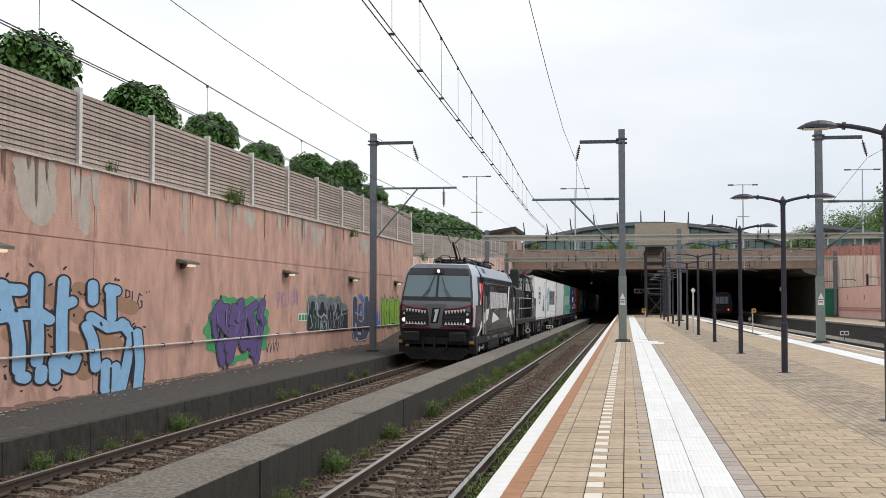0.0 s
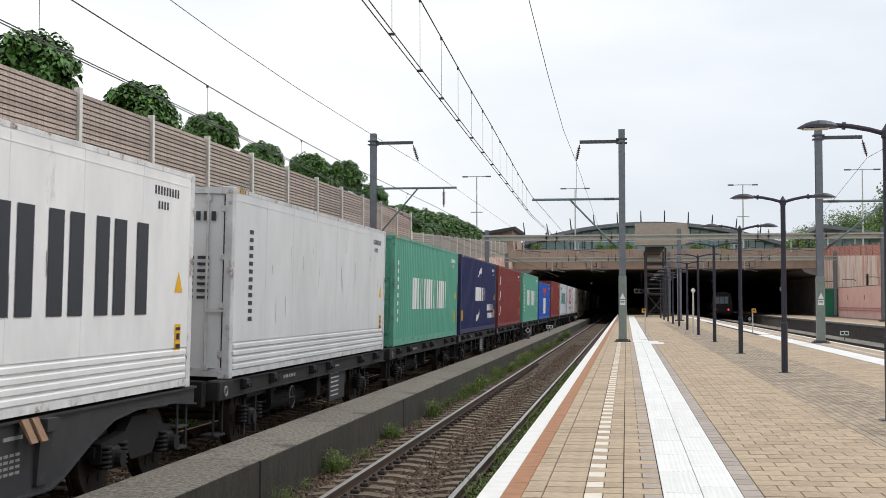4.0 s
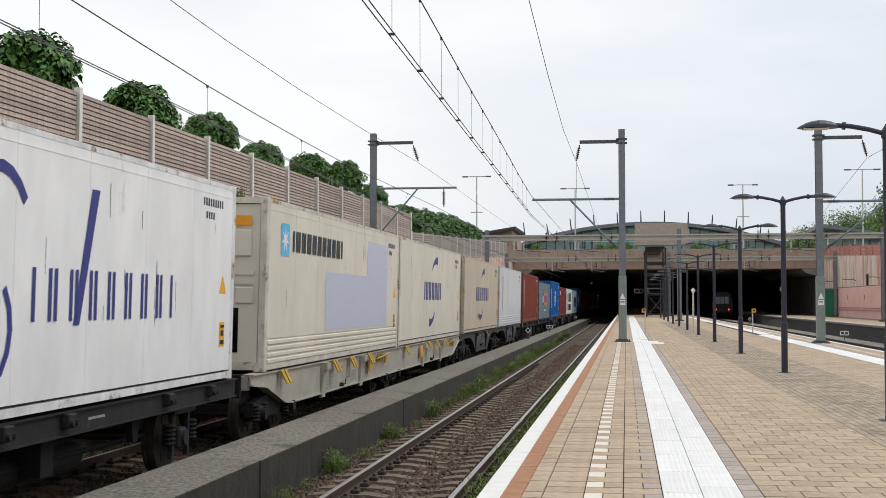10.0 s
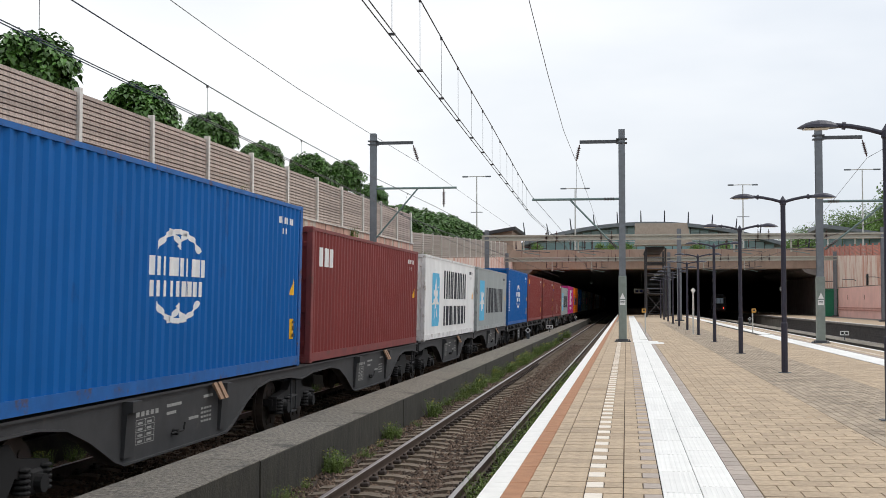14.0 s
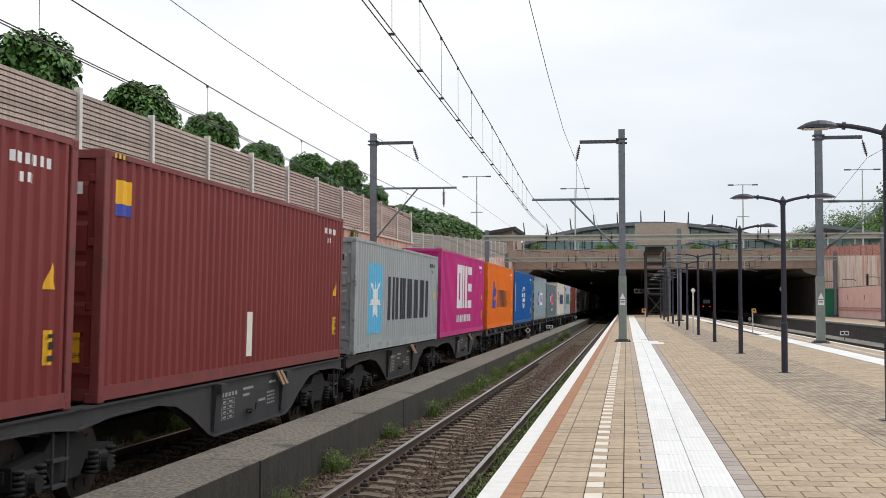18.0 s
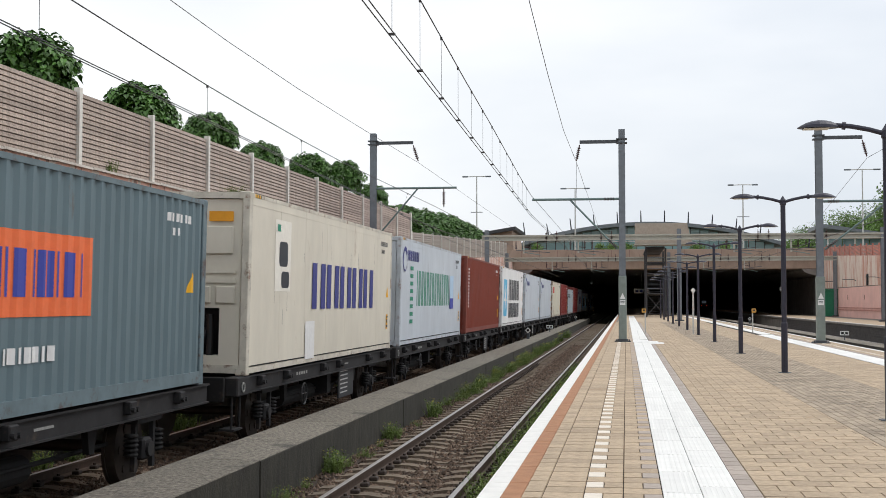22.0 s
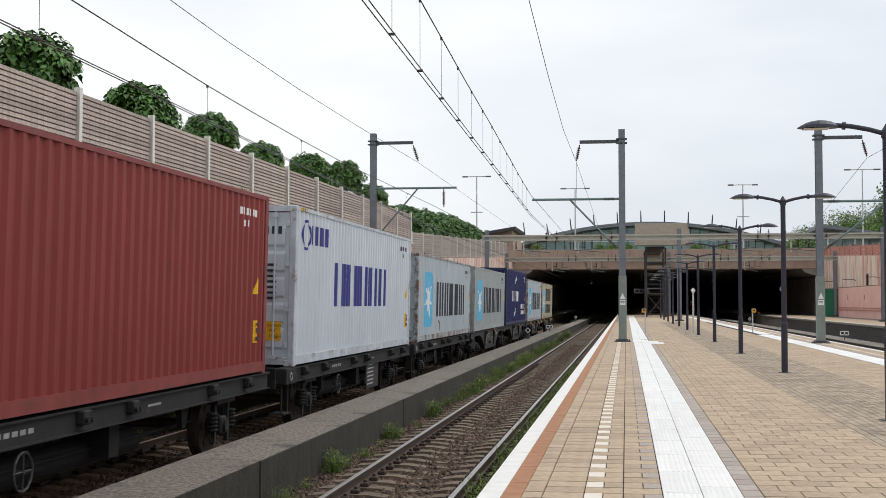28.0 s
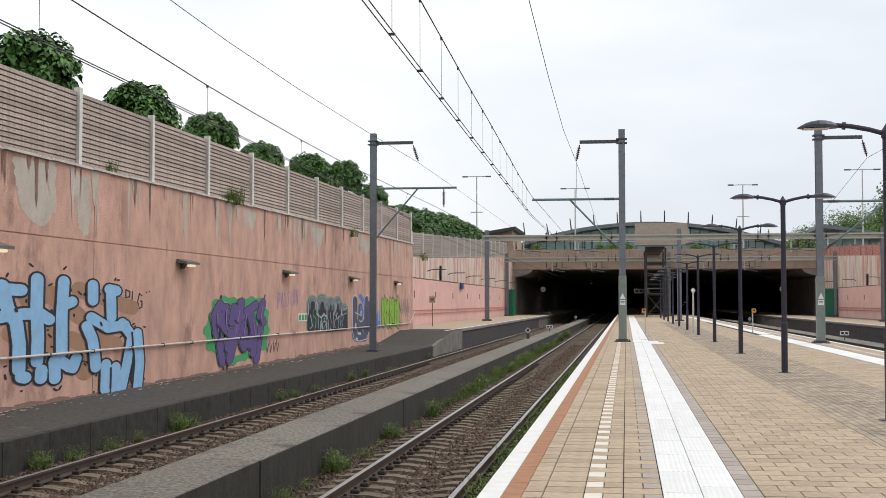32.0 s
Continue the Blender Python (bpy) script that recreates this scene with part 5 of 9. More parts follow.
def belly_wagon(ua, ub, material, flap, label):
    """Two deep-sided halves on three bogies, for two boxes."""
    w = tagged(empty("articulated_wagon"), label, "wagon", "wagons")
    d = ub - ua
    side = [(-0.5, 1.15), (-0.5, 0.9), (0.4, 0.98), (1.9, 1.0), (2.6, 0.93), (3.2, 0.74), (3.9, 0.44), (4.2, 0.36), (8.1, 0.36), (8.4, 0.44), (9.1, 0.74), (9.7, 0.93), (10.4, 1.0), (11.7, 0.98), (12.55, 0.9), (12.55, 1.15)]
    for off in (0.0, d):
        if material is W_BEIGE and off == 0.0:
            side = [(-0.5, 1.15), (-0.5, 0.97), (0.3, 0.9), (1.5, 0.56), (2.0, 0.52), (12.9, 0.52), (12.9, 1.15)]
        elif material is W_BEIGE:
            side = [(-0.35, 1.15), (-0.35, 0.52), (10.4, 0.52), (10.9, 0.56), (12.0, 0.86), (12.55, 0.97), (12.55, 1.15)]
        s = Shape()
        for sx in (-1, 1):
            a, b = sorted((sx * 1.16, sx * 1.12))
            s.prism([(y + off, z) for y, z in side], a, b, "x")
            a, b = sorted((sx * 1.2, sx * 1.02))
            s.box(a, b, off - 0.5, off + 12.55, 1.13, 1.158)
            for p, q in zip(side[1:], side[2:-1]):
                s.prism([(p[0] + off, p[1]), (q[0] + off, q[1]), (q[0] + off, q[1] + 0.025), (p[0] + off, p[1] + 0.025)], a, b, "x")
        for y in (-0.5, 3.0, 6.1, 9.2, 12.4):
            s.box(-1.1, 1.1, off + y, off + y + 0.15, 0.9, 1.12)
        half = part("side_frame", s, material, w)
        for y in (4.3, 7.9):
            part("rib", Shape().prism([(1.155, 0.45), (1.2, 0.45), (1.23, 0.98), (1.3, 1.0), (1.3, 1.13), (1.155, 1.13)], off + y - 0.14, off + y + 0.14, "y"), material, half)
        for y in (7.4, 7.62) if flap is FLAP_MESH else (2.6, 3.05, 8.95, 11.8) if material is W_BROWN else (1.1, 1.32, 5.0, 5.22, 6.6, 6.82, 8.5, 8.72):
            o = part("locking_flap", flap, BRASS_RUST, w)
            o.location = (1.2, off + y, 1.12)
        rows = [(4.6 + 0.16 * k, 4.71 + 0.16 * k, 0.9, 0.96) for k in range(5)] + [(5.65, 6.2, 0.94, 0.98), (5.65, 6.0, 0.84, 0.88), (6.5, 6.9, 0.7, 0.74), (7.1, 7.5, 0.96, 1.0)]
        rows += [(4.6, 5.2, 0.56 + 0.075 * k, 0.568 + 0.075 * k) for k in range(5)] + [(4.6 + 0.3 * k, 4.615 + 0.3 * k, 0.56, 0.865) for k in range(3)]
        rows += [(4.66 + 0.3 * (k % 2), 4.82 + 0.3 * (k % 2), 0.58 + 0.075 * (k // 2), 0.61 + 0.075 * (k // 2)) for k in range(8)] + [(7.0 + 0.12 * (k % 4), 7.09 + 0.12 * (k % 4), 0.62 + 0.06 * (k // 4), 0.65 + 0.06 * (k // 4)) for k in range(16)]
        tagged(part("lettering_panel", print_bars([(off + a, off + b, c0, c1) for a, b, c0, c1 in rows], 1.164), PRINT, w), kind="stuff")
        part("valve", Shape().tube((1.16, off + 5.9, 0.6), (1.24, off + 5.9, 0.6), 0.04, 8).path([(1.22, off + 5.7, 0.6), (1.22, off + 6.15, 0.6), (1.22, off + 6.2, 0.7)], 0.014), W_BLACK, w)
        part("end_step", Shape().tube((1.14, off + 11.95, 0.95), (1.14, off + 11.95, 0.35), 0.018).tube((1.14, off + 12.3, 0.95), (1.14, off + 12.3, 0.35), 0.018).box(1.0, 1.16, off + 11.93, off + 12.32, 0.34, 0.37).box(1.0, 1.16, off + 11.93, off + 12.32, 0.62, 0.65), W_GREY, w)
        if flap is not FLAP_MESH and (off or material is not W_BROWN):
            if material is not W_BROWN:
                o = part("brake_wheel", Shape().lathe([(0.17, -0.015), (0.2, 0.0), (0.17, 0.015)], (0, 0, 0), 18).box(-0.17, 0.17, -0.015, 0.015, -0.01, 0.01).box(-0.015, 0.015, -0.17, 0.17, -0.01, 0.01), YELLOW, w)
                o.matrix_basis = pose(1.24, off + (3.75 if off else 8.7), 0.9, 0, 90, 0)
            lever = part("shunting_lever", Shape().tube((1.24, off + 9.35, 0.98), (1.26, off + 10.98, 1.06), 0.022, 8), STEP_YELLOW, w, "yellow lever with black bands")
            for k in range(7):
                part("band", Shape().tube((1.24, off + 9.42 + 0.17 * k, 0.983 + 0.0083 * k), (1.24, off + 9.49 + 0.17 * k, 0.987 + 0.0083 * k), 0.025, 8), BLACK, lever)
            plaque = part("hazard_plate", Shape().prism([(off + 9.62, 0.9), (off + 10.4, 0.9), (off + 10.44, 1.08), (off + 9.8, 1.08)], 1.2, 1.21, "x"), STEP_YELLOW, w, "yellow and black striped plate")
            for k in range(4):
                part("hazard_stripe", Shape().prism([(off + 9.7 + 0.17 * k, 0.902), (off + 9.77 + 0.17 * k, 0.902), (off + 9.9 + 0.17 * k, 1.078), (off + 9.83 + 0.17 * k, 1.078)], 1.211, 1.214, "x"), BLACK, plaque)
            part("lever_bracket", Shape().box(1.2, 1.24, off + 10.55, off + 10.72, 0.84, 1.06, 0.01), STEP_YELLOW, w)
    for y in (1.2, d - 0.45, d + 10.9):
        bogie(w, y)
    buffers(w, -0.5, -1)
    buffers(w, d + 12.55, 1)
    MOVING.append((w, ua, RAIL_Z))


BELLY = {1: (W_GREY, FLAP_MESH), 13: (W_BEIGE, FLAP_YELLOW), 15: (W_GREY, FLAP_MESH), 19: (W_GREY, FLAP_MESH), 21: (W_GREY, FLAP_MESH), 25: (W_GREY, FLAP_MESH), 27: (W_BROWN, FLAP_MESH), 45: (W_BROWN, FLAP_MESH), 47: (W_BROWN, FLAP_YELLOW)}
k = 1
while k <= len(FRONTS):
    if k in BELLY:
        m, f = BELLY[k]
        belly_wagon(FRONTS[k - 1], FRONTS[k], m, f, ("beige" if m is W_BEIGE else "brownish grey" if m is W_BROWN else "dark grey") + " articulated container wagon with deep side frames")
        k += 2
    else:
        flat_wagon(FRONTS[k - 1], k % 2 == 1)
        k += 1


# ---- electric locomotive ----
L_DARK = mat("charcoal_loco_paint", lin(31, 32, 39), 0.26, 0.0, scale=3, vary=0.1, spec=0.5)
L_GREY = mat("silver_grey_loco_paint", lin(178, 188, 200), 0.35, 0.0, scale=3, vary=0.08)
# the cab's silver toned down, because the sloping roof edge catches more sky
L_ROOF = mat("darkened_silver_roof_paint", lin(148, 156, 168), 0.4, 0.0, scale=3, vary=0.12)
L_MID = mat("mid_grey_loco_paint", lin(66, 68, 75), 0.28, 0.0, scale=3, vary=0.08, spec=0.45)
L_FRONT = mat("grey_mask_paint", lin(110, 113, 119), 0.35, 0.0, scale=3, vary=0.08)
L_RED = mat("dark_red_loco_paint", lin(140, 30, 44), 0.4, scale=5, vary=0.1)
L_BLACK = mat("black_loco_paint", lin(21, 21, 24), 0.5, scale=5, vary=0.2, stain=lin(54, 48, 44), stain_at=0.66)
# pale base colour holds the sky reflected in the cab windows
CAB_GLASS = glass("sky_tinted_cab_glass", lin(104, 126, 132), 0.06)
LOCO_U = 46.72


def nose_section(z):
    """How far back the front lies, and the half width, at a height."""
    pts = [(1.05, 0.72, 1.44), (1.32, 0.64, 1.48), (1.8, 0.62, 1.5), (2.3, 0.7, 1.5), (2.5, 0.82, 1.49), (3.37, 1.2, 1.38), (3.62, 1.42, 1.28), (3.78, 1.9, 1.14), (3.82, 2.4, 1.0)]
    for (z0, y0, w0), (z1, y1, w1) in zip(pts, pts[1:]):
        if z <= z1:
            t = (z - z0) / (z1 - z0)
            return y0 + (y1 - y0) * t, w0 + (w1 - w0) * t
    return pts[-1][1], pts[-1][2]


def loco_cab(flip):
    """The shaped front; slots: dark body, silver pillar, glass, red band, grey mask, black."""
    s = Shape()
    zs = [1.05, 1.32, 1.4, 1.8, 2.12, 2.22, 2.36, 2.52, 2.9, 3.33, 3.4, 3.62, 3.78, 3.82]
    f = lambda y: 18.98 - y if flip else y

    def strip(z):
        y, w = nose_section(z)
        g = w - 0.2
        return [(-w, f(3.0), z), (-w, f(y + 0.75), z), (-(w - 0.04), f(y + 0.4), z), (-(w - 0.13), f(y + 0.16), z), (-g, f(y + 0.03), z), (-0.5, f(y - 0.03), z), (0, f(y - 0.04), z),
                (0.5, f(y - 0.03), z), (g, f(y + 0.03), z), (w - 0.13, f(y + 0.16), z), (w - 0.04, f(y + 0.4), z), (w, f(y + 0.75), z), (w, f(3.0), z)]
    for a, b in zip(zs, zs[1:]):
        p, q = strip(a), strip(b)
        for i in range(12):
            front, pillar = 4 <= i <= 7, i in (1, 2, 3, 8, 9, 10)
            s.slot = 0
            if a < 1.3:
                s.slot = 5
            elif a < 2.2:
                s.slot = 4 if front else 5 if i in (3, 8) else 1 if i in (2, 9) else 0
                if a < 1.38 and pillar:
                    s.slot = 5
            elif a < 2.5:
                s.slot = 5 if front or i in (3, 8) else 1 if pillar else 0
                if a < 2.3 and front:
                    s.slot = 4
            elif a < 3.32:
                s.slot = 2 if front else 5 if i in (3, 8) else 1 if pillar else 0
            elif front or i in (3, 8):
                s.slot = 0 if a < 3.7 else 1
            else:
                s.slot = 1
            quad = (p[i], p[i + 1], q[i + 1], q[i])
            s.quad(*(quad[::-1] if flip else quad))
    return s


loco = tagged(empty("electric_locomotive"), "charcoal and silver electric locomotive with painted shark teeth", "locomotive")
s = Shape().prism([(-1.5, 1.0), (1.5, 1.0), (1.5, 3.1), (1.42, 3.4), (1.2, 3.72), (0.9, 3.82), (-0.9, 3.82), (-1.2, 3.72), (-1.42, 3.4), (-1.5, 3.1)], 3.0, 15.98, "y")
part("body", s, L_DARK, loco)
for flip in (False, True):
    part("cab", loco_cab(flip), (L_DARK, L_GREY, CAB_GLASS, L_RED, L_FRONT, L_BLACK), loco)
for sx in (-1, 1):
    pts = [(sx * x, z) for x, z in ((1.47, 3.35), (1.235, 3.75), (0.92, 3.85), (0.9, 3.82), (1.2, 3.72), (1.44, 3.33))]
    for a, b in ((3.0, 6.2), (6.22, 12.0), (12.02, 15.98)):
        part("roof_panel", Shape().prism(pts[::sx], a, b, "y"), L_ROOF, loco, "silver grey roof edge")
for y in (4.2, 15.2):
    part("roof_vent", Shape().prism([(1.36, 3.5), (1.24, 3.7), (1.26, 3.72), (1.38, 3.52)], y, y + 0.9, "y"), L_BLACK, loco)
part("gutter_louvre", Shape().prism([(1.5, 3.16), (1.53, 3.16), (1.49, 3.33), (1.44, 3.33)], 3.2, 15.9, "y"), L_BLACK, loco)
for k in range(42):
    part("louvre_bar", Shape().prism([(1.52, 3.17), (1.545, 3.18), (1.51, 3.31), (1.49, 3.31)], 3.3 + 0.3 * k, 3.36 + 0.3 * k, "y"), L_DARK, loco)


def loco_decal(polys, ink, name="livery_and_sheen_shape", x=1.503, lift=0.0):
    for poly in polys:
        area = sum(p[0] * q[1] - q[0] * p[1] for p, q in zip(poly, poly[1:] + poly[:1]))
        part(name, Shape().quad(*[(min(x, nose_section(z)[1] + 0.004) + lift if y < 3 or y > 15.98 else x + lift, y, z) for y, z in (poly if area > 0 else poly[::-1])]), ink, loco)


# livery: white splinters over charcoal, grey facets and chevrons
loco_decal([[(1.75, 0.98), (2.1, 0.98), (3.1, 1.42), (2.6, 1.55)], [(2.6, 1.55), (3.1, 1.42), (5.0, 1.66), (5.4, 2.08), (4.2, 2.06)], [(6.5, 1.46), (9.77, 1.61), (6.96, 1.94)], [(14.0, 1.86), (15.6, 2.05), (15.9, 1.2)],
            [(16.3, 1.7), (16.6, 1.8), (17.3, 0.98), (16.9, 0.98)], [(16.6, 1.9), (17.2, 2.0), (17.35, 1.1), (17.0, 1.2)]], INK["w"], lift=0.004)
# the first, low facet paints the platform's grey reflection on the glossy side
loco_decal([[(5.0, 1.2), (14.0, 1.2), (13.2, 1.72), (9.8, 1.6), (6.5, 1.42)], [(5.6, 3.02), (7.4, 3.02), (6.2, 2.0), (5.5, 2.05)], [(7.9, 2.98), (9.4, 2.0), (7.6, 1.98)], [(10.2, 2.02), (13.4, 2.0), (12.4, 1.62), (10.0, 1.66)]], L_MID, lift=0.0015)
loco_decal([[(2.3, 2.25), (2.6, 2.3), (3.0, 3.05), (2.75, 3.12)], [(16.75, 2.35), (17.0, 2.4), (17.15, 3.0), (16.95, 3.05)]], INK["r"], lift=0.003)
loco_decal([[(2.05, 2.2), (2.3, 2.3), (2.72, 3.05), (2.5, 3.1)], [(16.5, 2.9), (16.7, 2.9), (16.9, 2.5), (16.75, 2.4)], [(17.1, 2.3), (17.25, 2.3), (17.3, 2.75), (17.2, 2.7)]], INK["w"], lift=0.005)
loco_decal([rect(3.0, 15.98, 1.06, 1.14)], L_BLACK, lift=0.002)
loco_decal(blocks(5.55, 13.1, 2.08, 2.77, 12, 0.31), INK["w"], "letter_bar", lift=0.006)
loco_decal([[(13.1, 1.63), (13.66, 1.63), (14.4, 3.1), (13.84, 3.1)]], INK["w"], "letter_bar", lift=0.006)
for k, ink in ((0, L_MID), (1, L_BLACK)):
    loco_decal([[(4.3 + 0.22 * k, 2.04), (4.42 + 0.22 * k, 2.04), (5.1 + 0.22 * k, 2.5), (4.95 + 0.22 * k, 2.5)], [(4.95 + 0.22 * k, 2.5), (5.1 + 0.22 * k, 2.5), (4.42 + 0.22 * k, 3.1), (4.3 + 0.22 * k, 3.1)],
                [(15.5 + 0.3 * k, 1.7), (15.25 + 0.3 * k, 1.7), (14.1 + 0.4 * k, 2.52), (14.35 + 0.4 * k, 2.52)], [(14.1 + 0.4 * k, 2.52), (14.35 + 0.4 * k, 2.52), (15.7 + 0.3 * k, 3.12), (15.45 + 0.3 * k, 3.12)]], ink, lift=0.003 + 0.001 * k)
for y in (2.95, 16.0):
    d = part("cab_door", Shape().box(1.5, 1.515, y, y + 0.62, 1.02, 2.95, 0.004), L_DARK, loco)
    part("window", Shape().box(1.512, 1.522, y + 0.1, y + 0.5, 2.15, 2.85, 0.003), CAB_GLASS, d)
    for dy in (-0.1, 0.72):
        part("grab_rail", Shape().tube((1.56, y + dy, 1.1), (1.56, y + dy, 2.6), 0.018), GALV, d)
s = Shape()
for sx in (-1, 1):
    for k in range(7):
        x = sx * (0.4 + k * 0.115)
        up = 0.012 * k
        s.quad((x - 0.055, 0.555, 2.0 + up), (x, 0.555, 1.85 + up), (x + 0.055, 0.555, 2.0 + up))
        s.quad((x - 0.055, 0.555, 1.47), (x + 0.055, 0.555, 1.47), (x, 0.555, 1.6))
part("painted_teeth", s, INK["w"], loco, "white painted shark teeth")
for sx in (-1, 1):
    a, b = sorted((sx * 0.26, sx * 1.16))
    part("painted_mouth", Shape().box(a, b, 0.57, 0.66, 1.42, 2.1), L_BLACK, loco)
    part("painted_lip", Shape().path([(sx * 0.3, 0.57, 2.06), (sx * 0.8, 0.575, 2.09), (sx * 1.14, 0.6, 2.16), (sx * 1.33, 0.72, 2.25), (sx * 1.38, 0.78, 2.1), (sx * 1.385, 0.78, 1.7), (sx * 1.36, 0.78, 1.42), (sx * 1.2, 0.64, 1.37), (sx * 0.2, 0.575, 1.37)], 0.028, 6), L_RED, loco, "red painted outline of the mouth")
    for k in range(4):
        part("mouth_bar", Shape().box(a + 0.06, b - 0.04, 0.562, 0.572, 1.63 + 0.055 * k, 1.645 + 0.055 * k), L_MID, loco)
part("nose_panel", Shape().prism([(-0.36, 2.24), (0.36, 2.24), (0.15, 1.34), (-0.15, 1.34)], 0.545, 0.66, "y"), L_FRONT, loco)
part("nose_plate", Shape().prism([(-0.18, 1.52), (0.1, 1.52), (0.2, 2.1), (-0.12, 2.1)], 0.537, 0.545, "y"), L_BLACK, loco)
part("nose_mark", Shape().prism([(-0.08, 1.58), (0.02, 1.58), (0.13, 2.05), (-0.02, 2.05), (-0.06, 1.96), (0.0, 1.96)], 0.53, 0.536, "y"), INK["w"], loco, "white numeral on the nose")
for sx in (-1, 1):
    part("headlight_housing", Shape().box(sx * 1.2 - 0.12, sx * 1.2 + 0.12, 0.62, 0.95, 1.48, 1.99, 0.03), L_BLACK, loco)
    part("headlight", Shape().tube((sx * 1.2, 0.6, 1.64), (sx * 1.2, 0.63, 1.64), 0.062, 16), LIGHT_WHITE, loco, "lit headlight")
    part("upper_lamp", Shape().tube((sx * 1.2, 0.6, 1.88), (sx * 1.2, 0.63, 1.88), 0.055, 12), GALV, loco)
    part("lamp_rim", Shape().tube((sx * 1.2, 0.61, 1.64), (sx * 1.2, 0.64, 1.64), 0.095, 16), GALV, loco)
    part("wiper", Shape().path([(sx * 0.55, 0.74, 2.5), (sx * 0.3, 0.9, 2.85), (sx * 0.14, 1.1, 3.3)], 0.014).path([(sx * 0.45, 0.74, 2.5), (sx * 0.25, 0.9, 2.82)], 0.012), BLACK, loco)
part("top_lamp_panel", Shape().box(-0.2, 0.2, 1.14, 1.4, 3.4, 3.62, 0.01), L_MID, loco)
part("top_lamp", Shape().tube((0, 1.12, 3.5), (0, 1.16, 3.5), 0.055, 16), LIGHT_WHITE, loco, "lit top lamp")
part("window_pillar", Shape().prism([(0.76, 2.5), (1.15, 3.38), (1.19, 3.37), (0.8, 2.49)], -0.04, 0.04, "x"), L_BLACK, loco)
for y in (0.78, 17.6):
    part("buffer_beam", Shape().box(-1.42, 1.42, y, y + 0.6, 0.72, 1.04, 0.02), L_BLACK, loco)
    part("snow_plough", Shape().prism([(-0.95, 0.16), (0.95, 0.16), (1.25, 0.42), (1.15, 0.62), (-1.15, 0.62), (-1.25, 0.42)], y + 0.02, y + 0.3, "y"), W_DARK, loco)
    for sx in (-1, 1):
        part("step", Shape().box(sx * 1.36 - 0.08, sx * 1.36 + 0.08, y - 0.02, y + 0.02, 0.76, 0.88), STEP_YELLOW, loco, "worn yellow step")
        part("step_hanger", Shape().box(sx * 1.33 - 0.12, sx * 1.33 + 0.12, y + 0.27, y + 0.3, 0.4, 0.74), L_BLACK, loco)
for y, d in ((0.72, -1), (18.26, 1)):
    for sx in (-0.875, 0.875):
        part("buffer", Shape().box(sx - 0.22, sx + 0.22, min(y, y + d * 0.3), max(y, y + d * 0.3), 0.86, 1.2, 0.02).box(sx - 0.32, sx + 0.32, min(y + d * 0.3, y + d * 0.45), max(y + d * 0.3, y + d * 0.45), 0.84, 1.2, 0.03), L_BLACK, loco)
    part("coupling", Shape().tube((0, y, 1.0), (0, y + d * 0.35, 1.0), 0.06).tube((0, y + d * 0.3, 1.0), (0, y + d * 0.3, 0.5), 0.05).path([(0.45, y, 0.9), (0.45, y + d * 0.2, 0.55), (0.35, y + d * 0.1, 0.45)], 0.035).path([(-0.45, y, 0.9), (-0.45, y + d * 0.2, 0.55), (-0.35, y + d * 0.1, 0.45)], 0.035), W_DARK, loco)
part("sole_bar", Shape().box(-1.46, 1.46, 1.3, 17.68, 0.72, 1.045, 0.02), L_BLACK, loco)
tagged(part("lettering_panel", print_bars([(5.2 + 0.16 * k, 5.3 + 0.16 * k, 0.84, 0.93) for k in range(7)] + [(7.4 + 0.15 * k, 7.5 + 0.15 * k, 0.84, 0.93) for k in range(14)] + [(10.6 + 0.7 * k, 10.72 + 0.7 * k, 0.8, 0.92) for k in range(6)] + [(15.6 + 0.2 * k, 15.7 + 0.2 * k, 0.96 - 0.1 * (k % 2), 1.0) for k in range(5)], 1.463), PRINT, loco), kind="stuff")
part("yellow_mark", Shape().box(1.46, 1.466, 12.4, 13.4, 0.86, 0.92), STEP_YELLOW, loco)
for y in (4.9, 6.7, 9.9, 11.6, 14.6):
    part("jacking_point", Shape().tube((1.45, y, 0.86), (1.475, y, 0.86), 0.055, 10), W_DARK, loco)
for y in (3.2, 13.6):
    part("air_pipe", Shape().path([(1.34, y, 0.62), (1.38, y + 0.6, 0.5), (1.36, y + 1.4, 0.52), (1.3, y + 2.0, 0.62)], 0.035, 6), PRINT, loco)
part("axle_cable", Shape().path([(1.36, 2.6, 0.6), (1.4, 3.0, 0.4), (1.36, 3.4, 0.6)], 0.025, 6).path([(1.36, 15.2, 0.6), (1.4, 15.6, 0.4), (1.36, 16.0, 0.6)], 0.025, 6), GALV, loco)
for y in (4.2, 14.8):
    b = part("loco_bogie", Shape().box(-1.25, 1.25, y - 2.1, y + 2.1, 0.55, 0.78, 0.03).box(1.1, 1.3, y - 2.0, y - 1.0, 0.35, 0.7, 0.04).box(1.1, 1.3, y + 1.0, y + 2.0, 0.35, 0.7, 0.04).box(1.05, 1.3, y - 0.5, y + 0.5, 0.4, 0.85, 0.05).tube((1.2, y - 0.7, 0.5), (1.2, y + 0.7, 0.5), 0.06), W_BLACK, loco)
    for dy in (-1.5, 1.5):
        wheelset(b, 0.62, y + dy)
        for e in (-0.38, 0.38):
            part("axle_spring", Shape().tube((1.18, y + dy + e, 0.5), (1.18, y + dy + e, 0.8), 0.1, 10), W_DARK, b)
part("transformer_tank", Shape().box(-1.3, 1.3, 7.2, 11.8, 0.28, 0.74, 0.06), L_BLACK, loco)
for y in (2.0, 16.4):
    part("sand_box", Shape().box(1.15, 1.4, y, y + 0.5, 0.3, 0.72, 0.03), L_BLACK, loco)
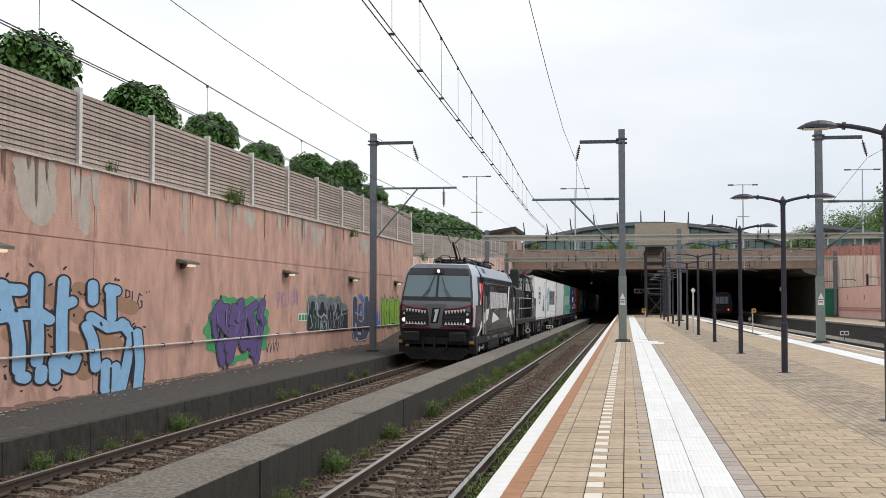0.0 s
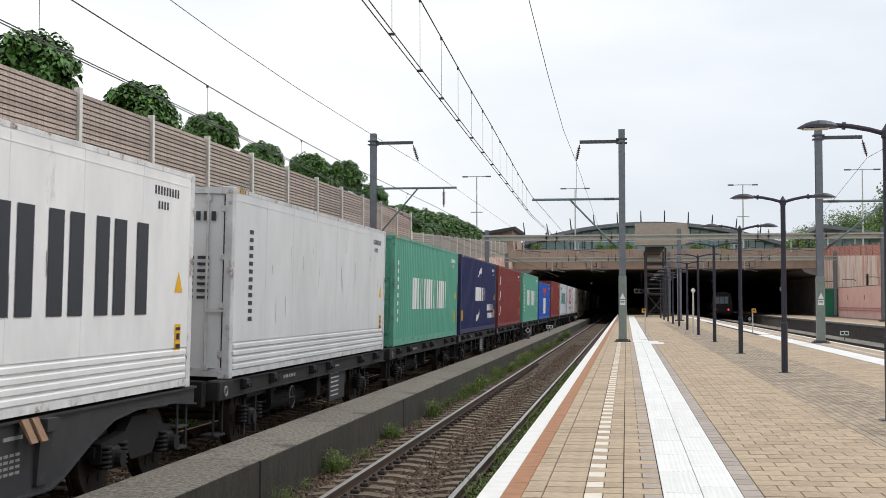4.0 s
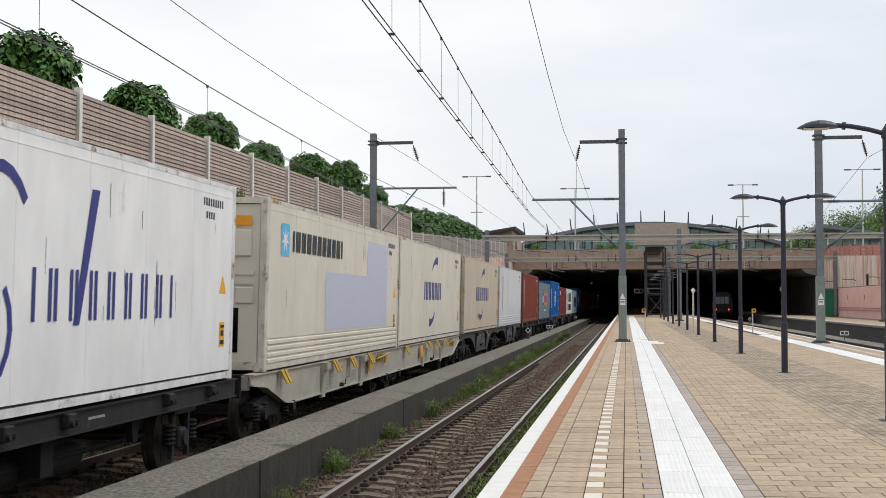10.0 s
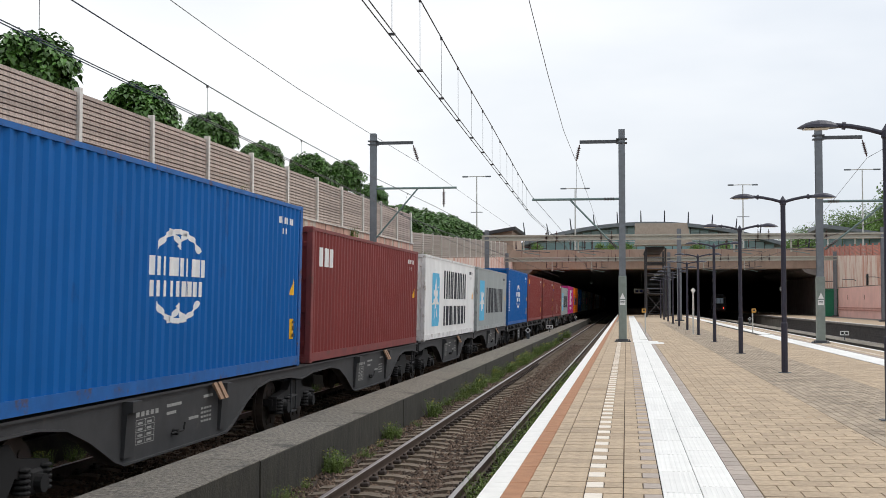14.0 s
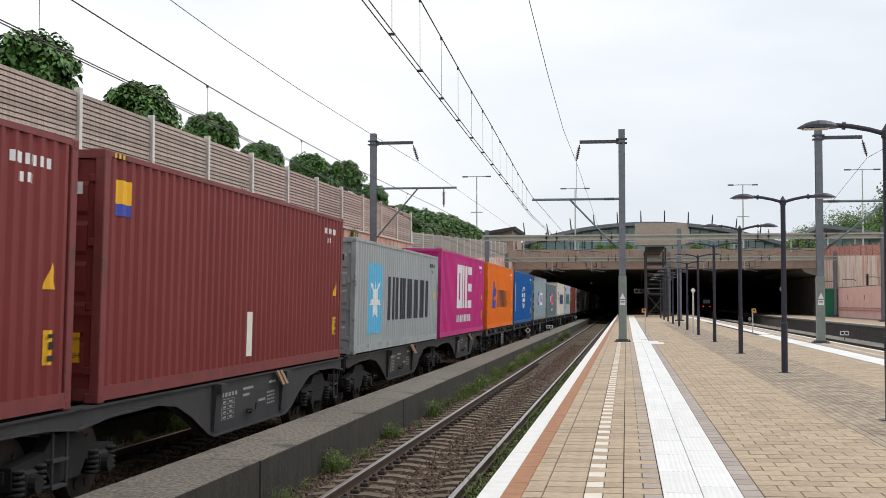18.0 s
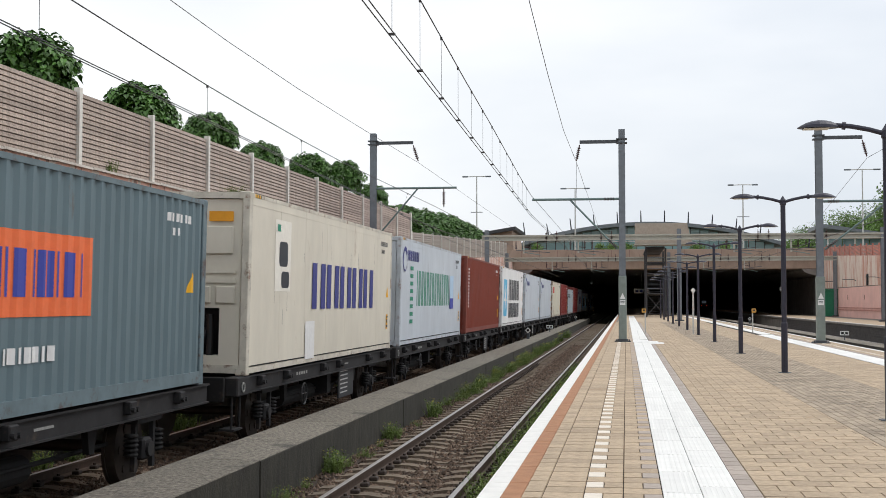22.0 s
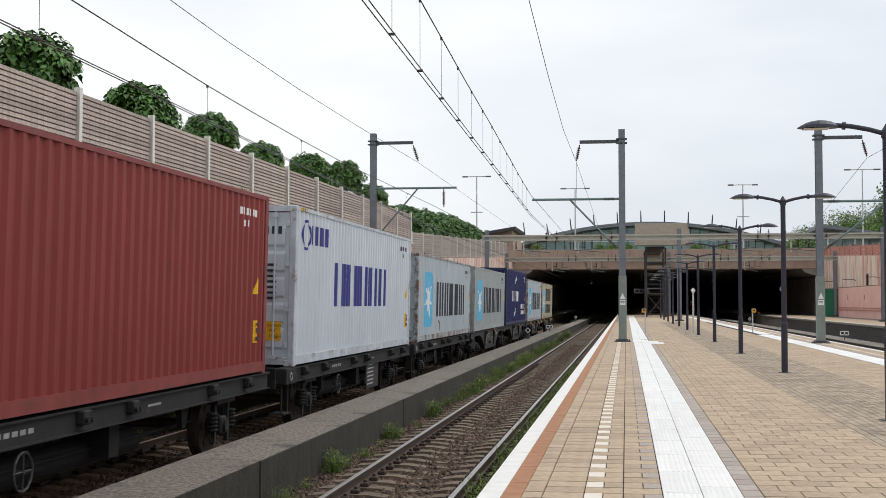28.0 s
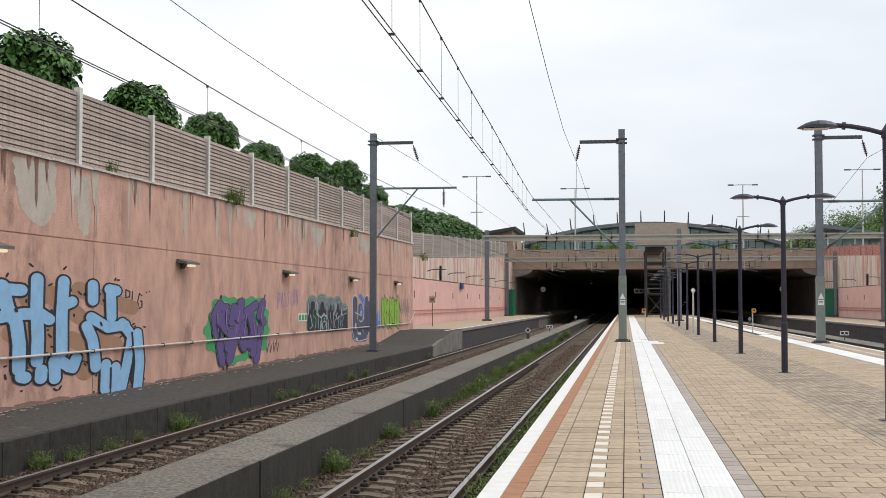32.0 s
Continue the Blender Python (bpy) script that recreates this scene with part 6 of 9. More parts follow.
# roof gear and one raised pantograph
s = Shape()
for k in range(9):
    y = 4.6 + k * 1.2
    s.tube((0.55 * (-1) ** k, y, 3.82), (0.55 * (-1) ** k, y, 4.12), 0.07, 10).box(-0.3, 0.3, y + 0.3, y + 0.75, 3.82, 3.98, 0.02)
roof_rng = random.Random(8)
for k in range(16):
    x, y = roof_rng.uniform(-0.7, 0.8), 3.6 + 0.72 * k
    dx, dy, up = roof_rng.uniform(-0.5, 0.5), roof_rng.uniform(0.3, 0.9), roof_rng.uniform(0.18, 0.4)
    s.path([(x, y, 3.84), (x + dx * 0.2, y + dy * 0.2, 3.84 + up), (x + dx * 0.8, y + dy * 0.8, 3.84 + up), (x + dx, y + dy, 3.86)], 0.02, 6)
    s.lathe([(0.05, 0), (0.09, 0.05), (0.05, 0.1), (0.09, 0.15), (0.05, 0.2), (0.03, 0.26)], (x, y, 3.82), 8)
s.tube((0.55, 4.6, 4.12), (0.55, 14.3, 4.12), 0.03).tube((-0.55, 4.6, 4.1), (-0.55, 14.3, 4.1), 0.03)
part("roof_gear", s, L_BLACK, loco)
p = part("pantograph", Shape().box(-0.6, 0.6, 4.4, 4.5, 4.0, 4.06).box(-0.6, 0.6, 6.9, 7.0, 4.0, 4.06).box(-0.6, -0.52, 4.4, 7.0, 4.0, 4.06).box(0.52, 0.6, 4.4, 7.0, 4.0, 4.06), L_BLACK, loco)
part("pantograph_arm", Shape().tube((0, 6.6, 4.05), (0, 5.0, 4.75), 0.05).tube((-0.1, 5.0, 4.75), (-0.5, 6.4, 5.42), 0.025).tube((0.1, 5.0, 4.75), (0.5, 6.4, 5.42), 0.025).tube((0.15, 6.5, 4.1), (0.1, 5.2, 4.65), 0.02), L_BLACK, p)
part("contact_strip", Shape().path([(-0.95, 6.3, 5.22), (-0.75, 6.3, 5.42), (0.75, 6.3, 5.42), (0.95, 6.3, 5.22)], 0.025).path([(-0.95, 6.6, 5.22), (-0.75, 6.6, 5.42), (0.75, 6.6, 5.42), (0.95, 6.6, 5.22)], 0.025), L_BLACK, p)
part("lowered_pantograph", Shape().box(-0.6, 0.6, 12.0, 14.6, 4.0, 4.05).tube((0, 12.2, 4.1), (0, 14.3, 4.16), 0.05).path([(-0.95, 12.4, 4.05), (-0.7, 12.4, 4.2), (0.7, 12.4, 4.2), (0.95, 12.4, 4.05)], 0.03), L_BLACK, loco)
MOVING.append((loco, LOCO_U, RAIL_Z))

# ---- diesel shunter ----
S_BLACK = mat("satin_black_paint", lin(26, 26, 29), 0.42, 0.0, scale=3, vary=0.2, stain=lin(56, 52, 50), stain_at=0.66)
CLEAR_PANE = glass("clear_pane", (0.86, 0.9, 0.9, 1), 0.02)
CLEAR_PANE.node_tree.nodes["Principled BSDF"].inputs["Transmission Weight"].default_value = 1.0
CLEAR_PANE.node_tree.nodes["Principled BSDF"].inputs["IOR"].default_value = 1.08
# the sky mirrored in the sloping side windows is painted as a pale base
SKY_PANE = glass("painted_sky_pane", lin(150, 164, 172), 0.05)
S_PANEL = mat("scuffed_black_panel", lin(40, 40, 43), 0.5, 0.0, scale=4, vary=0.2, stain=lin(66, 62, 60), stain_at=0.64)
COPPER = mat("copper_cable", lin(168, 110, 84), 0.5, 0.3, scale=14, vary=0.3)
sh = tagged(empty("diesel_shunter"), "black diesel shunting locomotive with a narrow hood and a rear cab", "locomotive")
part("walkway", Shape().box(-1.5, 1.5, 0.45, 14.75, 1.36, 1.47, 0.015).box(1.42, 1.5, 0.45, 14.75, 1.2, 1.37), S_BLACK, sh)
part("main_frame", Shape().box(-1.05, 1.05, 0.5, 14.65, 0.9, 1.36, 0.02), S_BLACK, sh)
part("front_hood", Shape().prism([(-0.97, 1.47), (0.97, 1.47), (0.97, 3.02), (0.88, 3.12), (-0.88, 3.12), (-0.97, 3.02)], 0.95, 4.3, "y"), S_BLACK, sh)
grille = part("side_grille", Shape().box(0.965, 0.985, 1.5, 4.15, 1.56, 2.98).box(0.985, 1.0, 1.5, 1.56, 1.56, 2.98).box(0.985, 1.0, 4.09, 4.15, 1.56, 2.98), L_BLACK, sh)
for k in range(20):
    part("slat", Shape().prism([(0.985, 1.6 + k * 0.067), (1.012, 1.6 + k * 0.067), (0.985, 1.645 + k * 0.067)], 1.56, 4.09, "y"), S_BLACK, grille)
part("rear_hood", Shape().prism([(-1.1, 1.47), (1.1, 1.47), (1.1, 3.06), (1.0, 3.16), (-1.0, 3.16), (-1.1, 3.06)], 4.3, 9.0, "y"), S_BLACK, sh)
part("low_hood", Shape().prism([(-1.1, 1.47), (1.1, 1.47), (1.1, 2.9), (1.02, 2.98), (-1.02, 2.98), (-1.1, 2.9)], 9.0, 10.8, "y"), S_BLACK, sh)
for k in range(5):
    d = part("hood_door", Shape().box(1.1, 1.112, 4.4 + k * 0.92, 5.26 + k * 0.92, 1.72, 2.96, 0.005), S_BLACK, sh)
    part("door_latch", Shape().box(1.112, 1.125, 4.9 + k * 0.92, 4.98 + k * 0.92, 2.3, 2.36), STEEL_DARK, d)
part("hood_step", Shape().box(1.1, 1.13, 4.3, 10.8, 1.58, 1.66), S_PANEL, sh)
part("roof_hatch", Shape().box(-0.6, 0.72, 2.1, 4.1, 3.12, 3.2, 0.02), S_BLACK, sh)
part("roof_hatch", Shape().box(-0.75, 0.8, 5.2, 8.2, 3.16, 3.26, 0.02), S_BLACK, sh)
part("exhaust", Shape().box(0.3, 0.82, 9.3, 9.95, 2.96, 4.28, 0.07).box(0.36, 0.76, 9.38, 9.87, 4.28, 4.3), S_PANEL, sh, "sooty exhaust stack")
# cab across the full width: side windows lean inwards, the door opens to the walkway
cabp = part("cab", Shape().box(1.44, 1.5, 10.8, 12.4, 1.47, 3.0).box(-1.5, -1.44, 10.8, 12.4, 1.47, 3.0).box(-1.44, 1.44, 10.8, 10.86, 1.47, 2.98).box(-1.44, 1.44, 12.34, 12.4, 1.47, 2.98), S_BLACK, sh)
part("side_plate", Shape().box(1.5, 1.512, 10.83, 12.37, 1.52, 2.97, 0.004), S_PANEL, cabp)
part("hatch", Shape().box(1.512, 1.52, 11.4, 11.62, 1.7, 1.92, 0.004), S_BLACK, cabp)
part("cab_roof", Shape().prism([(-1.32, 3.86), (-1.4, 3.8), (1.4, 3.8), (1.32, 3.86), (0.9, 4.02), (-0.9, 4.02)], 10.5, 12.62, "y"), S_PANEL, cabp)
for y in (10.83, 11.6, 12.37):
    for sx in (-1, 1):
        part("window_post", Shape().prism([(sx * 1.5, 2.98), (sx * 1.44, 2.98), (sx * 1.24, 3.82), (sx * 1.3, 3.82)], y - 0.035, y + 0.035, "y"), S_BLACK, cabp)
for a, b in ((10.87, 11.56), (11.64, 12.33)):
    for sx in (-1, 1):
        part("side_window", Shape().prism([(sx * 1.485, 3.02), (sx * 1.475, 3.02), (sx * 1.28, 3.8), (sx * 1.29, 3.8)], a, b, "y"), SKY_PANE, cabp, "sloping side window")
for y in (10.83, 12.37):
    for x0, x1 in ((-1.4, -0.7), (-0.62, 0.1), (0.18, 0.92)):
        part("end_window", Shape().box(x0, x1, y - 0.005, y + 0.005, 3.0, 3.78), CLEAR_PANE, cabp)
    for x in (-0.66, 0.14, 0.96):
        part("window_post", Shape().box(x - 0.04, x + 0.04, y - 0.03, y + 0.03, 2.98, 3.82), S_BLACK, cabp)
door = part("cab_door", Shape().box(0.98, 1.42, 10.76, 10.8, 1.5, 3.02, 0.008), S_BLACK, cabp)
part("door_window", Shape().prism([(1.0, 3.04), (1.4, 3.04), (1.26, 3.74), (1.0, 3.74)], 10.8, 10.81, "y"), CLEAR_PANE, door)
part("handle", Shape().tube((1.28, 10.73, 2.62), (1.28, 10.73, 2.86), 0.018).tube((1.16, 10.73, 2.74), (1.28, 10.73, 2.74), 0.014), GALV, door, "bright door handle")
for x0, x1, z in ((0.2, 0.75, 2.68), (0.2, 0.82, 2.34), (0.45, 0.82, 2.0)):
    for poly in blocks(10.95 + x0, 10.95 + x1 + 0.25, z, z + 0.25, 4 if x0 < 0.3 else 3, 0.34):
        part("letter_bar", Shape().quad(*[(1.516, y, zz) for y, zz in poly]), INK["w"], cabp)
part("number_bar", Shape().quad((1.516, 11.6, 1.86), (1.516, 11.95, 1.86), (1.516, 11.95, 1.96), (1.516, 11.6, 1.96)), INK["w"], cabp)
for x, y, r, h in ((1.0, 10.7, 0.06, 0.2), (-1.0, 10.7, 0.07, 0.16), (0.95, 12.3, 0.04, 0.3)):
    part("beacon", Shape().tube((x, y, 3.96), (x, y, 3.98 + h), r, 10), L_RED, cabp, "dull red beacon")
part("horn", Shape().tube((-0.5, 10.55, 4.14), (-0.5, 10.95, 4.14), 0.1, 10, 0.05).tube((-0.25, 10.55, 4.14), (-0.25, 10.95, 4.14), 0.1, 10, 0.05).box(-0.55, -0.2, 10.7, 10.8, 4.0, 4.1), BLACK, cabp)
# handrails: a long one beside the hood, loops at both ends
rail = part("handrail", Shape().path([(1.46, 2.35, 1.47), (1.46, 2.35, 2.5), (1.46, 2.42, 2.58), (1.46, 10.75, 2.58)], 0.022, 8), GALV, sh, "worn grey handrail")
part("middle_rail", Shape().tube((1.46, 2.35, 2.02), (1.46, 10.75, 2.02), 0.02, 8), GALV, rail)
for k in range(7):
    part("rail_post", Shape().tube((1.46, 3.5 + 1.15 * k, 1.47), (1.46, 3.5 + 1.15 * k, 2.58), 0.018, 6), S_BLACK, rail)
rail = part("handrail", Shape().path([(1.46, 0.55, 1.47), (1.46, 0.55, 2.58), (1.46, 1.9, 2.58), (1.46, 2.0, 2.5), (1.46, 2.0, 1.1)], 0.022, 8), S_BLACK, sh)
part("middle_rail", Shape().tube((1.46, 0.55, 2.02), (1.46, 2.0, 2.02), 0.02, 8), S_BLACK, rail)
rail = part("end_railing", Shape().path([(1.45, 12.5, 1.47), (1.45, 12.5, 2.6), (1.45, 14.6, 2.6), (1.45, 14.68, 2.5), (1.45, 14.68, 0.6)], 0.026, 8).path([(1.4, 14.7, 2.6), (-1.4, 14.7, 2.6)], 0.026, 8), S_BLACK, sh)
part("middle_rail", Shape().tube((1.45, 12.5, 2.05), (1.45, 14.65, 2.05), 0.022).tube((1.45, 14.7, 2.05), (-1.4, 14.7, 2.05), 0.022), S_BLACK, rail)
for y in (13.2, 13.9):
    part("rail_post", Shape().tube((1.45, y, 1.47), (1.45, y, 2.6), 0.02, 6), S_BLACK, rail)
for x in (0.6, -0.3, -1.3):
    part("rail_post", Shape().tube((x, 14.7, 1.47), (x, 14.7, 2.6), 0.02, 6), S_BLACK, rail)
part("warning_sign", Shape().prism([(1.02, 2.1), (1.36, 2.1), (1.19, 2.4)], 14.66, 14.675, "y"), YELLOW, sh, "yellow warning triangle")
for y, d in ((0.62, 1), (14.1, 1)):
    part("step_well", Shape().box(1.2, 1.5, y, y + 0.03, 0.35, 1.36).box(1.2, 1.5, y + 0.5, y + 0.53, 0.35, 1.36).box(1.18, 1.5, y, y + 0.53, 0.35, 0.39).box(1.18, 1.5, y, y + 0.53, 0.7, 0.74), S_PANEL, sh)
s = Shape()
for k in range(7):
    s.slot = k % 2
    s.prism([(0.5 + k * 0.17, 0.55), (0.67 + k * 0.17, 0.55), (0.5 + k * 0.17, 1.15), (0.33 + k * 0.17, 1.15)], 1.505, 1.515, "x")
part("hazard_panel", s, (BLACK, mat("faded_hazard_yellow", lin(150, 104, 62), 0.75, scale=8, vary=0.3)), sh, "faded black and yellow warning stripes")
for y in (3.4, 11.8):
    b = part("bogie", BOGIE_MESH, W_BLACK, sh)
    b.location = (0, y, 0)
    for dy in (-1.1, 1.1):
        wheelset(b, 0.5, dy)
        for e in (-0.3, 0.3):
            o = part("coil_spring", COIL_MESH, W_BLACK, b)
            o.location = (1.08, dy + e, 0.62)
    part("side_bar", Shape().box(1.05, 1.2, -1.7, 1.7, 0.62, 0.78, 0.02).tube((1.2, -0.7, 0.95), (1.2, 0.7, 0.95), 0.04), W_DARK, b)
for y in (4.9, 9.95, 12.9):
    bx = part("sand_box", Shape().prism([(y, 1.12), (y + 0.55, 1.12), (y + 0.66, 1.0), (y + 0.6, 0.62), (y + 0.42, 0.5), (y, 0.62)][::-1], 1.16, 1.48, "x"), S_PANEL, sh)
    part("lid", Shape().box(1.2, 1.44, y + 0.1, y + 0.4, 1.12, 1.15, 0.01), BLACK, bx)
    part("print_bar", Shape().box(1.48, 1.484, y + 0.2, y + 0.42, 0.84, 0.88), GALV, bx)
tank = part("fuel_tank", Shape().box(-1.3, 1.44, 7.3, 9.85, 0.55, 1.34, 0.03), W_GREY, sh, "grey tank plate with printed lines")
for k in range(4):
    part("print_bar", Shape().box(1.441, 1.445, 7.75, 8.45, 0.74 + 0.13 * k, 0.75 + 0.13 * k), GALV, tank)
for y0, y1, z in ((7.4, 7.65, 1.08), (7.4, 7.65, 0.95), (8.6, 9.3, 0.92), (8.6, 9.0, 0.76), (8.8, 9.4, 1.2), (9.4, 9.7, 1.12), (9.35, 9.65, 1.0), (7.6, 8.5, 0.63)):
    part("print_bar", Shape().box(1.441, 1.445, y0, y1, z, z + 0.05), GALV, tank)
for k in range(3):
    part("cable_coil", Shape().path([(1.3, 6.2 + 0.28 * math.cos(a * 0.7 + k), 1.12 + 0.09 * math.sin(a * 0.7 + k)) for a in range(10)], 0.02, 6), COPPER, sh, "coil of copper-coloured cable")
buffers(sh, 0.5, -1)
buffers(sh, 14.65, 1)
MOVING.append((sh, 64.9, RAIL_Z))


# ---- acoustic fences ----
def fence_near():
    f = tagged(empty("acoustic_fence"), "weathered brown louvred acoustic fence with galvanised posts on the wall", "fence")
    slope = math.atan(0.0074)
    slat = Shape().prism([(-0.05, 0.0), (0.028, 0.0), (0.034, 0.006), (0.022, 0.084), (-0.028, 0.088), (-0.028, 0.105), (-0.05, 0.105)], 0.05, 4.165, "y").mesh("slat", BOARD)
    post = Shape().box(-0.06, 0.07, -0.05, 0.05, 0.0, 1.66, 0.006).box(0.07, 0.085, -0.075, 0.075, 0.0, 1.66).mesh("post", FENCE_POST)
    for k in range(-4, 11):
        y = 25.54 + 4.215 * k
        z = top_a(y) + 0.06
        o = part("post", post, FENCE_POST, f)
        o.location = (WALL_X - 0.12, y, z)
        if k == 10:
            break
        for j in range(15):
            o = part("slat", slat, BOARD, f)
            o.matrix_basis = pose(WALL_X - 0.14, y, z + 0.01 + j * 0.105, math.degrees(slope), 0, 0)


fence_near()


def fence_far():
    f = tagged(empty("acoustic_fence"), "grey brown louvred acoustic fence on the far wall", "fence")
    step, rise = 4.3, 0.147
    slope = math.degrees(math.atan(0.0365))
    slat = Shape().prism([(-0.05, 0.0), (0.028, 0.0), (0.036, 0.008), (0.02, 0.112), (-0.03, 0.118), (-0.03, rise), (-0.05, rise)], 0.04, step - 0.02, "y").mesh("slat", BOARD_GREY)
    post = Shape().box(-0.06, 0.06, -0.045, 0.045, 0.0, 1.68, 0.006).mesh("post", FENCE_POST)
    for k in range(17):
        y = 70.1 + step * k
        z = top_b(y) + 0.02
        part("post", post, FENCE_POST, f).location = (FAR_X - 0.1, y, z)
        for j in range(11):
            part("slat", slat, BOARD_GREY, f).matrix_basis = pose(FAR_X - 0.12, y, z + rise * j, slope, 0, 0)


fence_far()
f = tagged(empty("louvred_fence"), "red louvred fence above the pink wall", "fence")
for k in range(22):
    y = 84 + 3 * k
    z = max(4.3, top_b(y))
    s = Shape()
    for j in range(8):
        s.box(RIGHT_X + 0.05, RIGHT_X + 0.11, y + 0.03, y + 2.97, z + 0.13 * j, z + 0.13 * j + 0.095)
    part("panel", s, RED_BOARD, f)
    part("post", Shape().box(RIGHT_X + 0.0, RIGHT_X + 0.14, y - 0.05, y + 0.05, z, z + 1.14), RED_BOARD, f)


# ---- plants ----
def leaf_cloud(seed, n, rx, ry, rz, size, shell=0.72, lumps=9):
    """Many single folded leaves round a lumpy crown."""
    rng = random.Random(seed)
    centres = [(rng.uniform(-0.45, 0.45) * rx, rng.uniform(-0.5, 0.5) * ry, rng.uniform(-0.25, 0.35) * rz, rng.uniform(0.5, 0.68)) for _ in range(lumps)]
    v, f = [], []
    while len(f) < 2 * n:
        c = centres[rng.randrange(lumps)]
        d = Vector((rng.gauss(0, 1), rng.gauss(0, 1), rng.gauss(0, 1))).normalized()
        r = rng.uniform(shell, 1.0) * c[3]
        p = Vector((c[0] + d.x * r * rx, c[1] + d.y * r * ry, c[2] + d.z * r * rz))
        out = Vector((d.x, d.y, d.z * 0.6 + 0.25)).normalized()
        tip = (out + Vector((rng.uniform(-0.7, 0.7), rng.uniform(-0.7, 0.7), rng.uniform(-1.1, 0.1)))).normalized()
        side = tip.cross(out + Vector((0.01, 0.02, 0))).normalized()
        up = side.cross(tip)
        s = size * rng.uniform(0.6, 1.25)
        k = len(v)
        v += [tuple(p - tip * s * 0.45), tuple(p + side * s * 0.42 + up * s * 0.1), tuple(p + tip * s * 0.55 - up * s * 0.08), tuple(p - side * s * 0.42 + up * s * 0.1)]
        f += [(k, k + 1, k + 2), (k, k + 2, k + 3)]
    return v, f


def cloud_mesh(name, material, *args):
    v, f = leaf_cloud(*args)
    me = bpy.data.meshes.new(name)
    me.from_pydata(v, [], f)
    me.materials.append(material)
    return me


def dome_crown(seed, n, leaf):
    """A pruned round head: umbrellas of large drooping leaves in overlapping layers over a darker inside."""
    rng = random.Random(seed)
    ph = [rng.uniform(0, 6.28) for _ in range(6)]
    v, f = [], []

    def blade(p, down, nor, s):
        side = down.cross(nor).normalized()
        up = side.cross(down)
        k = len(v)
        # stem end, shoulders, widest, tip; folded along the middle
        for x, y, z in ((0, 0, 0), (0.34, -0.06, 0.07), (0.5, 0.28, 0.09), (0.27, 0.72, 0.02), (0, 1.02, -0.13), (-0.27, 0.72, 0.02), (-0.5, 0.28, 0.09), (-0.34, -0.06, 0.07), (0, 0.4, -0.02)):
            v.append(tuple(p + side * (x * s) + down * ((y - 0.3) * s) + up * (z * s)))
        f.extend([(k, k + 1, k + 2, k + 8), (k + 8, k + 2, k + 3, k + 4), (k + 8, k + 4, k + 5, k + 6), (k, k + 8, k + 6, k + 7)])

    def place(th, a, r):
        lump = 1 + 0.07 * math.sin(3 * a + ph[0]) * math.sin(2.3 * th + ph[1]) + 0.05 * math.sin(7 * a + ph[2]) + 0.05 * math.sin(5 * th + 4 * a + ph[3])
        out = Vector((math.sin(th) * math.cos(a), math.sin(th) * math.sin(a), math.cos(th)))
        return out, Vector((out.x, out.y, out.z * (0.74 if out.z > 0 else 0.95))) * (r * lump)

    for i in range(n // 4):
        out, p = place(math.radians(10 + 130 * rng.random() ** 0.7), rng.uniform(0, 6.28), rng.uniform(0.55, 0.8))
        d = Vector((rng.uniform(-1, 1), rng.uniform(-1, 1), rng.uniform(-1, 0.2))).normalized()
        blade(p, d, out + Vector((0.01, 0.02, 0.5)), leaf * rng.uniform(0.8, 1.3))
    per = 14
    for i in range(n * 3 // 4 // per):
        out, c = place(math.radians(4 + 128 * rng.random() ** 0.66), rng.uniform(0, 6.28), rng.uniform(0.86, 1.06))
        axis = (out * 0.75 + Vector((rng.uniform(-0.25, 0.25), rng.uniform(-0.25, 0.25), 0.75))).normalized()
        u = axis.orthogonal().normalized()
        w = axis.cross(u)
        turn = rng.uniform(0, 6.28)
        for k in range(per):
            a = turn + 2.4 * k
            far = math.sqrt((k + 0.5) / per)
            ring = u * math.cos(a) + w * math.sin(a)
            p = c + ring * (far * leaf * 1.35) - axis * (far * far * leaf * 0.8) - Vector((0, 0, far * leaf * 0.35))
            down = (ring * (1.1 - 0.3 * far) + Vector((0, 0, -0.05 - 0.5 * far)) + Vector((rng.uniform(-0.5, 0.5), rng.uniform(-0.5, 0.5), rng.uniform(-0.4, 0.3)))).normalized()
            nor = (axis * 0.6 + ring * 0.2 + Vector((rng.uniform(-0.45, 0.45), rng.uniform(-0.45, 0.45), 1.0))).normalized()
            blade(p, down, nor, leaf * rng.uniform(0.5, 1.2))
    return v, f


def crown_mesh(seed, n, leaf):
    me = bpy.data.meshes.new("crown")
    v, f = dome_crown(seed, n, leaf)
    me.from_pydata(v, [], f)
    me.materials.append(LEAF)
    return me


CROWNS = [crown_mesh(11 + i, 4400, 0.13) for i in range(4)]
HEDGE_CROWNS = [crown_mesh(21 + i, 7000, 0.1) for i in range(2)]


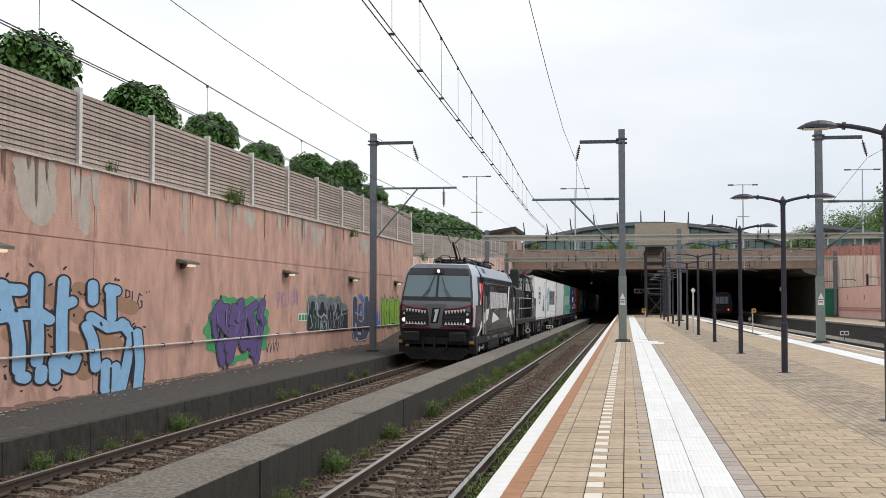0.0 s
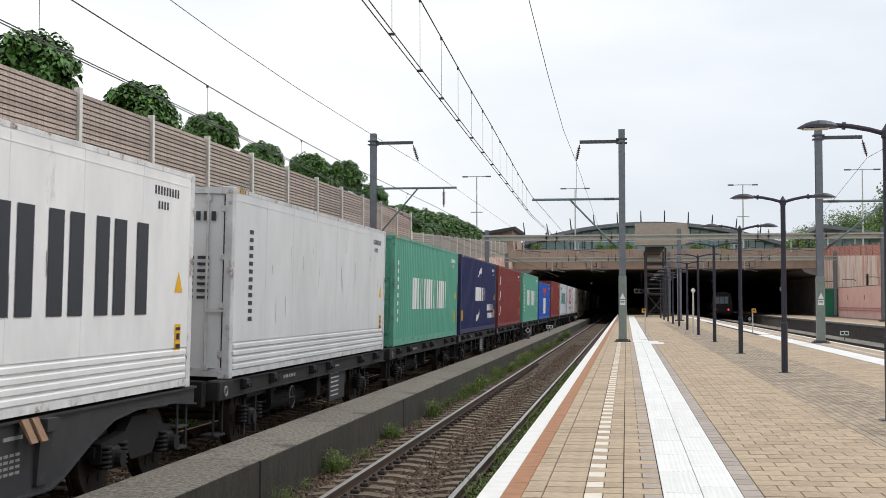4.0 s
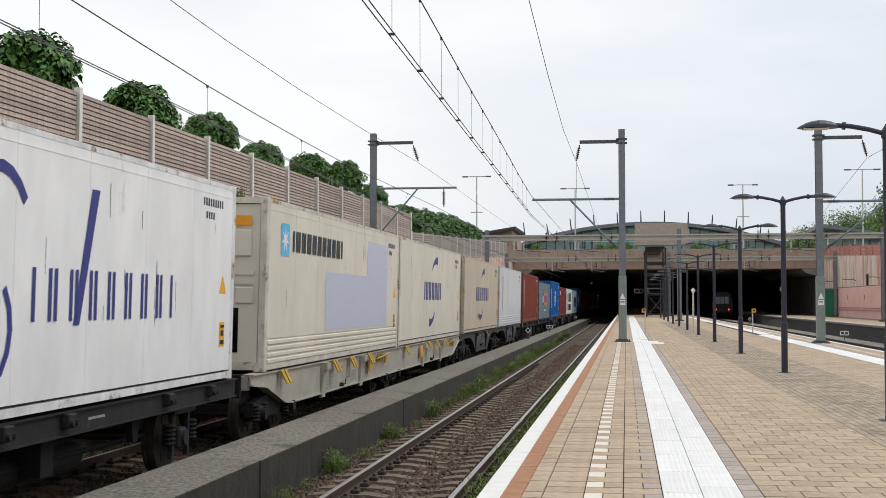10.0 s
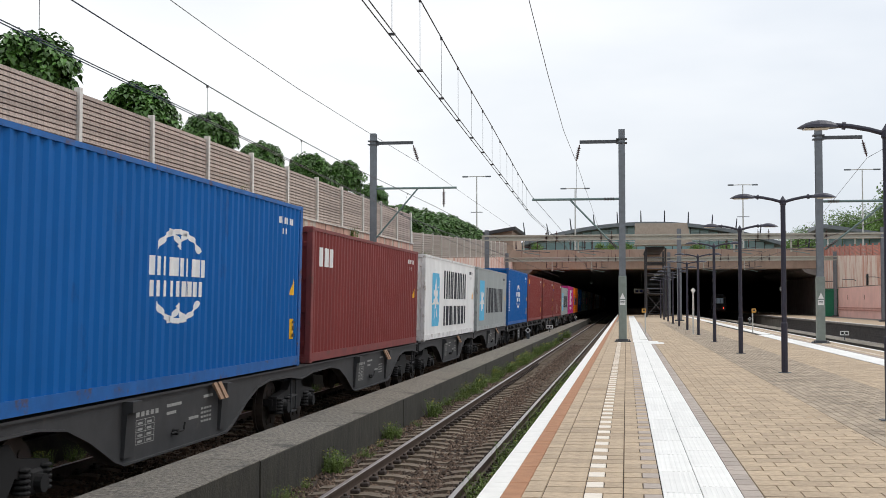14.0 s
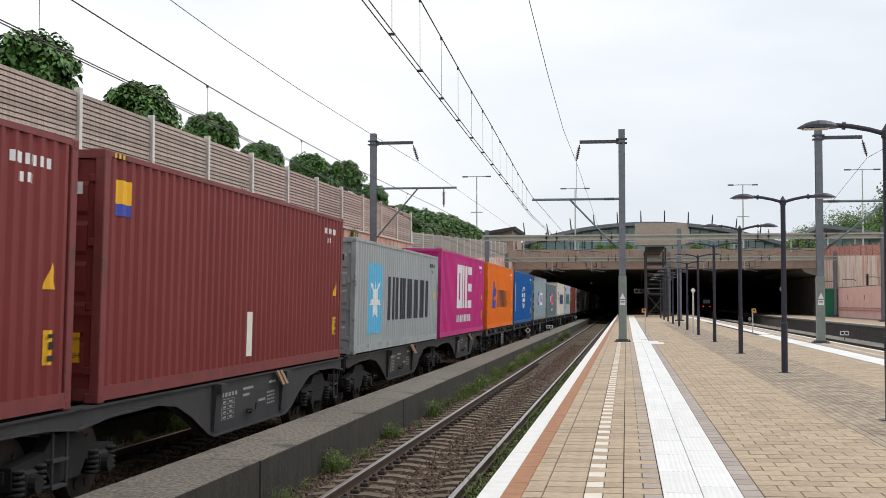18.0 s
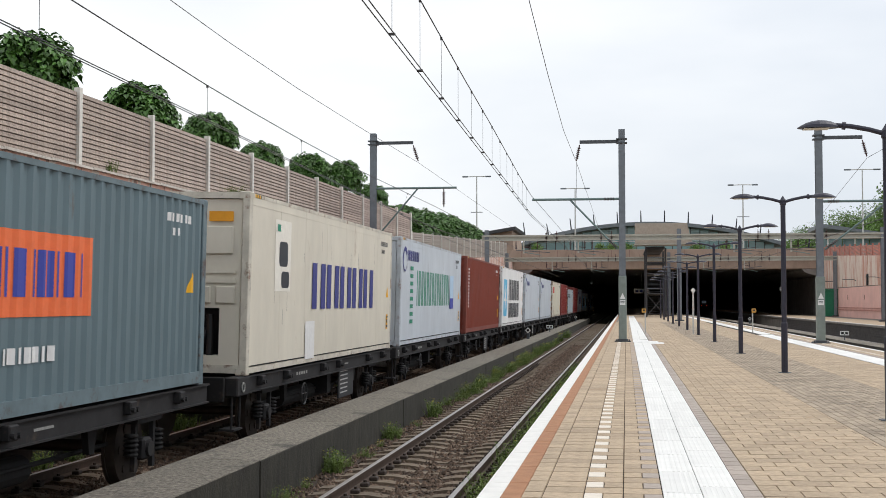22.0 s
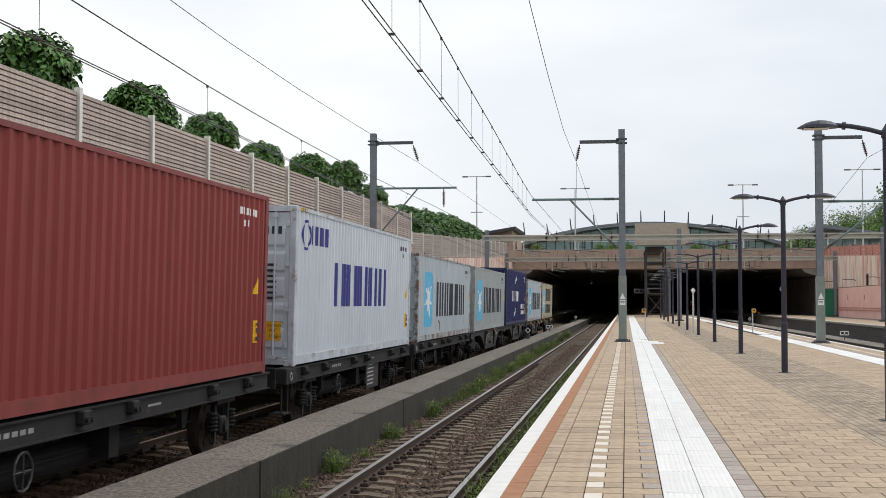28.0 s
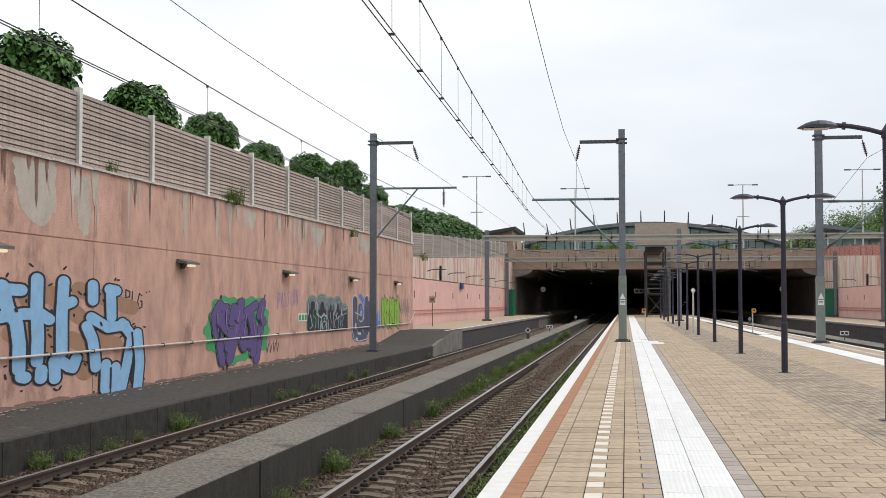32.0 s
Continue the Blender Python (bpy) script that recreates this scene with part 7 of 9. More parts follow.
def globe_tree(x, y, ground, top, half, i):
    t = tagged(empty("globe_tree", pose(x, y, ground)), "round-headed tree with large green leaves behind the fence", "tree", "trees behind the fence")
    c = part("crown", CROWNS[i % 4] if y < 70 else HEDGE_CROWNS[i % 2], LEAF, t)
    sc = half
    hidden = top_a(y) + 1.55 if y < 68 else max(4.3, top_b(y)) + 1.5
    tall = min(1.15, max(1.0, (top - hidden) / (1.4 * sc)))
    c.matrix_basis = pose(0, 0, top - ground - 0.72 * sc * tall, 0, 0, 130 * i) @ Matrix.Diagonal((sc, sc, sc * tall, 1))
    s = Shape().tube((0, 0, 0), (0, 0, top - ground - 1.2 * sc), 0.1, 8, 0.07)
    for k in range(5):
        a = k * 1.26 + i
        s.tube((0, 0, top - ground - 1.3 * sc), (0.5 * math.cos(a), 0.5 * math.sin(a), top - ground - 0.7 * sc), 0.05, 6, 0.025)
    part("trunk", s, BARK, t)


for i, (y, top, half) in enumerate([(27.1, 7.62, 1.12), (33.5, 7.5, 1.1), (39.65, 7.62, 0.9), (45.7, 7.46, 0.82), (53.0, 7.88, 1.0), (59.9, 8.3, 0.9), (66.6, 7.8, 0.86), (81.5, 7.85, 1.7), (86.6, 8.2, 1.9), (92.0, 8.35, 1.9), (98.6, 8.5, 1.9),
                                    (105.0, 9.0, 1.95), (111.0, 9.1, 1.95), (117.0, 9.15, 1.95), (122.6, 9.15, 1.9), (127.5, 8.9, 1.7)]):
    x = -13.5 if y < 70 else -15.7
    globe_tree(x, y, 4.2 if y < 68 else 4.2 + (y - 68) * 0.0268, top, half, i)

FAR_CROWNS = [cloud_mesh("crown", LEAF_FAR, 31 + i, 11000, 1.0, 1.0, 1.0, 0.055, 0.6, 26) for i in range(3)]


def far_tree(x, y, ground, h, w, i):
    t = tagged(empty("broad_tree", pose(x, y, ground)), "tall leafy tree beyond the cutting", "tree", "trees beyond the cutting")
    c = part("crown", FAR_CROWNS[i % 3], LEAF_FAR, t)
    c.matrix_basis = pose(0, 0, h * 0.6, 0, 0, 50 * i) @ Matrix.Diagonal((w, w, h * 0.48, 1))
    s = Shape().tube((0, 0, 0), (0, 0, h * 0.5), 0.3, 8, 0.18)
    for k in range(4):
        a = k * 1.6 + i
        s.tube((0, 0, h * 0.35), (w * 0.4 * math.cos(a), w * 0.4 * math.sin(a), h * 0.65), 0.12, 6, 0.05)
    part("trunk", s, BARK, t)


for i, (x, y, h, w) in enumerate([(41.5, 190, 14, 6.2), (39.5, 230, 12, 5.0), (41.5, 300, 13.5, 4.7), (46.5, 245, 13.5, 5.0), (41.5, 335, 13, 3.6), (54, 250, 15, 6), (60, 220, 16, 7), (53, 320, 15, 6), (66, 290, 16, 7), (-4, 320, 6, 8), (12, 340, 6, 8)]):
    far_tree(x, y, 6.0, h, w, i)


# ---- catenary masts ----
def insulator(s, a, b, n=6, r=0.075):
    a, b = Vector(a), Vector(b)
    s.tube(a, b, 0.025, 6)
    for k in range(n):
        p = a.lerp(b, 0.2 + 0.6 * k / (n - 1))
        q = a.lerp(b, 0.2 + 0.6 * k / (n - 1) + 0.06)
        s.tube(p, q, r, 10, r * 0.5)
    return s


def h_post(x, y, z0, z1, w=0.24, d=0.24):
    """A rolled H section standing upright."""
    a, b, t, u = w / 2, d / 2, 0.02, 0.012
    pts = [(-a, -b), (a, -b), (a, -b + t), (u, -b + t), (u, b - t), (a, b - t), (a, b), (-a, b), (-a, b - t), (-u, b - t), (-u, -b + t), (-a, -b + t)]
    return Shape().prism([(x + p, y + q) for p, q in pts], z0, z1, "z")


def catenary_mast(x, y, z0, z1, side, upper, main, stay, sleeve, label, drop=None):
    m = tagged(empty("catenary_mast"), label, "mast", "catenary masts")
    part("post", h_post(x, y, z0, z1), MAST, m)
    part("base_plate", Shape().box(x - 0.3, x + 0.3, y - 0.26, y + 0.26, z0, z0 + 0.03).box(x - 0.2, x + 0.2, y - 0.2, y + 0.2, z0 + 0.04, z0 + 0.1), MAST_DARK, m)
    for dx in (-0.16, 0.16):
        for dy in (-0.25, 0.25):
            part("bolt", Shape().tube((x + dx * 1.5, y + dy * 0.8, z0 + 0.03), (x + dx * 1.5, y + dy * 0.8, z0 + 0.08), 0.022, 6), MAST_DARK, m)
    if sleeve:
        part("sleeve", Shape().box(x - 0.145, x + 0.145, y - 0.145, y + 0.145, z0 + 0.08, sleeve, 0.02), SLEEVE, m, "grey protective sleeve")
        part("warning_triangle", Shape().prism([(x - 0.1, 1.56), (x + 0.1, 1.56), (x, 1.78)], y - 0.151, y - 0.147, "y"), SIGN_WHITE, m)
        p = part("warning_plate", Shape().box(x - 0.1, x + 0.1, y - 0.152, y - 0.147, 1.34, 1.52), SIGN_WHITE, m)
        part("print_bar", Shape().box(x - 0.08, x + 0.08, y - 0.155, y - 0.153, 1.46, 1.48).box(x - 0.08, x + 0.08, y - 0.155, y - 0.153, 1.41, 1.43), MAST_DARK, p)
    zu, xu, xi, zi = upper
    part("top_arm", Shape().box(min(x, xu), max(x, xu), y - 0.05, y + 0.05, zu - 0.06, zu + 0.06).box(x - 0.2, x + 0.2, y - 0.16, y + 0.16, zu - 0.08, zu - 0.04).box(x - 0.2, x + 0.2, y - 0.16, y + 0.16, zu + 0.06, zu + 0.1), MAST_DARK, m)
    part("insulator", insulator(Shape(), (xu, y, zu - 0.1), (xi, y, zi + 0.06)), PORCELAIN, m, "brown ribbed insulator")
    zm, x0, x1 = main
    part("cantilever", Shape().tube((x, y, zm), (x1, y, zm), 0.045, 8), MAST_GREEN, m)
    sx, sz, bx, bz = stay
    part("stay", Shape().tube((sx, y, sz), (bx, y, bz), 0.035, 8), MAST_GREEN, m)
    if drop:
        part("insulator", insulator(Shape(), (drop[0], y, zm - 0.05), (drop[0], y, drop[1])), PORCELAIN, m, "brown ribbed insulator")
    else:
        part("insulator", insulator(Shape(), (x + side * 0.2, y, zm), (x + side * 0.75, y, zm), 7, 0.07), PORCELAIN, m, "brown ribbed insulator")
        b, t = Vector((bx, y, bz)), Vector((sx, y, sz))
        part("insulator", insulator(Shape(), b, b.lerp(t, 0.22), 6, 0.075), PORCELAIN, m, "brown ribbed insulator")
    return m


catenary_mast(-0.13, 46.8, 0.0, 7.8, -1, (7.36, -1.67, -1.79, 6.61), (5.24, -0.3, -3.43), (-2.03, 5.22, -0.3, 3.4), 2.4, "grey steel catenary mast on the island platform")
catenary_mast(6.77, 46.0, 0.0, 7.6, 1, (7.26, 8.27, 8.42, 6.51), (5.0, 7.0, 10.4), (9.1, 4.98, 6.95, 3.3), 2.34, "grey steel catenary mast on the island platform")
catenary_mast(-10.09, 50.0, -0.56, 8.26, 1, (7.87, -8.46, -8.25, 7.06), (6.03, -10, -6.69), (-8.25, 6.03, -9.95, 4.05), None, "grey steel catenary mast at the foot of the wall", (-7.21, 5.27))


# ---- wires ----
def wire(name, pts, r, label, sag=0.0):
    s = Shape()
    out = []
    for a, b in zip(pts, pts[1:]):
        n = 8 if sag else 1
        for k in range(n):
            t = k / n
            p = Vector(a).lerp(Vector(b), t)
            out.append(p - Vector((0, 0, sag * 4 * t * (1 - t))))
    out.append(Vector(pts[-1]))
    s.path(out, r, 5)
    return tagged(part(name, s, WIRE), label, "wire")


def line_through(p, q, y):
    t = (y - p[1]) / (q[1] - p[1])
    return tuple(p[i] + t * (q[i] - p[i]) for i in range(3))


def at_y(pts, y):
    for p, q in zip(pts, pts[1:]):
        if y <= q[1]:
            return line_through(p, q, y)
    return pts[-1]


def catenary(contact, carrier, y_end, hangers, label):
    """Twin contact wires, a carrier and its droppers, along places on each."""
    c = [line_through(contact[0], contact[1], 2)] + contact + [(contact[-1][0], y_end, contact[-1][2])]
    m = [line_through(carrier[0], carrier[1], 2)] + carrier + [(carrier[-1][0], y_end, carrier[-1][2] - 0.1)]
    for dx in (-0.035, 0.035):
        wire("contact_wire", [(x + dx, y, z) for x, y, z in c], 0.008, label)
    wire("carrier_wire", m, 0.010, "copper carrier wire above the track")
    s = Shape()
    for y in hangers:
        a, b = at_y(c, y), at_y(m, y)
        s.tube(a, b, 0.004, 4).box(a[0] - 0.04, a[0] + 0.04, y - 0.015, y + 0.015, a[2] - 0.01, a[2] + 0.02).box(b[0] - 0.015, b[0] + 0.015, y - 0.02, y + 0.02, b[2] - 0.04, b[2] + 0.01)
    tagged(part("dropper_wires", s, WIRE), "thin dropper wires between carrier and contact wires", "wire", kind="stuff")


catenary([(-2.73, 13.3, 4.63), (-3.47, 46.8, 4.66)], [(-2.82, 17.25, 5.64), (-2.95, 23.12, 5.57), (-3.08, 29.09, 5.54), (-3.32, 39.93, 5.42), (-3.47, 46.8, 5.4)], 150, np.arange(14.8, 46, 2.42), "twin copper contact wires above the track")
catenary([(-7.08, 13.5, 4.64), (-7.9, 46.0, 4.55)], [(-7.13, 15.44, 5.36), (-7.28, 21.29, 5.24), (-7.35, 24.38, 5.21), (-7.46, 28.53, 5.2), (-7.57, 32.88, 5.22), (-7.68, 37.41, 5.28), (-7.6, 50.0, 5.3)], 150, (14.5, 21.3, 28.5, 36, 44), "twin copper contact wires above the track")
catenary([(9.2, 13.3, 4.6), (9.6, 46.0, 4.6)], [(9.2, 17, 5.5), (9.5, 46.0, 5.0)], 150, np.arange(20, 46, 4), "twin copper contact wires above the track")
wire("feeder_wire", [line_through((-1.71, 22.66, 6.9), (-1.74, 28.8, 6.63), 2), (-1.71, 22.66, 6.9), (-1.74, 28.8, 6.63), (-1.77, 36.6, 6.42), (-1.79, 46.8, 6.61), (-1.9, 100, 6.7)], 0.008, "thin feeder wire between masts")
wire("feeder_wire", [line_through((-8.42, 22.53, 7.1), (-8.25, 50.0, 7.06), 2), (-8.44, 22.53, 7.1), (-8.44, 25.9, 7.03), (-8.44, 31.9, 7.0), (-8.44, 36.7, 7.03), (-8.44, 41.2, 7.07), (-8.25, 50.0, 7.06), (-8.2, 100, 6.9)], 0.008, "thin feeder wire between masts")
wire("feeder_wire", [(9.6, 2, 6.9), (8.42, 46.0, 6.51), (11.4, 77.4, 6.5), (13.8, 110, 6.5)], 0.008, "thin feeder wire between masts")
wire("earth_wire", [(-10.0, 50, 5.6), (-10.6, 100, 5.2), (-10.9, 148, 4.4)], 0.012, "dark cable sagging towards the tunnel", 0.3)
wire("hanger_wire", [(-1.79, 46.8, 6.61), (-1.8, 46.8, 5.26)], 0.006, "thin hanging wire at the mast")


# ---- platform lamps ----
def platform_lamp(x, y):
    p = tagged(empty("platform_lamp", pose(x, y, 0)), "dark blue platform lamp with two curved arms", "lamp", "platform lamps")
    part("post", Shape().lathe([(0.064, 0.0), (0.064, 1.0), (0.052, 1.02), (0.05, 3.4), (0.065, 3.42), (0.065, 3.5), (0.0, 3.6)], n=12), LAMP_BLUE, p)
    part("base_plate", Shape().box(-0.12, 0.12, -0.12, 0.12, 0.0, 0.012), MAST_DARK, p)
    for d in (-1, 1):
        part("arm", Shape().path([(0, 0, 3.46), (d * 0.2, 0, 3.52), (d * 0.42, 0, 3.565), (d * 0.6, 0, 3.58)], 0.03, 8).tube((d * 0.48, 0, 3.57), (d * 0.52, 0, 3.575), 0.05, 10), LAMP_BLUE, p)
        s = Shape()
        prof = [(0.56, 0.03, 0.03), (0.6, 0.075, 0.06), (0.65, 0.105, 0.08), (0.72, 0.13, 0.096), (0.8, 0.14, 0.1), (0.88, 0.135, 0.088), (0.95, 0.115, 0.066), (1.01, 0.08, 0.036), (1.05, 0.03, 0.01)]
        for (xa, wa, ha), (xb, wb, hb) in zip(prof, prof[1:]):
            ra, rb = ([(d * x, -w * math.cos(math.pi * k / 8), 3.548 + h * math.sin(math.pi * k / 8)) for k in range(9)] for x, w, h in ((xa, wa, ha), (xb, wb, hb)))
            for k in range(8):
                s.quad(ra[k], rb[k], rb[k + 1], ra[k + 1])
            s.quad(ra[0], ra[8], rb[8], rb[0])
        sh = part("shade", s, LAMP_BLUE, p)
        a, b = sorted((d * 0.68, d * 0.98))
        part("diffuser", Shape().box(a, b, -0.09, 0.09, 3.535, 3.543), LAMP_LENS, sh, "pale lamp glass")
    return p


lamp = platform_lamp(3.14, 15.88)
for y in (26.4, 36.3, 46.9, 57.3, 67.6, 77.9, 88.2, 98.5, 109, 119):
    copy_thing(lamp, pose(3.17, y, 0))


# ---- wall lamps on the retaining wall ----
def wall_lamp(y, z):
    w = tagged(empty("wall_lamp", pose(WALL_X, y, z)), "small grey wall lamp with a lit tube", "lamp", "wall lamps")
    part("bracket", Shape().box(0, 0.12, -0.42, 0.05, 0.0, 0.06).prism([(0, 0.0), (0.1, 0.0), (0.02, -0.12), (0, -0.12)], -0.3, -0.05, "y"), MAST_DARK, w)
    part("housing", Shape().prism([(0.02, 0.03), (0.3, 0.0), (0.3, 0.06), (0.02, 0.14)], -0.62, 0.4, "y"), LAMP_GREY, w)
    part("tube", Shape().box(0.08, 0.2, -0.02, 0.34, -0.055, 0.004, 0.015), LIGHT_WARM, w, "lit lamp tube")
    return w


wl_first = wall_lamp(31.9, 2.42)
for y in (42.1, 52.4, 62.8, 21.6, 11.4):
    copy_thing(wl_first, pose(WALL_X, y, 2.4))

tagged(part("wall_pipe", Shape().tube((WALL_X + 0.06, -20, 0.42), (WALL_X + 0.06, 66.6, 0.34), 0.026, 8).tube((WALL_X + 0.06, 66.6, 0.34), (WALL_X + 0.06, 68.3, 0.98), 0.026, 8), COPING), "thin pale pipe along the pink wall", "pipe")
s = Shape()
for y in np.arange(-18, 66, 2.1):
    s.box(WALL_X, WALL_X + 0.09, y - 0.02, y + 0.02, 0.33, 0.41)
tagged(part("pipe_clips", s, MAST_DARK), "small clips that hold the pipe", "clip", kind="stuff")


# ---- far lights, clocks and signs on the side walls ----
def bracket_light(x, y, z, d):
    b = tagged(empty("wall_light", pose(x, y, z)), "thin curved bracket light on the pink wall", "lamp", "bracket lights")
    part("arm", Shape().path([(0, 0, 0), (d * 0.3, 0, 0.1), (d * 0.7, 0, 0.12)], 0.03), MAST_DARK, b)
    part("shade", Shape().box(min(d * 0.5, d * 1.3), max(d * 0.5, d * 1.3), -0.12, 0.12, 0.09, 0.15, 0.02), MAST_DARK, b)


for y in (84, 94, 105, 116, 128, 140):
    bracket_light(FAR_X + 0.05, y, 3.55, 1)
    bracket_light(RIGHT_X - 0.05, y, 3.6, -1)
for x, d in ((FAR_X + 0.05, 1), (RIGHT_X - 0.05, -1)):
    for y in (90, 122):
        a, b = sorted((x, x + d * 0.1))
        tagged(part("loudspeaker", Shape().box(a, b, y - 0.3, y + 0.3, 3.05, 4.1, 0.02), BLACK), "tall black loudspeaker column on the wall", "speaker")
tagged(part("platform_sign", Shape().box(FAR_X + 0.05, FAR_X + 0.15, 101, 102.6, 2.55, 3.05, 0.01), BLUE_SIGN), "small blue sign on the pink wall", "sign")
for y in (72, 79, 88, 97, 106, 115, 124, 133):
    for x, d in ((FAR_X, 1), (RIGHT_X, -1)):
        a, b = sorted((x, x + d * 0.03))
        tagged(part("wall_slot", Shape().box(a, b, y, y + 0.16, 1.75, 2.2), STAIN_DARK), "narrow dark slot in the pink wall", "slot", "wall slots")


def green_kiosk(x0, x1, y, label):
    k = tagged(empty("kiosk", pose(0, y, 0)), label, "kiosk")
    part("body", Shape().box(x0, x1, 0, 2.2, 0, 2.75, 0.03), GREEN_DOOR, k)
    part("roof", Shape().box(x0 - 0.1, x1 + 0.1, -0.1, 2.3, 2.75, 2.9, 0.02), GREEN_DOOR, k)
    for j in range(3):
        part("panel", Shape().box(x0 + 0.06 + j * (x1 - x0) / 3, x0 - 0.04 + (j + 1) * (x1 - x0) / 3, -0.03, 0.0, 0.15, 2.5, 0.01), GREEN_DOOR, k)


green_kiosk(FAR_X + 0.05, FAR_X + 0.95, 140, "green lacquered kiosk against the platform wall")
green_kiosk(RIGHT_X - 1.35, RIGHT_X - 0.05, 139, "green lacquered kiosk against the platform wall")


# ---- small things on the platforms and kerbs ----
def ticket_post(x, y, d):
    p = tagged(empty("card_reader", pose(x, y, 0)), "yellow card reader on a thin steel post", "card reader", "card readers")
    part("post", Shape().tube((0, 0, 0), (0, 0, 1.0), 0.028, 8), GALV, p)
    part("housing", Shape().box(-0.1 + d * 0.06, 0.1 + d * 0.06, -0.07, 0.07, 0.96, 1.15, 0.02), READER, p)
    part("screen", Shape().box(-0.05 + d * 0.06, 0.05 + d * 0.06, -0.076, -0.069, 1.04, 1.11), BLACK, p)


ticket_post(0.88, 60.1, -1)
ticket_post(5.86, 60.8, 1)
p = tagged(empty("platform_sign_post", pose(3.0, 58.3, 0)), "white diamond sign on a grey post", "sign")
part("post", Shape().tube((0, 0, 0), (0, 0, 2.1), 0.04, 8), GALV, p)
part("sign", Shape().prism([(0, 1.85), (0.11, 1.98), (0, 2.11), (-0.11, 1.98)], -0.07, -0.05, "y"), SIGN_WHITE, p)


p = tagged(empty("platform_notice", pose(-11.6, 75.6, 0)), "small brownish notice plate on a thin post", "sign")
part("post", Shape().tube((0, 0, 0), (0, 0, 1.85), 0.03, 8), LAMP_GREY, p)
part("plate", Shape().box(-0.19, 0.19, -0.06, -0.035, 1.42, 1.82, 0.01), NOTICE, p)
part("print_bar", Shape().box(-0.12, 0.12, -0.066, -0.062, 1.52, 1.72), STAIN_DARK, p)


def dwarf_signal(x, y, label="white diamond marker on the low wall"):
    d = tagged(empty("track_marker", pose(x, y, -0.5)), label, "marker", "track markers")
    part("foot", Shape().box(-0.08, 0.08, -0.1, 0.1, 0.0, 0.3, 0.01), MAST_DARK, d)
    part("plate", Shape().prism([(0, 0.3), (0.16, 0.46), (0, 0.62), (-0.16, 0.46)], -0.11, -0.1, "y"), SIGN_WHITE, d)
    part("lamp", Shape().tube((0, -0.13, 0.46), (0, -0.1, 0.46), 0.075, 12), BLACK, d)


for x, y in ((-5.2, 67.6), (-5.2, 132), (11.3, 56.8), (11.3, 120)):
    dwarf_signal(x, y)
for x, y in ((-5.0, 83.6), (11.2, 68)):
    d = tagged(empty("number_board", pose(x, y, -0.5)), "small white board with plain bars on the low wall", "sign")
    part("foot", Shape().tube((0, 0, 0), (0, 0, 0.3), 0.03, 6), MAST_DARK, d)
    part("plate", Shape().box(-0.22, 0.22, -0.02, 0.0, 0.24, 0.46), SIGN_WHITE, d)
    part("print_bar", Shape().box(-0.17, -0.03, -0.026, -0.022, 0.29, 0.41), BLACK, d)
    part("print_bar", Shape().box(0.03, 0.17, -0.026, -0.022, 0.29, 0.41), BLACK, d)


# ---- gantries, bridge, stairs and station building ----
def gantry(y, z0, z1, xs, tops, label):
    g = tagged(empty("gantry"), label, "gantry")
    part("beam", Shape().prism([(y - 0.18, z0), (y + 0.18, z0), (y + 0.18, z0 + 0.1), (y + 0.02, z0 + 0.1), (y + 0.02, z1 - 0.12), (y + 0.18, z1 - 0.12), (y + 0.18, z1), (y - 0.18, z1), (y - 0.18, z1 - 0.12), (y - 0.02, z1 - 0.12), (y - 0.02, z0 + 0.1), (y - 0.18, z0 + 0.1)], xs[0] - 0.4, xs[-1] + 0.4, "x"), CREAM_STEEL, g)
    for x in xs:
        part("post", h_post(x, y, 0.0, tops, 0.34, 0.34), MAST, g)
        part("base_plate", Shape().box(x - 0.35, x + 0.35, y - 0.35, y + 0.35, 0, 0.12), MAST_DARK, g)
    for cx in TRACKS:
        for dx in (-1.5, -0.4, 0.9, 1.7):
            part("insulator", insulator(Shape(), (cx + dx, y - 0.1, z0 + (0.75 if dx > 0 else 0.0)), (cx + dx, y - 0.1, z0 - 0.1 if dx > 0 else z0 - 0.75), 6, 0.11), PORCELAIN, g, "dark ribbed insulator")
        part("feeder_clamp", Shape().tube((cx - 1.5, y - 0.1, z0 - 0.75), (cx + 1.2, y - 0.1, z0 - 0.95), 0.025).tube((cx - 0.4, y - 0.1, z0 - 0.75), (cx + 0.9, y - 0.1, z0 - 0.6), 0.025), MAST_DARK, g)
        for dx in (-0.9,):
            part("hanger", Shape().box(cx + dx - 0.06, cx + dx + 0.06, y - 0.06, y + 0.06, z0 - 1.0, z0), CREAM_STEEL, g)
        part("insulator", insulator(Shape(), (cx - 0.9, y, z0 - 0.5), (cx - 0.3, y, z0 - 0.55), 5, 0.07), PORCELAIN, g)
        part("insulator", insulator(Shape(), (cx + 0.2, y, z0), (cx + 0.2, y, z0 - 0.7), 5, 0.08), PORCELAIN, g)
        part("registration_arm", Shape().tube((cx - 0.9, y, z0 - 0.9), (cx + 0.5, y, z0 - 1.15), 0.03), MAST_GREEN, g)
    return g


gantry(100, 6.34, 6.79, (-10.95, 4.1, 19.4), 7.2, "cream steel gantry across all tracks")
gantry(139, 5.95, 6.42, (-13.0, 4.6, 22.0), 6.9, "cream steel gantry in front of the bridge")

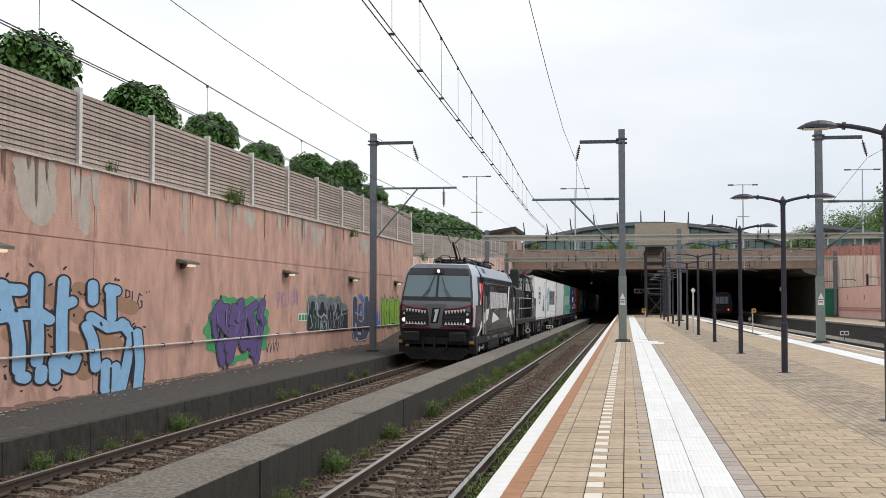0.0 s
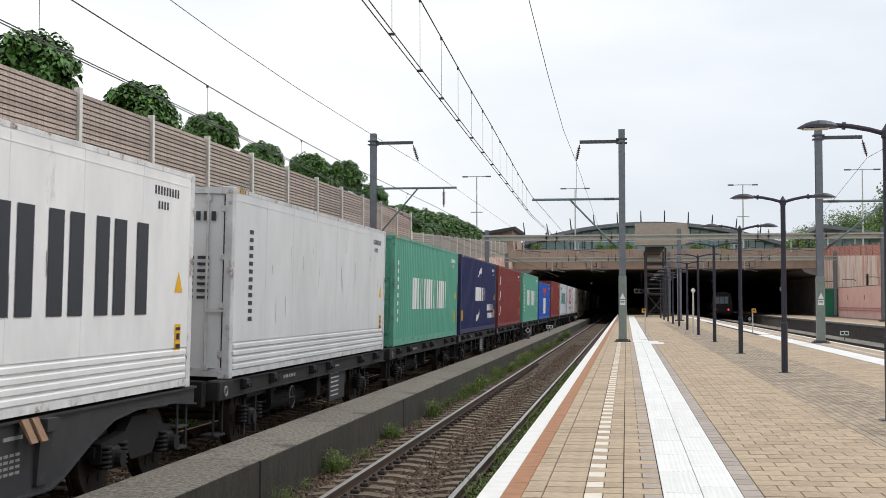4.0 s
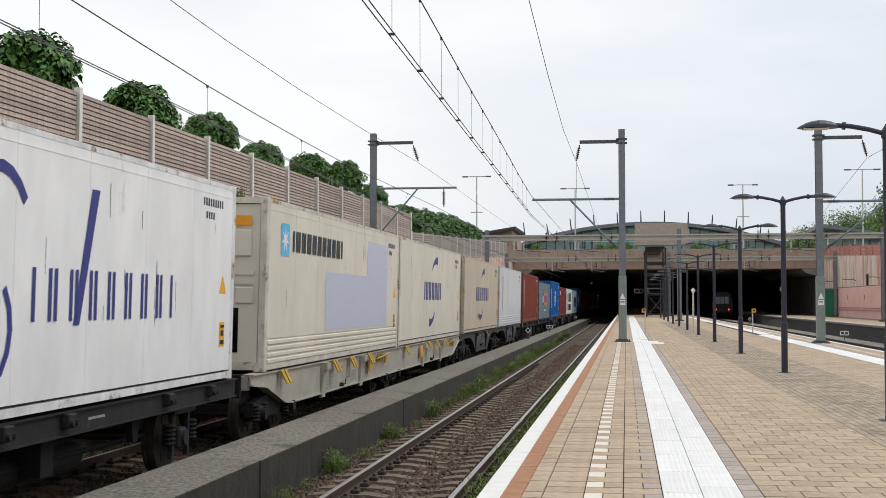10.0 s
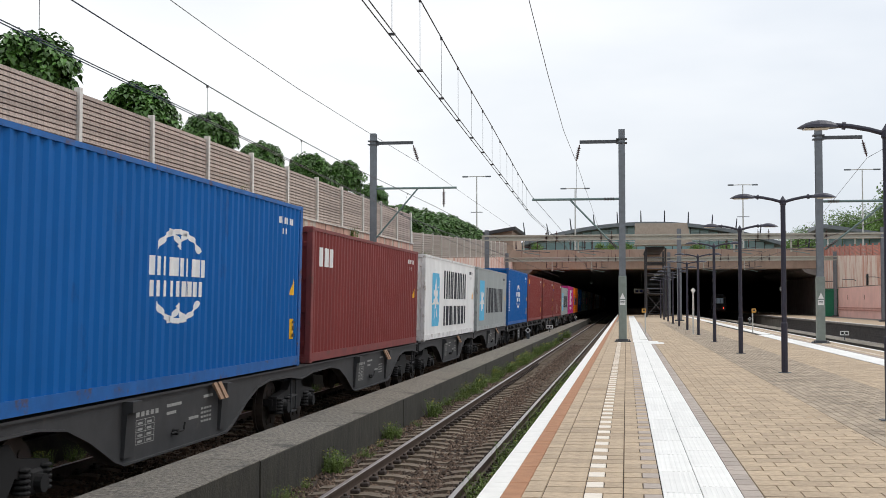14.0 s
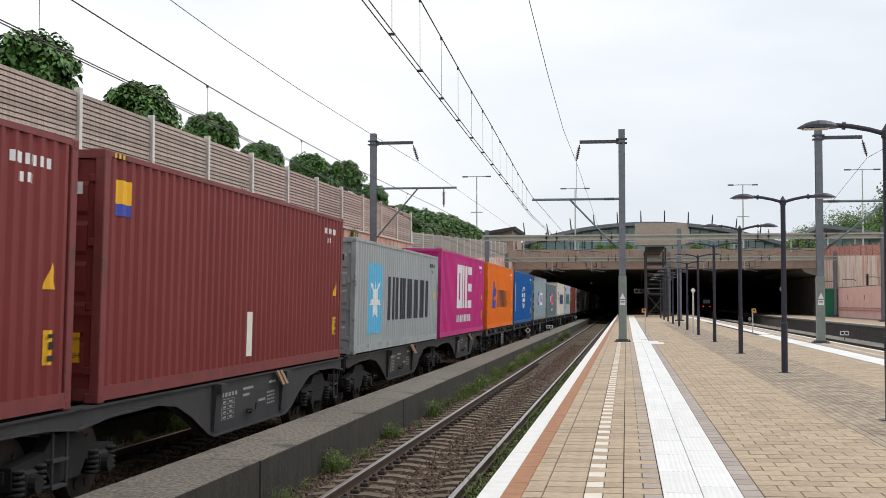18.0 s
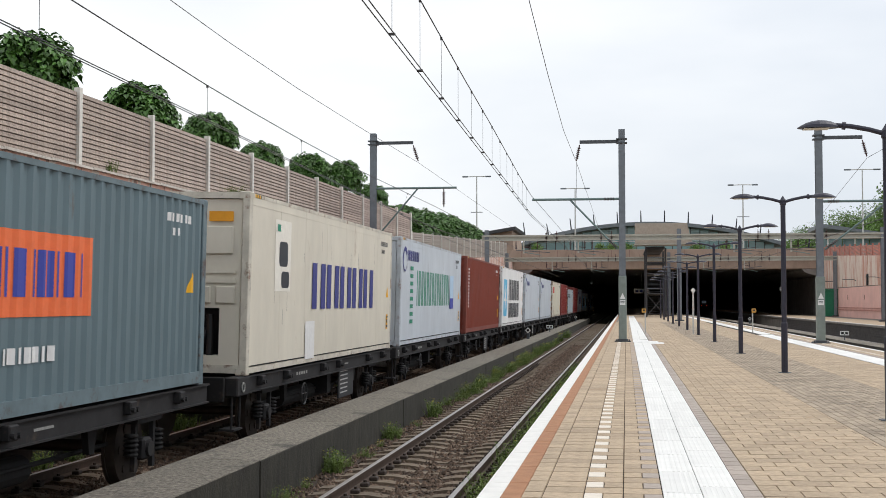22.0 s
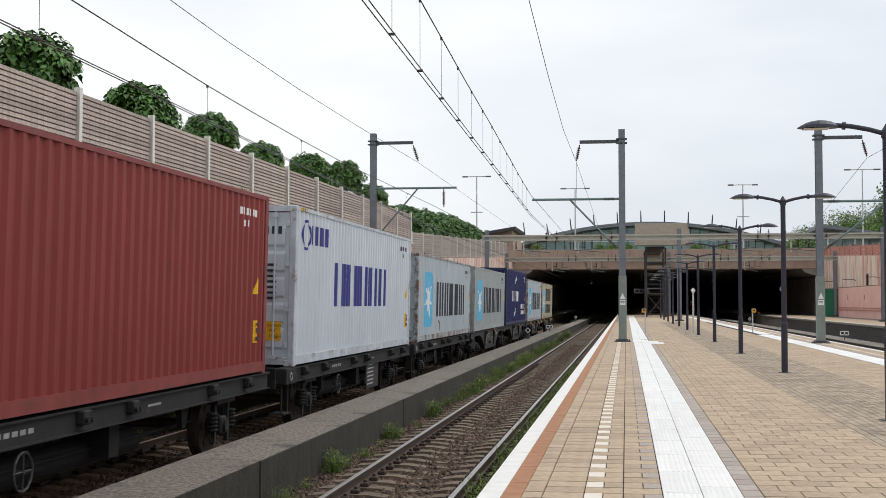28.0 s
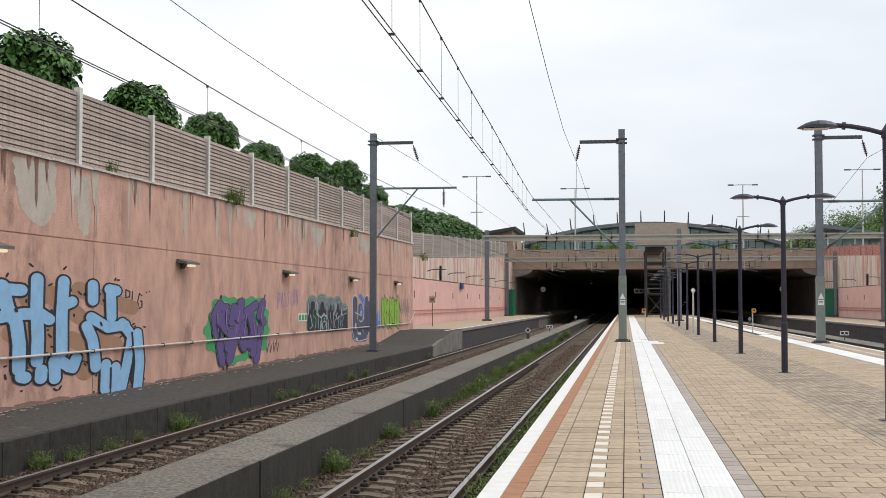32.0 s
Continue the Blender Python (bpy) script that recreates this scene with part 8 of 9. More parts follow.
br = tagged(empty("bridge_deck"), "brown concrete bridge deck above the tunnel mouth", "bridge", kind="structure")
part("beam", Shape().box(FAR_X - 0.5, RIGHT_X + 0.5, PORTAL - 1, PORTAL + 3, 5.35, 6.75, 0.03), DECK, br)
part("parapet", Shape().box(FAR_X - 0.5, RIGHT_X + 0.5, PORTAL - 1.3, PORTAL - 0.9, 6.75, 7.65, 0.02).box(FAR_X - 0.5, RIGHT_X + 0.5, PORTAL - 1.35, PORTAL - 0.85, 6.5, 6.76), DECK, br)
for k in range(16):
    x = FAR_X + 1.1 + 2.1 * k
    part("parapet_joint", Shape().box(x, x + 0.05, PORTAL - 1.31, PORTAL - 1.29, 6.78, 7.62), STAIN_DARK, br)
for x, d in ((FAR_X, 1), (RIGHT_X, -1)):
    pts = [(x, 5.4), (x, 4.5)] + [(x + d * 2.4 * math.sin(radians(a)) ** 1.2, 4.5 + 0.9 * (1 - math.cos(radians(a)))) for a in range(15, 91, 15)]
    part("haunch", Shape().prism(pts, PORTAL - 0.9, PORTAL + 40, "y"), TUNNEL, br)
    part("side_pier", Shape().box(min(x - d * 0.6, x + d * 0.25), max(x - d * 0.6, x + d * 0.25), PORTAL - 1.2, PORTAL + 2, -0.2, 5.4), DECK, br)

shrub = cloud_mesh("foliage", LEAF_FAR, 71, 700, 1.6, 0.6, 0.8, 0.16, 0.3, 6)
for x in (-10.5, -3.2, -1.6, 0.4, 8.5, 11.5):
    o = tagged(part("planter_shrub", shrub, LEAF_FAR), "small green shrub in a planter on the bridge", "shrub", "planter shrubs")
    o.matrix_basis = pose(x, PORTAL + 1, 8.0, 0, 0, x * 40) @ Matrix.Diagonal((0.9, 1, 1, 1))

tower = tagged(empty("stair_tower"), "dark steel stair tower with a clad upper box", "stairs")
part("clad_box", Shape().prism([(0.9, 7.25), (6.45, 7.25), (5.95, 9.27), (0.9, 9.27)], 126, 129.5, "y"), CLADDING, tower)
for k in range(22):
    part("cladding_strip", Shape().box(0.95 + k * 0.232, 1.12 + k * 0.232, 125.95, 126.0, 7.32, 9.2), CLADDING, tower)
part("walkway", Shape().box(2.0, 3.9, 129.5, 149, 7.0, 7.12), STEEL_DARK, tower)
part("box_floor", Shape().box(0.8, 6.55, 125.8, 129.6, 7.15, 7.25), CREAM_STEEL, tower)
for x in (2.0, 3.9):
    for y in (128, 136):
        part("column", Shape().box(x - 0.09, x + 0.09, y - 0.09, y + 0.09, 0, 6.9), STEEL_DARK, tower)
for z in (2.3, 4.3, 5.4):
    part("landing", Shape().box(2.0, 3.9, 128, 136, z, z + 0.12), STEEL_DARK, tower)
    part("railing", Shape().tube((2.0, 127.95, z + 1.0), (3.9, 127.95, z + 1.0), 0.03).tube((2.0, 127.95, z + 0.55), (3.9, 127.95, z + 0.55), 0.03), MAST, tower)
part("brace", Shape().tube((2.0, 128, 0.1), (3.9, 128, 2.3), 0.04).tube((3.9, 128, 0.1), (2.0, 128, 2.3), 0.04), STEEL_DARK, tower)
for k in range(22):
    part("stair_tread", Shape().box(2.15, 3.75, 136 - k * 0.33, 136.3 - k * 0.33, 0.1 + k * 0.19, 0.14 + k * 0.19), STEEL_DARK, tower)

st = tagged(empty("station_hall"), "arched glass station hall beyond the bridge", "building")


def arch(x):
    return 10.0 + 3.4 * (1 - ((x - 3.5) / 20.5) ** 2)


N = 30
for k in range(N):
    xa, xb = -18 + 42 * k / N, -18 + 42 * (k + 1) / N
    part("roof_panel", Shape().prism([(xa, arch(xa)), (xb, arch(xb)), (xb, arch(xb) + 0.55), (xa, arch(xa) + 0.55)], 197, 225, "y"), ROOF, st)
    za = min(arch(xa), arch(xb))
    part("glass_pane", Shape().box(xa + 0.04, xb - 0.04, 200, 200.06, 6.4, za), GLASS_GREEN, st)
    part("mullion", Shape().box(xa - 0.05, xa + 0.05, 199.9, 200.1, 6.4, arch(xa)), STEEL_DARK, st)
part("transom", Shape().box(-18, 24, 199.9, 200.1, 9.0, 9.15).box(-16, 22, 199.9, 200.1, 11.0, 11.12), SIGN_WHITE, st)
for k in range(13):
    px = -15.5 + 3.57 * k
    part("roof_spike", Shape().tube((px, 197.5, arch(px) + 0.2), (px - 0.35 + 0.06 * k, 197.2, arch(px) + 2.3 + (1.2 if k in (0, 12) else 0)), 0.13, 6, 0.07), LAMP_BLUE, st)
wing = tagged(empty("station_wing"), "dark sloping roofed wing beside the bridge", "building")
part("wall", Shape().prism([(-21, 6.4), (-13.3, 6.4), (-13.6, 10.2), (-21, 8.9)], 152, 165, "y"), DECK, wing)
part("roof", Shape().prism([(-21.6, 8.8), (-13.2, 10.2), (-13.1, 10.6), (-21.6, 9.2)], 151, 166, "y"), STEEL_DARK, wing)
can = tagged(empty("station_canopy"), "pale flat canopy roof beside the station hall", "canopy")
part("roof", Shape().prism([(25.5, 11.9), (33.3, 10.7), (36.0, 10.4), (36.0, 10.2), (33.0, 10.4), (25.5, 11.35)][::-1], 172, 184, "y"), ROOF, can)
for x in (27, 30.5, 34):
    part("column", Shape().tube((x, 176, 6.4), (x, 176, 10.5), 0.12, 8), SIGN_WHITE, can)
for k in range(5):
    part("glass_pane", Shape().box(26 + 1.8 * k, 27.7 + 1.8 * k, 180, 180.06, 6.4, 10.3), GLASS_GREEN, can)


def street_lamp(x, y, ground, top, w, cross=True):
    l = tagged(empty("street_lamp", pose(x, y, ground)), "tall grey street lamp with two level arms", "lamp", "street lamps")
    h = top - ground
    part("pole", Shape().tube((0, 0, 0), (0, 0, h), 0.13, 8, 0.07), GALV, l)
    part("arm", Shape().path([(-w, 0, h - 0.05), (0, 0, h), (w, 0, h - 0.05)], 0.06), GALV, l)
    for d in (-1, 1):
        part("lantern", Shape().box(min(d * w * 0.7, d * w * 1.15), max(d * w * 0.7, d * w * 1.15), -0.15, 0.15, h - 0.12, h + 0.06, 0.03), MAST, l)
    if cross:
        part("camera_bar", Shape().tube((-0.8, 0, h * 0.6), (0.8, 0, h * 0.6), 0.05), MAST, l)


for x, top, w, c in ((-20.0, 18.6, 1.7, True), (-6.7, 16.8, 1.7, False), (15.3, 17.0, 1.7, True), (30.5, 18.8, 2.0, False)):
    street_lamp(x, 170, 6.4, top, w, c)


# ---- a passenger train standing, then leaving, in the right-hand tunnel ----
pt = tagged(empty("passenger_train"), "dark passenger train with red tail lamps in the tunnel", "train")
part("body", Shape().prism([(-1.4, 0.9), (1.4, 0.9), (1.45, 2.2), (1.25, 3.5), (0.8, 3.85), (-0.8, 3.85), (-1.25, 3.5), (-1.45, 2.2)], 0, 24, "y"), L_DARK, pt)
for x in (-0.62, 0.0, 0.62):
    part("rear_window", Shape().box(x - 0.27, x + 0.27, -0.02, 0.0, 2.2, 3.2, 0.004), glow("dim_lit_window", (0.7, 0.85, 1.0, 1), 0.05), pt)
for x in (-0.9, 0.9):
    part("tail_lamp", Shape().tube((x, -0.04, 1.35), (x, 0.0, 1.35), 0.11, 10), LIGHT_RED, pt, "lit red tail lamp")
part("bumper", Shape().box(-1.3, 1.3, -0.1, 0.1, 0.5, 0.9, 0.03), L_BLACK, pt)


# ---- inside the underpass: added fill tubes, clocks and a lit board ----
# tubes added to brighten the underpass; their housings hide them from the camera
def tunnel_light(x, y):
    l = tagged(empty("tube_light", pose(x, y, 4.3)), "added fill tube under the soffit, shielded from view", "lamp", "tube lights in the underpass")
    part("housing", Shape().box(-0.12, 0.12, -0.78, 0.78, 0.05, 0.1).box(-0.13, -0.12, -0.78, 0.78, -0.06, 0.1).box(0.12, 0.13, -0.78, 0.78, -0.06, 0.1).box(-0.13, 0.13, -0.8, -0.78, -0.06, 0.1).box(-0.13, 0.13, 0.78, 0.8, -0.06, 0.1), MAST_DARK, l)
    part("tube", Shape().tube((0, -0.7, 0.02), (0, 0.7, 0.02), 0.025, 8), FILL_TUBE, l, "lit tube")
    part("rod", Shape().tube((0, 0, 0.12), (0, 0, 1.1), 0.015, 6), GALV, l)
    return l


first_light = tunnel_light(-11.0, 162)
for x, y in [(-11.0, 195), (-11.0, 240), (-5.0, 185), (-5.0, 260), (0.0, 230), (2.2, 180), (2.2, 300), (17.6, 190), (11.3, 170), (11.3, 240), (17.6, 240)]:
    copy_thing(first_light, pose(x, y, 4.3))


def hanging_clock(x, y):
    c = tagged(empty("station_clock", pose(x, y, 3.1)), "round white station clock hanging in the underpass", "clock", "station clocks")
    part("rim", Shape().tube((0, -0.06, 0), (0, 0.06, 0), 0.36, 20), BLACK, c)
    part("dial", Shape().tube((0, -0.07, 0), (0, -0.06, 0), 0.32, 20), SIGN_WHITE, c)
    part("pointer", Shape().box(-0.015, 0.015, -0.08, -0.072, -0.02, 0.26), BLACK, c)
    part("pointer", Shape().box(-0.02, 0.18, -0.08, -0.072, -0.02, 0.02), BLACK, c)
    part("rod", Shape().tube((0, 0, 0.35), (0, 0, 2.3), 0.02, 6), BLACK, c)


hanging_clock(-10.2, 157)
hanging_clock(18.3, 154)
b = tagged(empty("direction_board", pose(2.0, 168, 3.0)), "pale hanging direction board with plain bars", "sign")
part("board", Shape().box(-1.0, 1.0, -0.05, 0.05, -0.3, 0.3, 0.02), SIGN_WHITE, b)
for k in range(3):
    part("print_bar", Shape().box(-0.8 + 0.55 * k, -0.4 + 0.55 * k, -0.056, -0.052, -0.15, 0.12), BLUE_SIGN, b)
part("rod", Shape().tube((0, 0, 0.3), (0, 0, 2.4), 0.02, 6), GALV, b)


# ---- graffiti, stains and patches on the retaining wall ----
def wall_sheet(polys, lift, step=0.00035):
    s = Shape()
    for n, poly in enumerate(polys):
        area = sum(p[0] * q[1] - q[0] * p[1] for p, q in zip(poly, poly[1:] + poly[:1]))
        s.quad(*[(WALL_X + lift + step * n, y, z) for y, z in (poly if area > 0 else poly[::-1])])
    return s


def stroke(pts, w, squash=2.4, n=12):
    """A fat line with round ends; wider along the wall than up it."""
    out = []
    for (ya, za), (yb, zb) in zip(pts, pts[1:]):
        a, b = Vector((ya / squash, za)), Vector((yb / squash, zb))
        d = (b - a).normalized() * w
        e = Vector((-d.y, d.x))
        out.append([((p.x) * squash, p.y) for p in (a - e, b - e, b + e, a + e)])
    for y, z in pts:
        out.append([(y + squash * w * math.cos(2 * math.pi * k / n), z + w * math.sin(2 * math.pi * k / n)) for k in range(n)])
    return out


SPRAY = {k: mat("spray_paint_" + k, c, 0.7, scale=4, vary=0.12) for k, c in {
    "blue": lin(146, 190, 224), "black": lin(40, 38, 44), "purple": lin(98, 80, 134), "green": lin(74, 160, 100), "lime": lin(142, 186, 60),
    "pale": lin(196, 206, 214), "tan": lin(166, 128, 100), "steel": lin(84, 86, 106), "lilac": lin(150, 120, 170), "haze": lin(136, 158, 132), "sky": lin(96, 124, 186)}.items()}


def piece(label, layers):
    g = tagged(empty("graffiti"), label, "graffiti", "graffiti on the wall")
    for i, (ink, strokes, w) in enumerate(layers):
        part("spray_shape", wall_sheet([q for st in strokes for q in stroke(st, w)], 0.004 + 0.0035 * i, 0.00001), SPRAY[ink], g)


BLUE = [[(21.52, 1.66), (22.21, 1.67), (22.84, 1.66)], [(22.08, 1.74), (22.31, 1.32), (22.67, 1.03), (22.8, 0.62), (22.79, 0.14)], [(22.32, 1.16), (22.94, 1.2), (23.65, 1.2), (24.05, 1.08)], [(23.51, 1.89), (23.5, 1.32), (23.57, 0.71), (23.54, 0.26)],
        [(22.9, 0.0), (23.05, -0.03)], [(23.74, 0.08), (23.72, -0.08)], [(21.53, 1.17), (22.1, 1.15)], [(24.7, 1.86), (24.62, 1.14), (24.64, 0.39)], [(24.64, 0.21), (25.02, 0.08)], [(24.72, 1.37), (25.1, 1.44)], [(25.34, 0.25), (25.18, 0.05)], [(24.31, 0.23), (24.34, -0.12)]]
BLUE2 = [[(26.13, 1.8), (26.14, 1.47)], [(25.83, 0.91), (26.13, 0.63), (26.26, 0.32), (26.32, 0.01)], [(27.01, 1.72), (27.42, 1.69)], [(27.11, 1.62), (27.15, 1.09)], [(26.06, 1.1), (26.97, 0.86), (27.94, 0.9)], [(27.77, 0.95), (28.35, 0.64), (28.09, 0.06), (27.78, -0.51)],
         [(26.87, 0.05), (26.85, -0.51)], [(27.41, -0.04), (27.45, -0.56)], [(28.69, 0.7), (28.85, 0.02), (28.73, -0.57)]]
DASHES = []
dash = random.Random(77)
for st in BLUE + BLUE2:
    for y, z in st:
        for k in range(2):
            a = dash.uniform(0, 6.28)
            p = (y + 0.6 * math.cos(a), z + 0.25 * math.sin(a))
            DASHES.append([p, (p[0] + dash.uniform(-0.16, 0.16), p[1] + dash.uniform(-0.07, 0.07))])
piece("large pale blue bubble graffiti with black outlines on a tan field", [("tan", [[(22.5, 0.84), (23.42, 0.82)], [(23.9, 1.04), (24.05, 0.24)], [(24.14, 1.6), (25.48, 1.13)], [(25.08, 0.66), (25.79, 0.52)], [(26.67, 0.62), (27.46, 0.47)], [(25.47, 1.7), (28.4, 1.3)], [(23.17, 1.48), (24.14, 1.6)], [(25.51, 0.17), (25.8, -0.08)]], 0.17),
      ("black", DASHES, 0.018), ("black", BLUE, 0.155), ("blue", BLUE, 0.113), ("black", BLUE2, 0.155), ("blue", BLUE2, 0.116),
      ("black", [[(26.55, 0.98), (26.6, 0.92)], [(28.35, 0.72), (28.45, 0.2), (28.3, -0.4)], [(22.62, 1.3), (22.66, 1.26)], [(27.14, -0.05), (27.12, -0.5)]], 0.024)])
CLOUD = [(34.23, 1.04), (33.8, 0.66), (34.06, 0.22), (35.06, -0.05), (36.12, -0.28), (37.23, -0.2), (38.29, -0.12), (39.3, 0.05), (39.6, 0.53), (39.5, 1.08), (38.9, 1.45), (37.96, 1.48), (37.08, 1.42), (36.08, 1.45), (35.23, 1.48), (34.52, 1.38), (34.23, 1.04)]
P1 = [[(34.82, 1.36), (34.33, 1.04), (34.54, 0.56), (34.85, 0.31)], [(35.34, 1.27), (35.25, 0.7)], [(34.68, 1.04), (35.46, 0.62)], [(34.85, 0.23), (35.07, -0.26)]]
P2 = [[(36.08, 1.27), (35.88, 0.86), (36.81, 1.01)], [(36.74, 1.42), (36.53, 1.02), (36.1, 0.36), (35.65, -0.22)], [(35.73, 0.53), (35.47, 0.13)]]
P3 = [[(38.26, 1.35), (37.09, 1.1), (36.82, 0.34), (37.11, 0.07)], [(37.67, 1.09), (38.16, 0.47), (38.05, -0.14)], [(37.22, 0.5), (37.69, 0.14)]]
P4 = [[(39.15, 1.42), (38.76, 0.99), (39.2, 0.81)], [(38.89, 0.64), (38.66, 0.11), (38.45, -0.35)]]
SPIKES = [[(35.07, -0.2), (35.2, -0.5)], [(35.65, -0.2), (35.5, -0.52)], [(38.1, -0.1), (38.2, -0.4)], [(38.45, -0.3), (38.4, -0.52)], [(34.9, 1.35), (34.95, 1.62)], [(36.75, 1.4), (36.95, 1.58)], [(39.15, 1.4), (39.4, 1.66)]]
piece("purple graffiti with black outlines in a green cloud", [("green", [[(34.3, 0.75), (39.3, 0.75)], [(34.6, 0.4), (39, 0.4)], [(34.6, 1.1), (39, 1.1)]], 0.17), ("green", [CLOUD], 0.1), ("green", [[(a + 0.02, b), (a - 0.02, b)] for a, b in CLOUD], 0.15), ("black", SPIKES, 0.03)]
      + [lay for g in (P4, P1, P3, P2) for lay in (("pale", g, 0.166), ("black", g, 0.16), ("purple", g, 0.134))]
      + [("lilac", [[(34.5, 1.1), (34.6, 0.6)], [(35.3, 1.2), (35.3, 0.8)], [(36.6, 1.2), (36.2, 0.5)], [(37.3, 1.1), (37.0, 0.4)], [(38.0, 0.9), (38.2, 0.4)], [(39.0, 1.3), (38.8, 0.9)]], 0.014),
         ("black", [[(34.5, 0.8), (34.8, 0.6), (34.7, 0.4)], [(36.1, 0.9), (36.4, 0.8)], [(37.3, 0.9), (37.6, 0.6), (37.4, 0.3)], [(38.7, 0.9), (38.9, 0.7)], [(35.2, 0.5), (35.5, 0.4)]], 0.022)])

def scrawl(seed, y0, y1, z0, z1, letters, bends=4):
    """Wild upright letters: bent strokes across a rectangle."""
    q = random.Random(seed)
    out, w = [], (y1 - y0) / letters
    for i in range(letters):
        for j in range(2):
            y = y0 + (i + 0.3 + 0.4 * j) * w
            out.append([(y + q.uniform(-0.3, 0.3) * w, z0 + (z1 - z0) * (1 - k / (bends - 1)) + q.uniform(-0.06, 0.06)) for k in range(bends)])
    return out


def hoop(cy, half, top, foot):
    """An upright arch as one bent line."""
    bend = half / 2.2
    return [(cy - half, foot)] + [(cy - half * math.cos(math.pi * k / 8), top - bend + bend * math.sin(math.pi * k / 8)) for k in range(9)] + [(cy + half, foot)]


HOOPS = [(45.65, 0.62, 1.62, 0.48), (47.15, 0.78, 1.68, 0.45), (48.5, 0.62, 1.57, 0.42), (49.75, 0.62, 1.6, 0.42), (50.95, 0.5, 1.32, 0.42)]
low = [(47.5, 0.62, 0.95, 0.4), (47.5, 0.32, 0.72, 0.4)]
piece("black and white arched graffiti with a pale green edge", [("haze", [hoop(a, b + 0.12, c + 0.04, d) for a, b, c, d in HOOPS], 0.07), ("green", [hoop(a, b + 0.04, c + 0.015, d) for a, b, c, d in HOOPS], 0.035),
      ("black", [[(a, c - 0.24), (a, d)] for a, b, c, d in HOOPS] + [hoop(a, b - 0.2, c - 0.1, d) for a, b, c, d in HOOPS] + [[(45.4, 0.55), (51.0, 0.5)], [(45.6, 0.85), (51.0, 0.85)]], 0.14),
      ("pale", [hoop(a, b, c, d + 0.5) for a, b, c, d in HOOPS] + [hoop(a, b - 0.2, c - 0.09, d + 0.7) for a, b, c, d in HOOPS] + [hoop(a, b - 0.38, c - 0.17, d + 0.75) for a, b, c, d in HOOPS[1:]] + [hoop(*h) for h in low]
       + [[(46.3, 1.0), (46.9, 0.85), (47.4, 1.02), (47.9, 0.8)], [(48.9, 0.95), (49.4, 1.1), (49.6, 0.75), (50.2, 0.9)], [(45.3, 0.95), (45.6, 0.6)], [(50.6, 0.9), (51.2, 1.0)]], 0.015),
      ("green", [hoop(47.5, 0.45, 0.82, 0.4), hoop(46.0, 0.3, 1.2, 0.5)], 0.014), ("pale", scrawl(3, 45.2, 51.0, 0.42, 1.0, 6, 4), 0.011)])
piece("dark grey and blue graffiti with white outlines", [("steel", [[(53.05, 1.5), (53.0, 0.0)], [(54.2, 1.2), (54.1, 0.0)], [(55.4, 1.55), (55.4, 0.0)], [(56.1, 1.3), (56.0, 0.3)], [(53.3, -0.05), (55.2, -0.1)], [(53.6, 0.5), (55.4, 0.5)]], 0.2),
      ("sky", [[(54.1, 1.72), (54.9, 1.45)], [(54.3, 1.2), (54.6, 1.0)], [(57.2, 1.3), (57.9, 0.4)], [(58.2, 0.9), (58.4, 0.3)]], 0.12),
      ("pale", [hoop(53.1, 0.55, 1.76, 1.0), hoop(55.6, 0.7, 1.76, 0.7), [(54.3, 1.06), (54.1, 0.95), (54.3, 0.84), (54.5, 0.95), (54.3, 1.06)], [(53.1, 1.0), (54.0, 0.9)], [(54.0, 0.66), (54.3, 0.58), (54.7, 0.68)],
               [(52.6, 1.0), (52.5, 0.3), (52.9, -0.15), (54.0, -0.24), (55.4, -0.2), (56.2, 0.15)], hoop(57.8, 0.45, 1.7, 0.6)], 0.02),
      ("pale", [[(53.2, 0.5), (53.2, 0.3)], [(53.7, 0.1), (54.2, 0.08)], [(57.4, 0.9), (57.5, 0.5)], [(57.5, 0.1), (57.6, -0.05)], [(53.3, -0.1), (53.5, -0.14)]], 0.05), ("black", [[(53.1, 1.6), (53.3, 1.2)], [(55.5, 1.1), (55.6, 0.2)], [(54.9, 0.4), (54.6, 0.1)]], 0.014)])
DRIPS = [(59.25 + 0.68 * k, 1.5 + 0.1 * math.sin(2.3 * k), 0.36 + 0.13 * math.sin(1.9 * k)) for k in range(7)]
piece("lime green dripping graffiti with dark outlines", [("steel", [[(a, c), (a + 0.2, c - 0.16)] for a, b, c in DRIPS] + [[(a, b), (a - 0.15, b + 0.2)] for a, b, c in DRIPS] + [[(63.7, 1.4), (64.3, 0.9)]], 0.035), ("black", [[(a, b), (a + 0.1, c)] for a, b, c in DRIPS], 0.15), ("lime", [[(a, b), (a + 0.1, c)] for a, b, c in DRIPS] + [[(59.4, 0.8), (63.4, 0.8)], [(59.4, 1.2), (63.4, 1.2)]], 0.125),
      ("black", [[(a + 0.3, b - 0.05), (a + 0.4, b - 0.45), (a + 0.25, b - 0.65)] for a, b, c in DRIPS[::2]] + [[(a + 0.4, c + 0.05), (a + 0.3, c + 0.5)] for a, b, c in DRIPS] + [[(60.6, 0.9), (61.0, 0.7), (61.5, 1.0)]], 0.017)])
